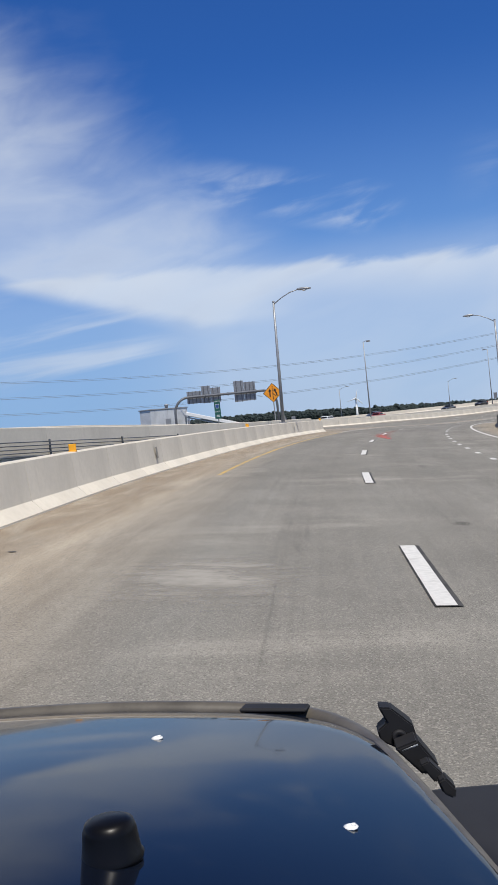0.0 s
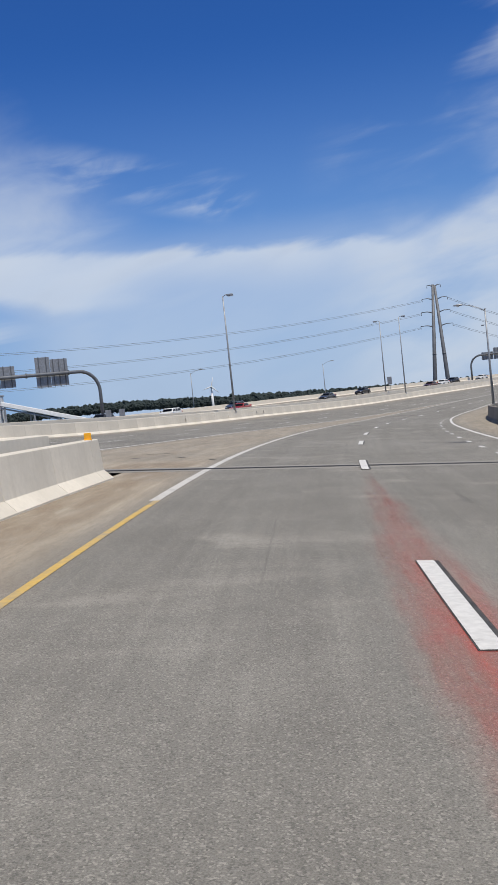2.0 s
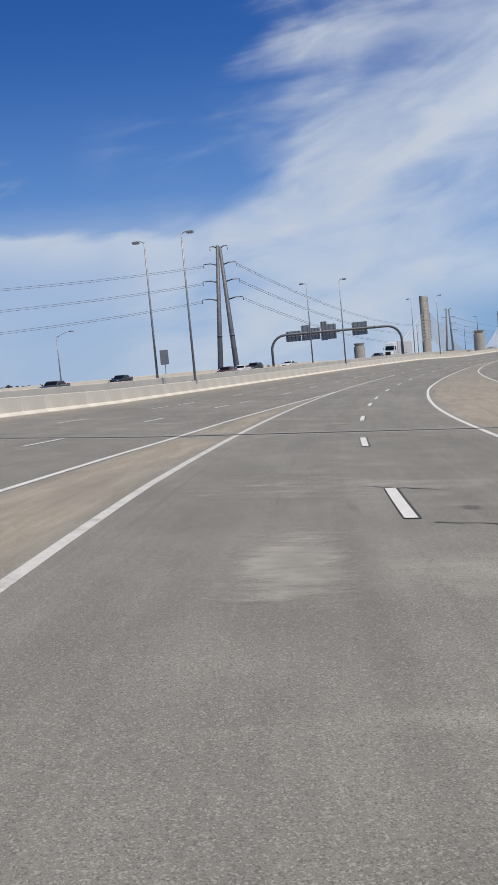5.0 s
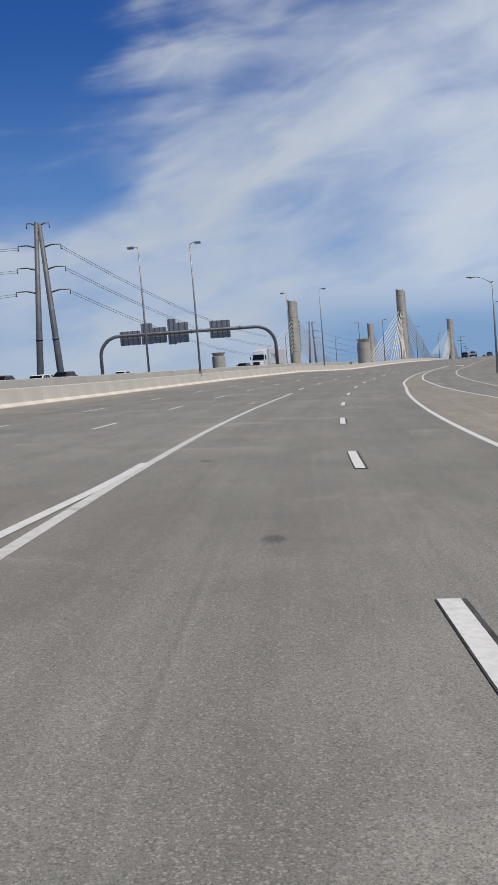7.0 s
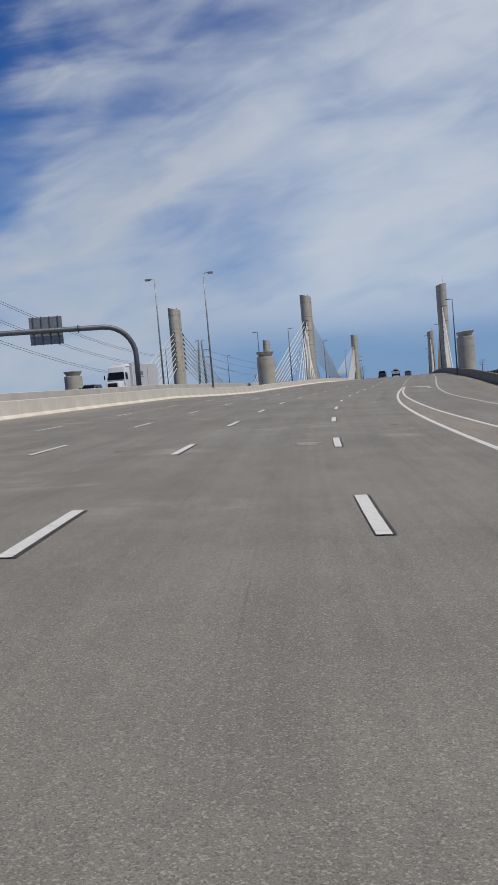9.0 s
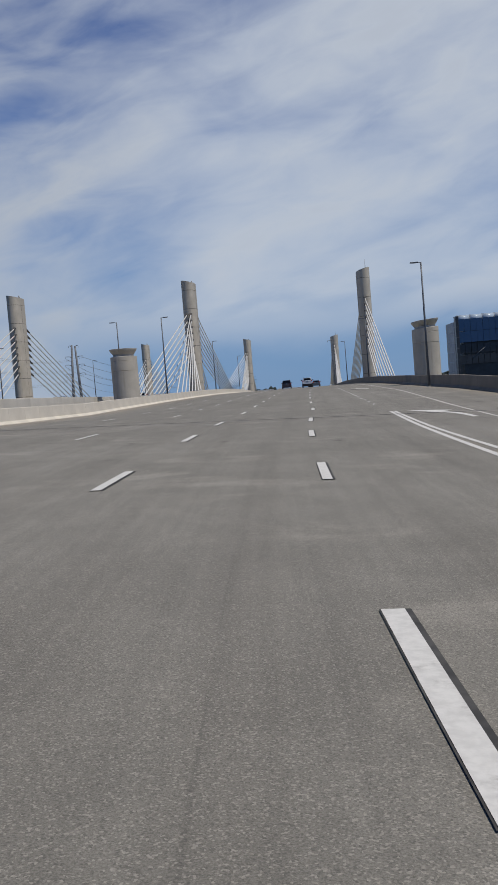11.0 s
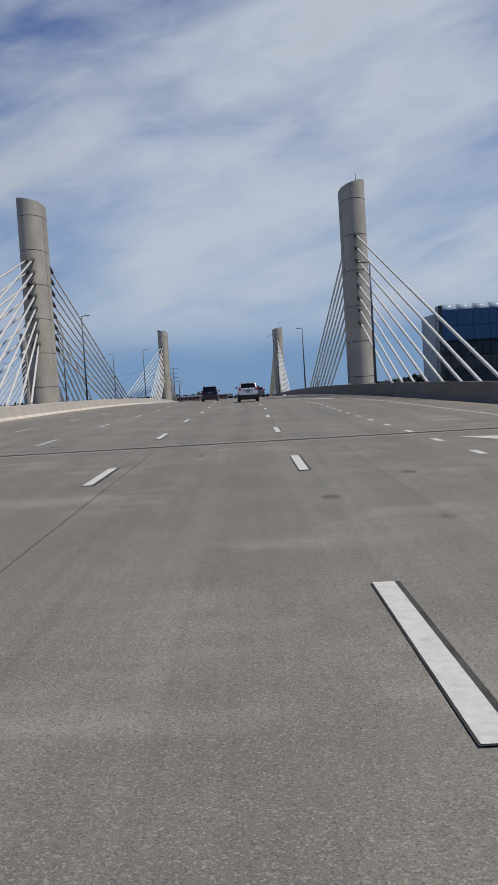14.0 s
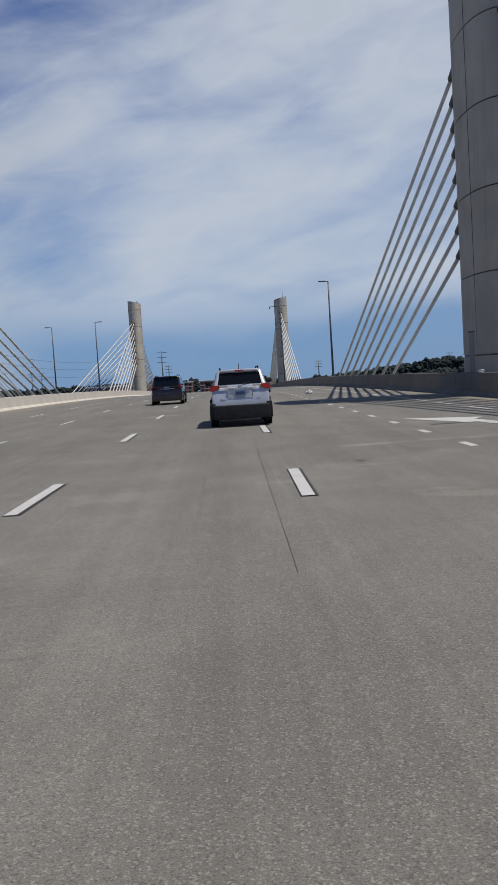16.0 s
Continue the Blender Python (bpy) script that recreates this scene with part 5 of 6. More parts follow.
def woods(name, spots, label):
    """A belt of trees: crowns of many uneven leaf clumps, joined as one."""
    vs, fs = [], []
    n = 0
    for x, y, z, hgt in spots:
        rad = hgt * rng.uniform(0.28, 0.42)
        for _ in range(18):
            d = rng.normal(size=3)
            d /= np.linalg.norm(d)
            c = np.array([x, y, z + hgt * 0.62]) + d * np.array([rad, rad, hgt * 0.30]) * rng.uniform(0.35, 0.95)
            r = rad * rng.uniform(0.20, 0.44)
            v = ICO_V * (r * rng.uniform(0.6, 1.25, size=(len(ICO_V), 1))) * np.array([1, 1, rng.uniform(0.7, 1.0)]) + c
            vs.append(v)
            fs.append(ICO_F + n)
            n += len(v)
    ob = mesh_ob(name, np.concatenate(vs).tolist(), np.concatenate(fs).tolist(), M_LEAF)
    return tagged(ob, label, "trees", kind="stuff")


def arc_spots(cx, cy, a0, a1, r0, r1, count, h0, h1, lift=lambda a, r: 0.0):
    out = []
    for _ in range(count):
        a, r = radians(rng.uniform(a0, a1)), rng.uniform(r0, r1)
        out.append((cx - math.sin(a) * r, cy + math.cos(a) * r, GROUND - 1 + lift(math.degrees(a), r), rng.uniform(h0, h1)))
    return out


def rise_a(a, r):
    return float(np.interp(a, [20, 32, 40, 46, 52, 58, 64, 75], [-2, 2, 8, 14, 16, 9, 2, 2])) * 0.9 - 2.5


woods("woods_west", arc_spots(80, -360, 22, 66, 900, 1120, 2100, 10, 15, rise_a) + arc_spots(80, -360, 22, 66, 870, 910, 1300, 8, 12, rise_a), "dense dark green woods on the far shore")
woods("woods_north", arc_spots(0, 0, 3, 24, 780, 980, 520, 8, 13, lambda a, r: -1.0), "low dark green trees beyond the bridge")


def rise_e(a, r):
    top = r * math.tan(radians(float(np.interp(-a, [3, 4, 5.6, 9, 11.8, 13.5, 20, 34], [-0.95, -0.72, -0.6, -0.3, 0.0, 0.0, 0.3, 0.6]))))
    return top - 10.5 + 15.0


woods("woods_east", arc_spots(0, 0, -34, -2.8, 560, 660, 1000, 10, 13, rise_e) + arc_spots(0, 0, -34, -2.8, 535, 570, 500, 10, 13, lambda a, r: rise_e(a, r) - 6), "wooded hill with dense dark trees beyond the bridge")
woods("woods_middle", arc_spots(0, 0, -3.2, 3.6, 760, 860, 160, 7, 10, lambda a, r: -2.0), "low trees behind the brick houses")


# ---- small things on the bridge ----
jb = empty("junction_box", Matrix.Translation(P(463.6, line_bar(463.6) + 0.35, 0.94)) @ Matrix.Rotation(radians(heading(463.6)), 4, "Z"), "small white junction box on the parapet beside the tower", "junction box")
part("housing", box(0.16, 0.42, 0.13, (0, 0, 0.065), 0.012), M_WHITE, jb)
part("lid", box(0.18, 0.44, 0.025, (0, 0, 0.142), 0.006), M_WHITE, jb)
part("conduit", tube([(0.06, 0.2, 0.06), (0.06, 0.55, 0.05), (0.06, 0.9, 0.02)], 0.018, 8), M_STEEL, jb, "grey conduit", True)
bag = bmesh.new()
for x, y, z, q in ((0, 0, 0.09, 0.13), (0.15, 0.06, 0.07, 0.10), (-0.14, 0.03, 0.06, 0.09), (0.04, -0.03, 0.19, 0.08)):
    bmesh.ops.create_icosphere(bag, subdivisions=2, radius=q, matrix=Matrix.Translation((x, y, z)))
random.seed(31)
for v in bag.verts:
    v.co *= random.uniform(0.86, 1.14)
    v.co.z = max(v.co.z, 0.0)
tagged(bm_ob("litter_bag", bag, M_WHITE), "crumpled white plastic bag lying on the bridge deck", "litter").matrix_world = Matrix.Translation(P(487.0, 5.5, 0.003))

# ---- vehicles ----


def car_paint(name, col, rough=0.28, metal=0.35):
    k = Mat(name, rough, metal)
    k.b.inputs["Coat Weight"].default_value = 0.8
    k.b.inputs["Coat Roughness"].default_value = 0.06
    dirt = k.ramp(k.noise(2.5, 5, 0.6), 0.45, 0.8)
    k.colour(k.mix(k.math("MULTIPLY", dirt, 0.25), col, tuple(c * 0.6 + 0.06 for c in col)))
    return k.m


def car_glass():
    k = Mat("tinted_car_glass", 0.05)
    k.colour((0.006, 0.007, 0.008))
    k.b.inputs["Specular IOR Level"].default_value = 0.45
    return k.m


M_CARGLASS = car_glass()
M_TYRE = simple("tyre_rubber", (0.02, 0.02, 0.021), 0.85, 0, 0.25, 20)
M_RIM = simple("alloy_rim", (0.45, 0.46, 0.47), 0.3, 0.85, 0.1)
M_PLASTIC = simple("black_trim_plastic", (0.022, 0.022, 0.024), 0.6, 0, 0.2, 8)
M_PLASTIC.node_tree.nodes["Principled BSDF"].inputs["Specular IOR Level"].default_value = 0.2
M_TAIL = simple("red_tail_lens", (0.40, 0.026, 0.013), 0.2, 0, 0.1)
M_HEAD = simple("clear_head_lens", (0.72, 0.74, 0.76), 0.1, 0, 0.05)
M_CHROME = simple("chrome", (0.75, 0.76, 0.77), 0.1, 1.0, 0.03)
M_PLATE = simple("number_plate", (0.13, 0.21, 0.32), 0.5, 0, 0.06)
M_PLATEBAR = simple("plate_marks", (0.03, 0.05, 0.13), 0.5, 0, 0.06)
PAINTS = {
    "silver": car_paint("silver_paint", (0.52, 0.54, 0.58), 0.35, 0.2),
    "black": car_paint("black_car_paint", (0.022, 0.021, 0.024)),
    "maroon": car_paint("dark_maroon_paint", (0.022, 0.010, 0.012)),
    "grey": car_paint("grey_car_paint", (0.085, 0.09, 0.10)),
    "white": car_paint("white_car_paint", (0.74, 0.74, 0.73), 0.35, 0.0),
    "red": car_paint("red_car_paint", (0.42, 0.03, 0.02)),
    "blue": car_paint("slate_blue_paint", (0.06, 0.075, 0.10)),
    "brown": car_paint("brown_car_paint", (0.11, 0.04, 0.03)),
}


def hexa(bottom, top, z0, z1, bevel):
    """A block from a bottom and a top rectangle (y0, y1, half width at y0, half width at y1)."""
    bm = bmesh.new()
    a = [bm.verts.new(p) for p in ((-bottom[2], bottom[0], z0), (bottom[2], bottom[0], z0), (bottom[3], bottom[1], z0), (-bottom[3], bottom[1], z0))]
    b = [bm.verts.new(p) for p in ((-top[2], top[0], z1), (top[2], top[0], z1), (top[3], top[1], z1), (-top[3], top[1], z1))]
    bm.faces.new(a[::-1])
    bm.faces.new(b)
    for i in range(4):
        bm.faces.new((a[i], a[(i + 1) % 4], b[(i + 1) % 4], b[i]))
    if bevel:
        bmesh.ops.bevel(bm, geom=list(bm.edges), offset=bevel, segments=3, affect="EDGES", profile=0.6)
    for f in bm.faces:
        f.smooth = True
    return bm


def hull(side, half, bevel):
    """A car's lower body: a side profile (y, z) drawn out to both sides, with rounded edges and flanks."""
    bm = bmesh.new()
    rows = []
    zs = [z for _, z in side]
    z0, z1 = min(zs), max(zs)
    ys = [y for y, _ in side]
    y0, y1 = min(ys), max(ys)
    for f in (-1, -0.93, 0.93, 1):
        row = []
        for y, z in side:
            u = (z - z0) / (z1 - z0)
            end = min(1.0, min(y - y0, y1 - y) / 0.55)
            w = half * (1 - 0.10 * max(0, u - 0.62) - 0.07 * max(0, 0.3 - u)) * (0.90 + 0.10 * math.sqrt(max(0, end)))
            row.append(bm.verts.new((w * f, y, z)))
        rows.append(row)
    n = len(side)
    for a, b in zip(rows, rows[1:]):
        for i in range(n):
            bm.faces.new((a[i], a[(i + 1) % n], b[(i + 1) % n], b[i]))
    bm.faces.new(rows[0][::-1])
    bm.faces.new(rows[-1])
    bmesh.ops.recalc_face_normals(bm, faces=bm.faces)
    if bevel:
        es = [e for e in bm.edges if len(e.link_faces) == 2 and e.calc_face_angle(0) > 0.35]
        bmesh.ops.bevel(bm, geom=es, offset=bevel, segments=2, affect="EDGES", profile=0.6)
    for f in bm.faces:
        f.smooth = True
    return bm


def quad(pts, name, mat, parent, label="", thick=0.012):
    """A thin pane with thickness from four corners in order."""
    p = [Vector(q) for q in pts]
    n = (p[1] - p[0]).cross(p[3] - p[0]).normalized() * thick
    verts = p + [q - n for q in p]
    faces = [(0, 1, 2, 3), (7, 6, 5, 4)] + [(i, i + 4, (i + 1) % 4 + 4, (i + 1) % 4) for i in range(4)]
    return mesh_ob(name, verts, faces, mat, parent, label)


def wheel(parent, x, y, r, w):
    side = 1 if x > 0 else -1
    prof = [(r * 0.62, -w / 2), (r * 0.93, -w / 2), (r, -w / 2 + 0.03), (r, w / 2 - 0.03), (r * 0.93, w / 2), (r * 0.62, w / 2)]
    bm = lathe(prof, 24)
    bm.transform(Matrix.Translation((x, y, r)) @ Matrix.Rotation(radians(90), 4, "Y"))
    ty = part("wheel", bm, M_TYRE, parent, "black rubber tyre")
    hubm = bmesh.new()
    lathe([(r * 0.60, -0.02), (r * 0.62, 0.02), (r * 0.5, 0.0), (r * 0.14, 0.015), (r * 0.12, 0.03)], 20, hubm)
    for k in range(5):
        a = 2 * math.pi * k / 5
        box(r * 0.5, r * 0.13, 0.03, (0, 0, 0), 0.005, Matrix.Rotation(a, 4, "Z") @ Matrix.Translation((r * 0.36, 0, 0.03)), hubm)
    hubm.transform(Matrix.Translation((x + side * (w / 2 - 0.012), y, r)) @ Matrix.Rotation(radians(90 * side), 4, "Y"))
    part("rim", hubm, M_RIM, ty, "five-spoke alloy rim")


STYLES = {
    # length, width, height, belt, cabin bottom (y0, y1), cabin top (y0, y1), bonnet height, wheel radius, deck height at the rear
    "suv": (4.57, 1.80, 1.68, 1.18, (-2.20, 0.95), (-1.86, 0.25), 1.08, 0.36, 1.18),
    "sedan": (4.80, 1.82, 1.46, 0.96, (-1.85, 0.95), (-1.05, 0.20), 0.92, 0.33, 1.02),
    "minivan": (5.00, 1.92, 1.70, 1.06, (-2.48, 1.55), (-2.28, 0.70), 1.02, 0.34, 1.02),
    "van": (5.60, 2.00, 2.15, 1.15, (-2.75, 1.85), (-2.70, 1.15), 1.12, 0.35, 1.15),
    "wagon": (4.7, 1.86, 1.58, 0.99, (-2.25, 0.95), (-1.95, 0.25), 0.98, 0.34, 1.0),
}


def car(style, paint, m, label, roof_rails=False, fine=False, name=None):
    L, W, H, belt, cb, ct, bon, r, deck = STYLES[style]
    y0, y1 = -L / 2, L / 2
    half = W / 2
    p = PAINTS[paint]
    root = empty(name or {"suv": "suv", "sedan": "sedan", "minivan": "minivan", "van": "van", "wagon": "estate_car"}[style], m, label, "car")
    wy = (y0 + 0.98, y1 - 0.92)
    side = [(y0 + 0.06, 0.34), (y0, 0.58), (y0 + 0.02, 0.80), (y0 + 0.09, deck - 0.04), (y0 + 0.20, deck), (cb[0] + 0.25, belt + 0.02),
            (cb[1], belt - 0.01), (y1 - 0.45, bon - 0.10), (y1 - 0.10, bon - 0.26), (y1, 0.60), (y1 - 0.05, 0.34), (y1 - 0.4, 0.24), (y0 + 0.4, 0.24)]
    part("body", hull(side, half, 0.035), p, root)
    wb, wt = half - 0.06, half - (0.24 if style == "suv" else 0.20 if style != "van" else 0.12)
    part("cabin", hexa((cb[0], cb[1], wb - 0.05, wb), (ct[0], ct[1], wt - 0.02, wt), belt - 0.06, H - 0.03, 0.07), p, root)
    zb, zt = belt + 0.05, H - 0.12

    def on(yb, yt, wbx, wtx, f):
        return (yb + (yt - yb) * f, wbx + (wtx - wbx) * f)

    fb, ft = (zb - belt + 0.06) / (H - 0.03 - belt + 0.06), (zt - belt + 0.06) / (H - 0.03 - belt + 0.06)
    (ya, wa), (yc, wc) = on(cb[0], ct[0], wb - 0.05, wt - 0.02, fb), on(cb[0], ct[0], wb - 0.05, wt - 0.02, ft)
    k = 0.012
    quad([(-wa + 0.12, ya - k, zb), (wa - 0.12, ya - k, zb), (wc - 0.09, yc - k, zt), (-wc + 0.09, yc - k, zt)], "rear_window", M_CARGLASS, root, "dark tinted rear window")
    (yd, wd), (ye, we) = on(cb[1], ct[1], wb, wt, fb), on(cb[1], ct[1], wb, wt, ft)
    quad([(wd - 0.1, yd + k, zb), (-wd + 0.1, yd + k, zb), (-we + 0.08, ye + k, zt), (we - 0.08, ye + k, zt)], "windscreen", M_CARGLASS, root, "dark windscreen")
    for sgn in (-1, 1):
        ys = [0.03, 0.36, 0.39, 0.66, 0.69, 0.97]
        for a, b in ((0, 1), (2, 3), (4, 5)):
            pts = []
            for f_, (yl, yh), wl, z in ((ys[a], (ya, yd), 0, zb), (ys[b], (ya, yd), 0, zb), (ys[b], (yc, ye), 1, zt), (ys[a], (yc, ye), 1, zt)):
                y = yl + 0.12 + (yh - yl - 0.24) * f_
                fz = (z - belt + 0.06) / (H - 0.03 - belt + 0.06)
                w = (wb - 0.05 * (1 - f_)) + ((wt - 0.02 * (1 - f_)) - (wb - 0.05 * (1 - f_))) * fz
                pts.append((sgn * (w + 0.012), y, z))
            quad(pts if sgn > 0 else pts[::-1], "side_window", M_CARGLASS, root, "dark side window")
        quad([(sgn * (half - 0.02), y0 + 0.5, 0.36), (sgn * (half - 0.02), y1 - 0.5, 0.36), (sgn * (half + 0.008), y1 - 0.5, 0.24), (sgn * (half + 0.008), y0 + 0.5, 0.24)], "sill", M_PLASTIC, root)
        part("mirror", box(0.20, 0.12, 0.15, (sgn * (half + 0.07), cb[1] - 0.28, belt + 0.10), 0.04), M_PLASTIC, root, "black door mirror")
        if style == "suv":
            tl = bmesh.new()
            poly = [(half - 0.035, deck + 0.0), (half - 0.02, deck - 0.12), (half - 0.15, deck - 0.13), (half - 0.32, deck - 0.03), (half - 0.30, deck + 0.03), (half - 0.14, deck + 0.045)]
            fr = [tl.verts.new((sgn * x, y0 + 0.02 + 0.10 * max(0, x - half + 0.30), z)) for x, z in poly]
            bk = [tl.verts.new((sgn * x, y0 + 0.30, z)) for x, z in poly]
            for i in range(6):
                tl.faces.new((fr[i], fr[(i + 1) % 6], bk[(i + 1) % 6], bk[i]))
            tl.faces.new(fr)
            tl.faces.new(bk[::-1])
            bmesh.ops.recalc_face_normals(tl, faces=tl.faces)
            bmesh.ops.bevel(tl, geom=list(tl.edges), offset=0.012, segments=2, affect="EDGES")
            part("tail_light", tl, M_TAIL, root, "red wedge-shaped tail light")
            part("corner_cladding", hexa((y0 - 0.01, y0 + 0.62, 0.10, 0.10), (y0 + 0.0, y0 + 0.55, 0.085, 0.085), 0.24, 0.70, 0.03), M_PLASTIC, root, "black corner cladding").location = (sgn * (half - 0.085), 0, 0)
        else:
            part("tail_light", box(0.34, 0.16, 0.17, (sgn * (half - 0.26), y0 + 0.15, deck - 0.02 if style in ("wagon", "sedan") else deck + 0.05), 0.035), M_TAIL, root, "red tail light")
            part("tail_light", box(0.08, 0.34, 0.13, (sgn * (half - 0.055), y0 + 0.30, deck - 0.02), 0.03), M_TAIL, root, "red tail light")
        part("headlight", box(0.40, 0.16, 0.14, (sgn * (half - 0.30), y1 - 0.13, bon - 0.30), 0.04), M_HEAD, root, "clear headlight")
        for y in wy:
            arch = lathe([(r + 0.07, -0.02), (r + 0.07, 0.02)], 24)
            arch.transform(Matrix.Translation((sgn * (half - 0.015), y, r + 0.02)) @ Matrix.Rotation(radians(90), 4, "Y"))
            part("wheel_arch", arch, M_PLASTIC, root, "black wheel arch")
            wheel(root, sgn * (half - 0.11), y, r, 0.225)
    part("rear_bumper", hexa((y0 - 0.05, y0 + 0.30, half - 0.08, half - 0.005), (y0 - 0.05, y0 + 0.30, half - 0.06, half - 0.002), 0.22, 0.635 if style == "suv" else 0.60, 0.045), M_PLASTIC if style == "suv" or fine else p, root, "black lower rear bumper" if style == "suv" else "")
    part("front_bumper", hexa((y1 - 0.30, y1 + 0.03, half - 0.02, half - 0.14), (y1 - 0.30, y1 + 0.02, half - 0.02, half - 0.15), 0.25, 0.52, 0.05), M_PLASTIC, root, "black lower front bumper")
    part("grille", box(W * 0.52, 0.05, 0.18, (0, y1 - 0.01, 0.66), 0.02), M_PLASTIC, root)
    pl = part("number_plate", box(0.31, 0.012, 0.155, (0, y0 + 0.0, 0.975), 0.004), M_PLATE, root, "pale blue number plate")
    part("plate_mark", box(0.24, 0.006, 0.06, (0, y0 - 0.009, 0.98)), M_PLATEBAR, pl, "dark plate lettering")
    part("trim_bar", box(W * 0.50, 0.03, 0.035, (0, y0 + 0.05, deck - 0.07), 0.01), M_CHROME, root, "chrome trim bar")
    if style in ("suv", "wagon", "minivan"):
        part("spoiler", hexa((ct[0] - 0.14, ct[0] + 0.2, wt - 0.10, wt - 0.02), (ct[0] - 0.13, ct[0] + 0.2, wt - 0.14, wt - 0.06), H - 0.09, H - 0.015, 0.025), p, root)
        part("wiper", tube([(0, ya - 0.04, zb), (0.32, ya - 0.01, zb + 0.05)], 0.012, 6), M_PLASTIC, root)
    if roof_rails:
        for sgn in (-1, 1):
            x = sgn * (wt - 0.10)
            part("roof_rail", tube([(x, ct[0] + 0.05, H - 0.05), (x, ct[0] + 0.12, H + 0.035), (x, ct[1] - 0.15, H + 0.035), (x, ct[1] - 0.02, H - 0.06)], 0.022, 8), M_PLASTIC, root, "dark roof rail", True)
        part("aerial", tube([(0, ct[0] + 0.35, H - 0.03), (0, ct[0] + 0.22, H + 0.16)], [0.012, 0.006], 6), M_PLASTIC, root)
    if fine:
        part("plate_recess", box(0.74, 0.02, 0.26, (0, y0 + 0.03, 0.965), 0.03), p, root)
        part("plate_lamp_bar", box(0.56, 0.03, 0.03, (0, y0 + 0.01, 1.075), 0.008), M_CHROME, root, "chrome bar over the plate")
        part("badge", box(0.11, 0.015, 0.075, (0, y0 + 0.075, deck - 0.015), 0.02), M_CHROME, root, "plain chrome badge")
        for x, w in ((-0.52, 0.16), (0.52, 0.10)):
            part("badge_mark", box(w, 0.012, 0.035, (x, y0 + 0.015, 0.80), 0.004), M_CHROME, root, "small chrome model badge")
        for sgn in (-1, 1):
            part("reflector", box(0.09, 0.02, 0.03, (sgn * 0.70, y0 - 0.03, 0.57), 0.006), M_TAIL, root, "small red reflector")
            part("light_trim", box(0.22, 0.03, 0.05, (sgn * 0.47, y0 + 0.035, deck + 0.005), 0.012), M_CHROME, root, "clear inner lamp")
        part("high_brake_light", box(0.26, 0.03, 0.03, (0, ct[0] - 0.145, H - 0.055), 0.008), M_TAIL, root)
        part("exhaust", tube([(0.45, y0 - 0.02, 0.27), (0.45, y0 + 0.4, 0.27)], 0.035, 10), M_CHROME, root)
    return root


def on_road(s, lat, put=P, reverse=False):
    a, b = put(s - 1, lat), put(s + 1, lat)
    c, d = put(s, lat - 1), put(s, lat + 1)
    fwd, right = (b - a).normalized(), (d - c).normalized()
    if reverse:
        fwd, right = -fwd, -right
    upv = right.cross(fwd).normalized()
    o = put(s, lat, 0.004)
    return Matrix(((right.x, fwd.x, upv.x, o.x), (right.y, fwd.y, upv.y, o.y), (right.z, fwd.z, upv.z, o.z), (0, 0, 0, 1)))


car("suv", "silver", on_road(453.9, 0.42), "silver compact SUV with black bumper and red tail lights", True, True)
car("minivan", "maroon", on_road(483.0, -3.5), "dark maroon minivan with tinted windows on the bridge", True)
car("sedan", "grey", on_road(507.0, 2.9), "dark grey sedan on the bridge deck")
car("van", "white", on_road(655.0, -1.0), "white panel van far along the bridge")
car("wagon", "black", on_road(610.0, 2.7), "dark estate car far along the bridge")
car("sedan", "blue", on_road(690.0, 3.0), "slate blue sedan far along the bridge")
for s, lat, style, paint, label in (
        (223.0, -37.0, "sedan", "grey", "dark grey sedan on the opposite carriageway"),
        (253.0, -44.0, "sedan", "black", "black sedan in the outer opposite lane"),
        (257.0, -29.5, "sedan", "brown", "red-brown sedan on the opposite carriageway"),
        (272.0, -33.0, "sedan", "white", "white sedan on the opposite carriageway"),
        (281.0, -34.5, "suv", "black", "black SUV on the opposite carriageway"),
        (183.5, -34.0, "sedan", "red", "bright red sedan on the opposite carriageway"),
        (198.8, -43.0, "suv", "blue", "slate blue SUV in the outer opposite lane"),
        (166.0, -36.0, "suv", "white", "white SUV on the opposite carriageway"),
        (156.0, -40.0, "suv", "black", "black SUV beside the gantry"),
        (306.0, -38.0, "sedan", "white", "white sedan on the opposite carriageway"),
        (338.0, -30.0, "suv", "grey", "grey SUV on the opposite carriageway"),
        (404.0, -30.0, "sedan", "black", "black sedan on the opposite bridge deck"),
        (436.0, -38.0, "suv", "black", "black SUV on the opposite bridge deck"),
        (462.0, -30.0, "sedan", "grey", "grey sedan on the opposite bridge deck")):
    car(style, paint, on_road(s, lat, opp, True), label)


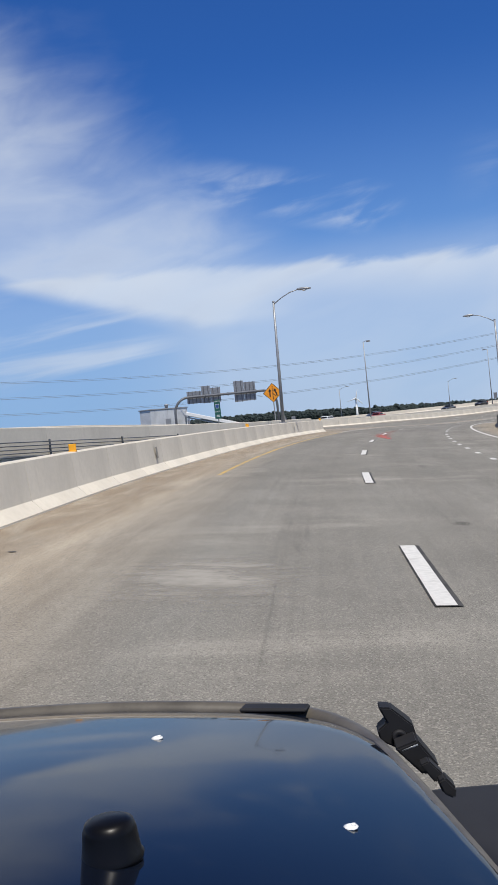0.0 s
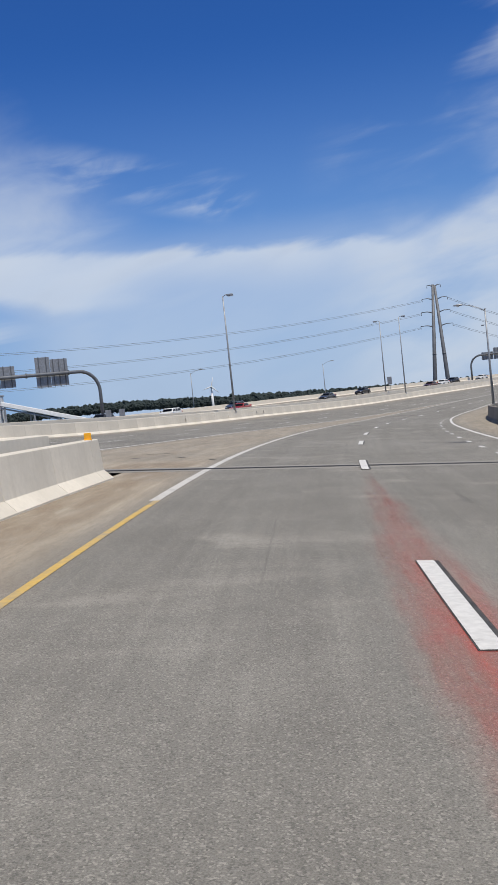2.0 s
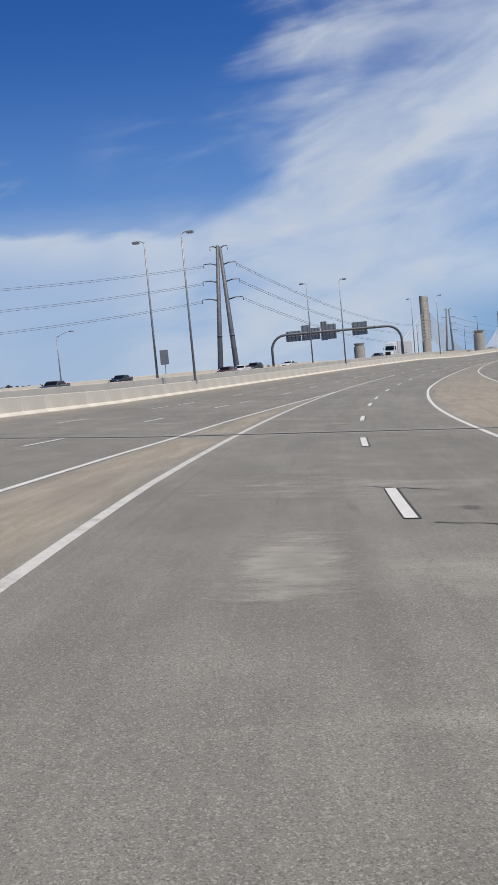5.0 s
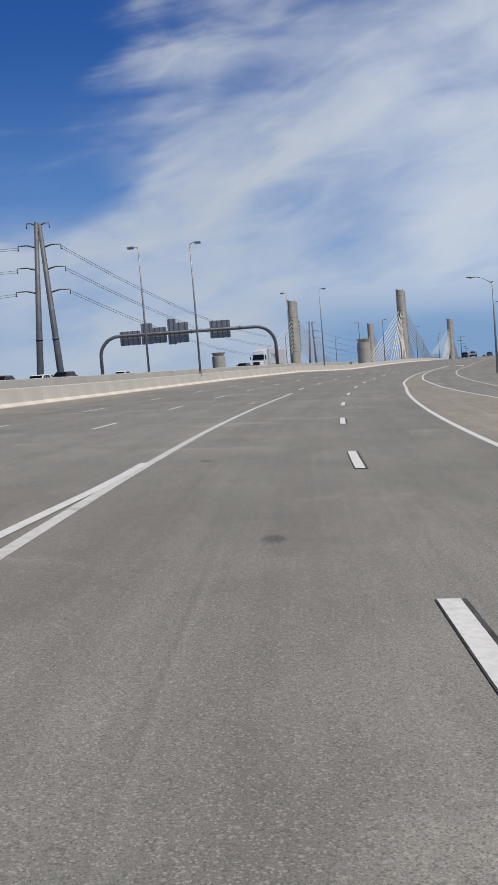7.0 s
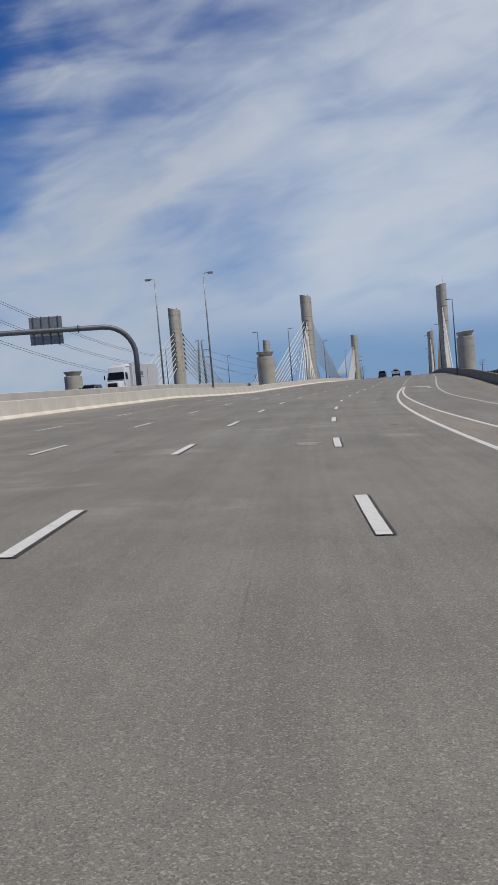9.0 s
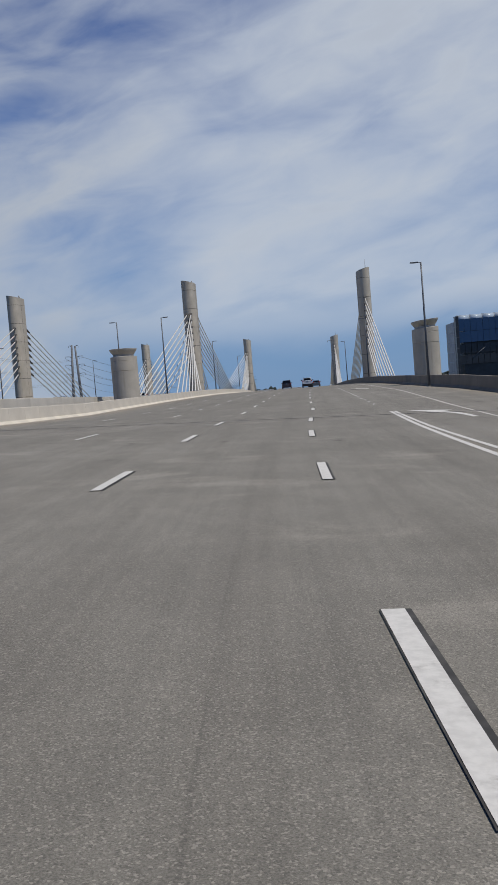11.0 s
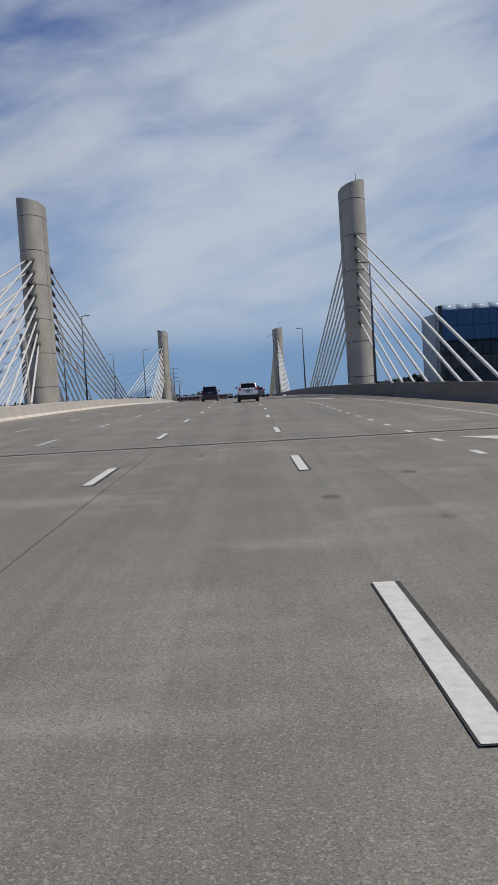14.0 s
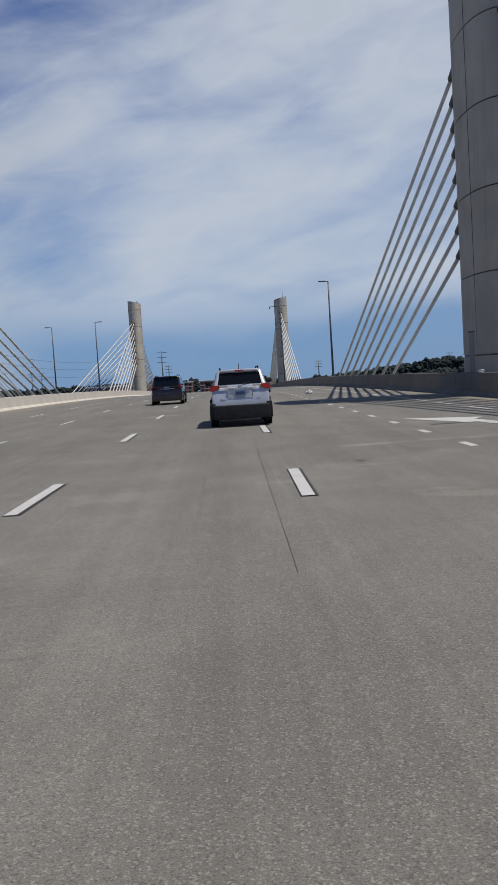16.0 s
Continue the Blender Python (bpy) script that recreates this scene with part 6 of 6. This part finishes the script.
def lorry(m):
    root = empty("lorry", m, "white articulated lorry with a plain white trailer", "truck")
    w = PAINTS["white"]
    part("sleeper_cab", hexa((4.2, 6.4, 1.22, 1.22), (4.3, 6.1, 1.1, 1.0), 1.0, 3.75, 0.12), w, root)
    part("bonnet", hexa((6.2, 7.9, 1.1, 0.95), (6.2, 7.6, 1.0, 0.8), 0.75, 1.95, 0.12), w, root)
    part("fairing", hexa((4.1, 5.9, 1.15, 1.1), (4.1, 4.7, 1.05, 0.95), 3.7, 4.05, 0.08), w, root, "white roof fairing")
    quad([(1.05, 6.43, 2.15), (-1.05, 6.43, 2.15), (-0.95, 6.2, 3.05), (0.95, 6.2, 3.05)], "windscreen", M_CARGLASS, root, "dark windscreen", 0.04)
    part("grille", box(1.2, 0.06, 0.9, (0, 7.85, 1.3), 0.03), M_PLASTIC, root)
    part("bumper", box(2.4, 0.3, 0.4, (0, 7.8, 0.6), 0.08), w, root)
    for sgn in (-1, 1):
        part("headlight", box(0.3, 0.12, 0.25, (sgn * 0.92, 7.72, 1.15), 0.04), M_HEAD, root, "clear headlight")
        part("mirror", box(0.16, 0.1, 0.5, (sgn * 1.4, 6.5, 2.5), 0.04), M_PLASTIC, root)
        quad([(sgn * 1.2, 5.3, 2.15), (sgn * 1.2, 6.2, 2.15), (sgn * 1.09, 6.05, 3.0), (sgn * 1.12, 5.3, 3.0)][::sgn], "side_window", M_CARGLASS, root, "dark side window")
        for y in (6.9, 3.6, 2.3, -5.2, -6.5):
            wheel(root, sgn * 1.02, y, 0.5, 0.5)
    part("trailer", box(2.55, 11.0, 2.85, (0, -1.9, 2.75), 0.05), w, root, "plain white box trailer")
    part("chassis", box(1.0, 14.5, 0.3, (0, 0.2, 1.0), 0.03), M_PLASTIC, root)
    for sgn in (-1, 1):
        for y, z, ww, hh in ((1.9, 3.2, 0.9, 0.16), (1.9, 2.9, 1.2, 0.12), (0.2, 2.9, 1.6, 0.5), (0.2, 2.45, 1.9, 0.10), (-2.6, 2.7, 0.12, 2.1)):
            part("printed_mark", box(0.012, ww, hh, (sgn * 1.28, y, z)), M_SIGNBACK, root, "grey printed mark too small to read")
    return root


lorry(on_road(352.0, -29.5, opp, True))

# ---- the vehicle that carries the view: bonnet and front ----


def bonnet_material():
    k = Mat("dark_blue_gloss_paint", 0.10, 0.0)
    k.b.inputs["Coat Weight"].default_value = 0.42
    k.b.inputs["Specular IOR Level"].default_value = 0.1
    k.b.inputs["Coat Roughness"].default_value = 0.03
    d = k.ramp(k.noise(14, 6, 0.7), 0.55, 0.8)
    k.colour(k.mix(k.math("MULTIPLY", d, 0.12), (0.004, 0.006, 0.012), (0.06, 0.06, 0.06)))
    k.rough(k.ramp(k.noise(5, 5), 0.3, 0.8, 0.05, 0.14))
    return k.m


def dusty_rim_material():
    k = Mat("dusty_bonnet_edge", 0.45)
    k.colour(k.mix(k.ramp(k.noise(9, 6, 0.7), 0.3, 0.7), (0.060, 0.053, 0.043), (0.115, 0.102, 0.082)))
    return k.m


M_HOOD, M_RIMD = bonnet_material(), dusty_rim_material()
M_RUBBER = simple("black_rubber", (0.004, 0.004, 0.005), 0.34, 0, 0.2, 30)
M_RUBBER.node_tree.nodes["Principled BSDF"].inputs["Specular IOR Level"].default_value = 0.18
jm = Matrix.Translation(P(0.0, 0.0)) @ Matrix.Rotation(radians(45.6), 4, "Z")
own_car = empty("off_road_vehicle", jm, "dark blue off-road vehicle front with a dusty bonnet edge", "car")
CX = -0.525


def front_y(x):
    """Forward edge of the bonnet across its width."""
    d = abs(x - CX)
    return ip(d, 0, 1.645, 0.2, 1.628, 0.42, 1.60, 0.50, 1.588, 0.558, 1.565, 0.60, 1.52, 0.635, 1.455, 0.66, 1.37, 0.682, 1.265, 0.711, 1.111, 0.737, 0.969, 0.755, 0.85, 0.77, 0.45)


def hood_z(x, y):
    """The bonnet's skin: it bends down towards its front and is crowned across."""
    d = x - CX
    flat = 1.22 - 0.065 * y
    mid = 1.2146 - 0.0865 * (y - 0.85) - 0.06 * (y - 0.85) ** 2
    return flat + (mid - flat) * (1 - (d / 0.75) ** 2) - 0.05 * (d / 0.72) ** 2


HW = 0.762


def hood_skin():
    """The bonnet's skin as rows across, turned down along its front edge."""
    bm = bmesh.new()
    n = 60
    rows = []
    for i in range(n + 1):
        q = -1 + 2 * i / n
        x = CX + HW * math.copysign(abs(q) ** 0.8, q)
        yf = front_y(x) - 0.03
        ys = [0.42 + (yf - 0.42) * j / 16 for j in range(17)]
        rows.append([bm.verts.new((x, y, hood_z(x, y) - (0.014 * max(0, 1 - (yf - y) / 0.07) ** 2))) for y in ys])
    for a, b in zip(rows, rows[1:]):
        for j in range(16):
            f = bm.faces.new((a[j], b[j], b[j + 1], a[j + 1]))
            f.smooth = True
    return bm


skin = hood_skin()
ext = bmesh.ops.extrude_face_region(skin, geom=list(skin.faces))
for v in ext["geom"]:
    if isinstance(v, bmesh.types.BMVert):
        v.co.z -= 0.03
bmesh.ops.recalc_face_normals(skin, faces=skin.faces)
part("bonnet", skin, M_HOOD, own_car, "glossy dark blue bonnet")
rim_pts = []
for i in range(81):
    q = -1 + 2 * i / 80
    x = CX + HW * math.copysign(abs(q) ** 0.75, q)
    y = front_y(x) - 0.020
    rim_pts.append((x - 0.02 * q, y, hood_z(x, y) - 0.014))
part("bonnet_edge", tube([(CX - HW, 0.42, hood_z(CX - HW, .42) - 0.01)] + rim_pts + [(CX + HW, 0.42, hood_z(CX + HW, .42) - 0.01)], 0.018, 12), M_RIMD, own_car, "dusty rounded bonnet edge", True)
part("bumper_stop", lathe([(0.029, 0), (0.030, 0.004), (0.0275, 0.007), (0.025, 0.028), (0.0225, 0.035), (0.016, 0.038), (0.003, 0.039)], 28, None, (-0.157, 0.848, hood_z(-0.157, 0.848) - 0.002)), M_RUBBER, own_car, "black rubber windscreen stop", True)
for x, y in ((-0.188, 1.296), (0.065, 0.981)):
    noz = bmesh.new()
    lathe([(0.008, 0), (0.0085, 0.0012), (0.004, 0.003)], 10, noz, (x, y, hood_z(x, y)))
    lathe([(0.003, 0.002), (0.0025, 0.0042)], 8, noz, (x + 0.003, y, hood_z(x, y)))
    part("washer_nozzle", noz, M_WHITE, own_car, "small bright washer nozzle")
vent = bmesh.new()
box(0.115, 0.030, 0.008, (0, 0, 0), 0.003, Matrix.Translation((-0.035, 1.545, hood_z(-0.035, 1.545) - 0.001)) @ Matrix.Rotation(radians(-16), 4, "Z"), vent)
part("vent", vent, M_PLASTIC, own_car, "black slot in the bonnet's front")


def plate(pts, y0, y1, bevel=0.003):
    """A block cut to an outline (x, z) between two places along the vehicle."""
    bm = bmesh.new()
    rows = [[bm.verts.new((x, y, z)) for x, z in pts] for y in (y0, y1)]
    n = len(pts)
    bm.faces.new(rows[0])
    bm.faces.new(rows[1][::-1])
    for i in range(n):
        bm.faces.new((rows[0][i], rows[0][(i + 1) % n], rows[1][(i + 1) % n], rows[1][i]))
    bmesh.ops.recalc_face_normals(bm, faces=bm.faces)
    bmesh.ops.bevel(bm, geom=list(bm.edges), offset=bevel, segments=2, affect="EDGES")
    return bm


# rubber draw latch: a flared handle with a boss, a metal-edged keeper and a jointed strap
FLAG = [(0.1301, 1.1136), (0.1497, 1.1112), (0.1814, 1.0819), (0.1863, 1.0575), (0.1692, 1.0526), (0.1521, 1.0477), (0.1289, 1.0612), (0.1253, 1.077), (0.1411, 1.0892)]
KEEP = [(0.1461, 1.0646), (0.1811, 1.0758), (0.2105, 1.0324), (0.1853, 1.0212)]
latch = part("bonnet_latch", plate(FLAG, 1.455, 1.49, 0.0025), M_PLASTIC, own_car, "black rubber bonnet latch with a flared handle")
boss = lathe([(0.0115, 0), (0.0115, 0.006), (0.008, 0.008), (0.004, 0.005)], 16)
boss.transform(Matrix.Translation((0.158, 1.456, 1.066)) @ Matrix.Rotation(radians(90), 4, "X"))
part("boss", boss, M_PLASTIC, latch)
keeper = part("keeper", plate(KEEP, 1.405, 1.45), M_PLASTIC, own_car, "black latch keeper with a worn metal edge")
part("worn_edge", tube([(0.1565, 1.4065, 1.0615), (0.181, 1.4065, 1.069)], 0.0022, 6), M_STEEL, keeper, "bright worn metal edge")
strap = part("latch_strap", plate([(0.178, 1.050), (0.192, 1.055), (0.211, 1.034), (0.198, 1.022)], 1.372, 1.395, 0.002), M_PLASTIC, own_car, "black latch strap")
part("strap_joint", plate([(0.199, 1.031), (0.211, 1.036), (0.226, 1.018), (0.222, 1.003), (0.206, 1.012)], 1.355, 1.385, 0.003), M_PLASTIC, strap)
for sgn in (-1, 1):
    x0 = CX + sgn * 0.95
    part("fender", hexa((0.55, 1.56, 0.24, 0.24), (0.62, 1.535, 0.235, 0.225), 0.88, 0.952, 0.02), M_PLASTIC, own_car, "flat dark fender").location = (x0, 0, 0)
    wheel(own_car, CX + sgn * 0.86, 1.08, 0.40, 0.26)
    part("side_panel", box(0.05, 1.15, 0.42, (CX + sgn * 0.66, 0.90, 0.81), 0.02), M_HOOD, own_car)
    part("headlight", lathe([(0.09, 0), (0.095, 0.03), (0.05, 0.05)], 18), M_HEAD, own_car, "round headlight").matrix_local = Matrix.Translation((CX + sgn * 0.42, 1.52, 0.92)) @ Matrix.Rotation(radians(-90), 4, "X")
part("grille", box(1.15, 0.06, 0.42, (CX, 1.49, 0.88), 0.03), M_HOOD, own_car, "upright slotted grille")
for i in range(7):
    part("grille_slot", box(0.05, 0.02, 0.26, (CX - 0.30 + 0.1 * i, 1.522, 0.90), 0.008), M_PLASTIC, own_car, "dark grille slot")
part("front_bumper", box(1.7, 0.16, 0.18, (CX, 1.72, 0.58), 0.03), M_PLASTIC, own_car, "black steel bumper")
part("axle", box(1.5, 0.14, 0.14, (CX, 1.08, 0.40), 0.03), M_PLASTIC, own_car)
part("chassis", box(0.9, 1.4, 0.16, (CX, 0.95, 0.60), 0.03), M_PLASTIC, own_car)

# ---- marks on the road ----


def spill_material():
    k = Mat("red_paint_spill", 0.8)
    k.colour(k.mix(k.ramp(k.noise(3, 5), 0.3, 0.7), (0.56, 0.105, 0.085), (0.44, 0.14, 0.11)))
    uv = k.t.nodes.new("ShaderNodeUVMap")
    uv.uv_map = "edge"
    sp = k.t.nodes.new("ShaderNodeSeparateXYZ")
    k.link(uv.outputs[0], sp.inputs[0])
    flow = k.t.nodes.new("ShaderNodeUVMap")
    flow.uv_map = "flow"
    n = k.noise(1.0, 6, 0.65, flow.outputs[0])
    fine = k.noise(9.0, 4, 0.7)
    f = k.math("ADD", sp.outputs[0], k.math("MULTIPLY", k.math("SUBTRACT", n, 0.5), 0.75))
    f = k.math("ADD", f, k.math("MULTIPLY", k.math("SUBTRACT", fine, 0.5), 0.30))
    k.link(k.ramp(f, 0.08, 1.08, 0.0, 0.70), k.b.inputs["Alpha"])
    return k.m


verts, faces, edge, flow_uv = [], [], [], []
rows_s = steps(47.3, 72.4, 0.6)
SP_N = 16
for s in rows_s:
    mid = ip(s, 47.3, 1.86, 49, 1.70, 51, 1.44, 53, 1.25, 56, 1.10, 60, 1.08, 64, 1.15, 68, 1.18, 72.4, 1.18)
    w = ip(s, 47.3, 0.16, 49, 0.30, 51, 0.50, 54, 0.72, 58, 0.74, 62, 0.55, 66, 0.40, 69, 0.20, 72.4, 0.12)
    amount = ip(s, 47.3, 0.75, 48.4, 1.0, 52, 0.95, 55, 0.80, 58, 0.62, 62, 0.48, 66, 0.40, 70, 0.28, 72.4, 0.0)
    for j in range(SP_N + 1):
        f = j / SP_N * 2 - 1
        verts.append(P(s, mid + f * w, 0.009))
        edge.append(((1 - f * f) ** 1.8 * amount * 0.92, 0))
        flow_uv.append((s * 0.55, f * w * 7.0))
for i in range(len(rows_s) - 1):
    for j in range(SP_N):
        a = i * (SP_N + 1) + j
        faces.append((a, a + 1, a + SP_N + 2, a + SP_N + 1))
sp_ob = mesh_ob("paint_spill", verts, faces, spill_material(), None, "", True, {"edge": edge, "flow": flow_uv})
tagged(sp_ob, "red paint dust smeared along the road", "stain", kind="structure")

M_TAR = simple("black_tar", (0.075, 0.070, 0.063), 0.7, 0, 0.3, 6)
random.seed(5)
for s0, l0, s1, l1, w in ((107.2, -5.2, 108.5, -3.9, 0.12), (123.1, -5.9, 123.4, -4.0, 0.12), (98.3, -5.5, 99.4, -4.0, 0.11), (131, -4.9, 131.6, -3.4, 0.07), (88.4, -5.7, 89.5, -4.5, 0.11), (80.5, -5.7, 81.1, -4.7, 0.10), (78.0, -4.2, 78.4, -3.8, 0.12),
                           (84.0, 2.3, 84.0, 6.0, 0.07), (140.3, 1.5, 139.4, 4.9, 0.08), (144.3, 0.9, 143.5, 2.1, 0.06)):
    pts = 14
    verts = []
    for i in range(pts + 1):
        f = i / pts
        s, l = s0 + (s1 - s0) * f + random.uniform(-.08, .08), l0 + (l1 - l0) * f
        ww = w * random.uniform(0.3, 1.0) * (0.3 + 0.7 * math.sin(math.pi * f))
        verts += [P(s - ww, l, 0.008), P(s + ww, l, 0.008)]
    tagged(mesh_ob("tar_seam", verts, [(2 * i, 2 * i + 2, 2 * i + 3, 2 * i + 1) for i in range(pts)], M_TAR), "thin black tar seam across the worn concrete", "stain", "tar seams", "structure")


def long_seam(pts, w, mat):
    """A ragged dark construction joint that runs along the carriageway."""
    verts = []
    ss = steps(pts[0][0], pts[-1][0], 0.5)
    for s in ss:
        l = ip(s, *[v for p in pts for v in p]) + random.uniform(-0.25, 0.25) * w
        ww = w * random.uniform(0.35, 1.0)
        verts += [P(s, l - ww, 0.0075), P(s, l + ww, 0.0075)]
    tagged(mesh_ob("construction_joint", verts, [(2 * i, 2 * i + 1, 2 * i + 3, 2 * i + 2) for i in range(len(ss) - 1)], mat), "thin dark construction joint along the concrete road", "stain", "construction joints", "structure")


M_SEAM = simple("dirty_joint_filler", (0.145, 0.136, 0.118), 0.85, 0, 0.35, 5)
for pts, w in (([(322, -1.85), (337, -1.92), (348, -1.94), (358, -2.14), (372, -2.30), (394, -2.45)], 0.015), ([(335, -6.3), (355, -6.45), (368, -6.8), (394, -6.9)], 0.03),
               ([(431.5, 0.48), (437, 0.515), (443, 0.56)], 0.0035), ([(248, -1.5), (258, -1.54), (266, -1.56)], 0.004), ([(252, -0.5), (257, -0.51)], 0.0035)):
    long_seam(pts, w, M_SEAM)


def worn_patch_material():
    k = Mat("pale_scraped_concrete", 0.9)
    k.colour(k.mix(k.ramp(k.noise(1.6, 6, 0.65), 0.3, 0.7), (0.30, 0.28, 0.245), (0.42, 0.395, 0.35)))
    uv = k.t.nodes.new("ShaderNodeUVMap")
    uv.uv_map = "edge"
    sp = k.t.nodes.new("ShaderNodeSeparateXYZ")
    k.link(uv.outputs[0], sp.inputs[0])
    flow = k.t.nodes.new("ShaderNodeUVMap")
    flow.uv_map = "flow"
    n = k.math("ADD", k.math("MULTIPLY", k.noise(1.0, 7, 0.65, flow.outputs[0], 0.4), 1.3), k.math("MULTIPLY", k.noise(2.2, 6, 0.7), 0.7))
    f = k.ramp(k.math("ADD", sp.outputs[0], n), 1.24, 1.95, 0.0, 0.72)
    k.link(f, k.b.inputs["Alpha"])
    return k.m


M_SCRAPE = worn_patch_material()


def worn_patch(s0, s1, l0, l1, amount=1.0):
    """A pale scraped area, streaked across the road, that fades out raggedly."""
    gs, gl = (s1 - s0) * 0.2, (l1 - l0) * 0.2
    s0, s1, l0, l1 = s0 - gs, s1 + gs, l0 - gl, l1 + gl
    ns, nl = 8, 8
    vs, fs, ed, fl = [], [], [], []
    for i in range(ns + 1):
        for j in range(nl + 1):
            u, v = i / ns * 2 - 1, j / nl * 2 - 1
            vs.append(P(s0 + (s1 - s0) * i / ns, l0 + (l1 - l0) * j / nl, 0.006))
            ed.append(((1 - u * u) * (1 - v * v) * amount, 0))
            fl.append(((s0 + (s1 - s0) * i / ns) * 3.0, (l0 + (l1 - l0) * j / nl) * 1.1))
    for i in range(ns):
        for j in range(nl):
            a = i * (nl + 1) + j
            fs.append((a, a + 1, a + nl + 2, a + nl + 1))
    tagged(mesh_ob("worn_patch", vs, fs, M_SCRAPE, None, "", True, {"edge": ed, "flow": fl}), "pale scraped patch on the grey concrete road", "stain", "worn patches", "structure")


for s0, s1, l0, l1, q in ((136.4, 140.2, -0.65, 0.45, 1.0), (142.6, 146.4, -1.9, 1.2, 0.6), (147.2, 149.0, 0.6, 1.6, 0.6), (162.5, 165.0, -0.4, 0.9, 0.6),
                          (7.6, 9.9, -1.9, -0.2, 0.85), (258.1, 259.4, -0.2, 0.55, 1.0), (339.0, 345.0, -0.35, 0.35, 0.35), (419.0, 424.0, -1.0, 0.0, 0.35),
                          (424.0, 433.0, -2.5, -0.9, 0.4), (224.2, 227.6, -3.7, -3.0, 0.9), (385.0, 391.0, 4.9, 7.4, 0.7), (113.0, 116.0, -1.6, -0.3, 0.7)):
    worn_patch(s0, s1, l0, l1, q)
for s0, l0, r in ((44.6, -0.57, 0.08), (336.4, 1.0, 0.06), (336.7, -1.13, 0.05), (336.3, -0.6, 0.03), (342.2, 0.05, 0.08), (258.6, 0.13, 0.05), (254.3, 0.72, 0.03), (255.2, -0.11, 0.025), (269.1, -0.04, 0.07), (268.2, 0.55, 0.045), (267.9, 0.16, 0.04), (269.0, 1.01, 0.03), (391.2, -1.16, 0.10), (391.0, -0.83, 0.05), (397.2, -1.87, 0.06), (231.0, -0.25, 0.08), (230.5, -1.82, 0.06), (10.7, -3.54, 0.06), (76.9, -2.89, 0.12)):
    n = 14
    ring = [P(s0 + r * 1.3 * random.uniform(0.45, 1.15) * math.cos(2 * math.pi * i / n), l0 + r * random.uniform(0.5, 1.15) * math.sin(2 * math.pi * i / n), 0.007) for i in range(n)]
    tagged(mesh_ob("tar_spot", ring, [tuple(range(n))[::-1]], M_TAR), "small dark tar spot on the road", "stain", "tar spots", "structure")
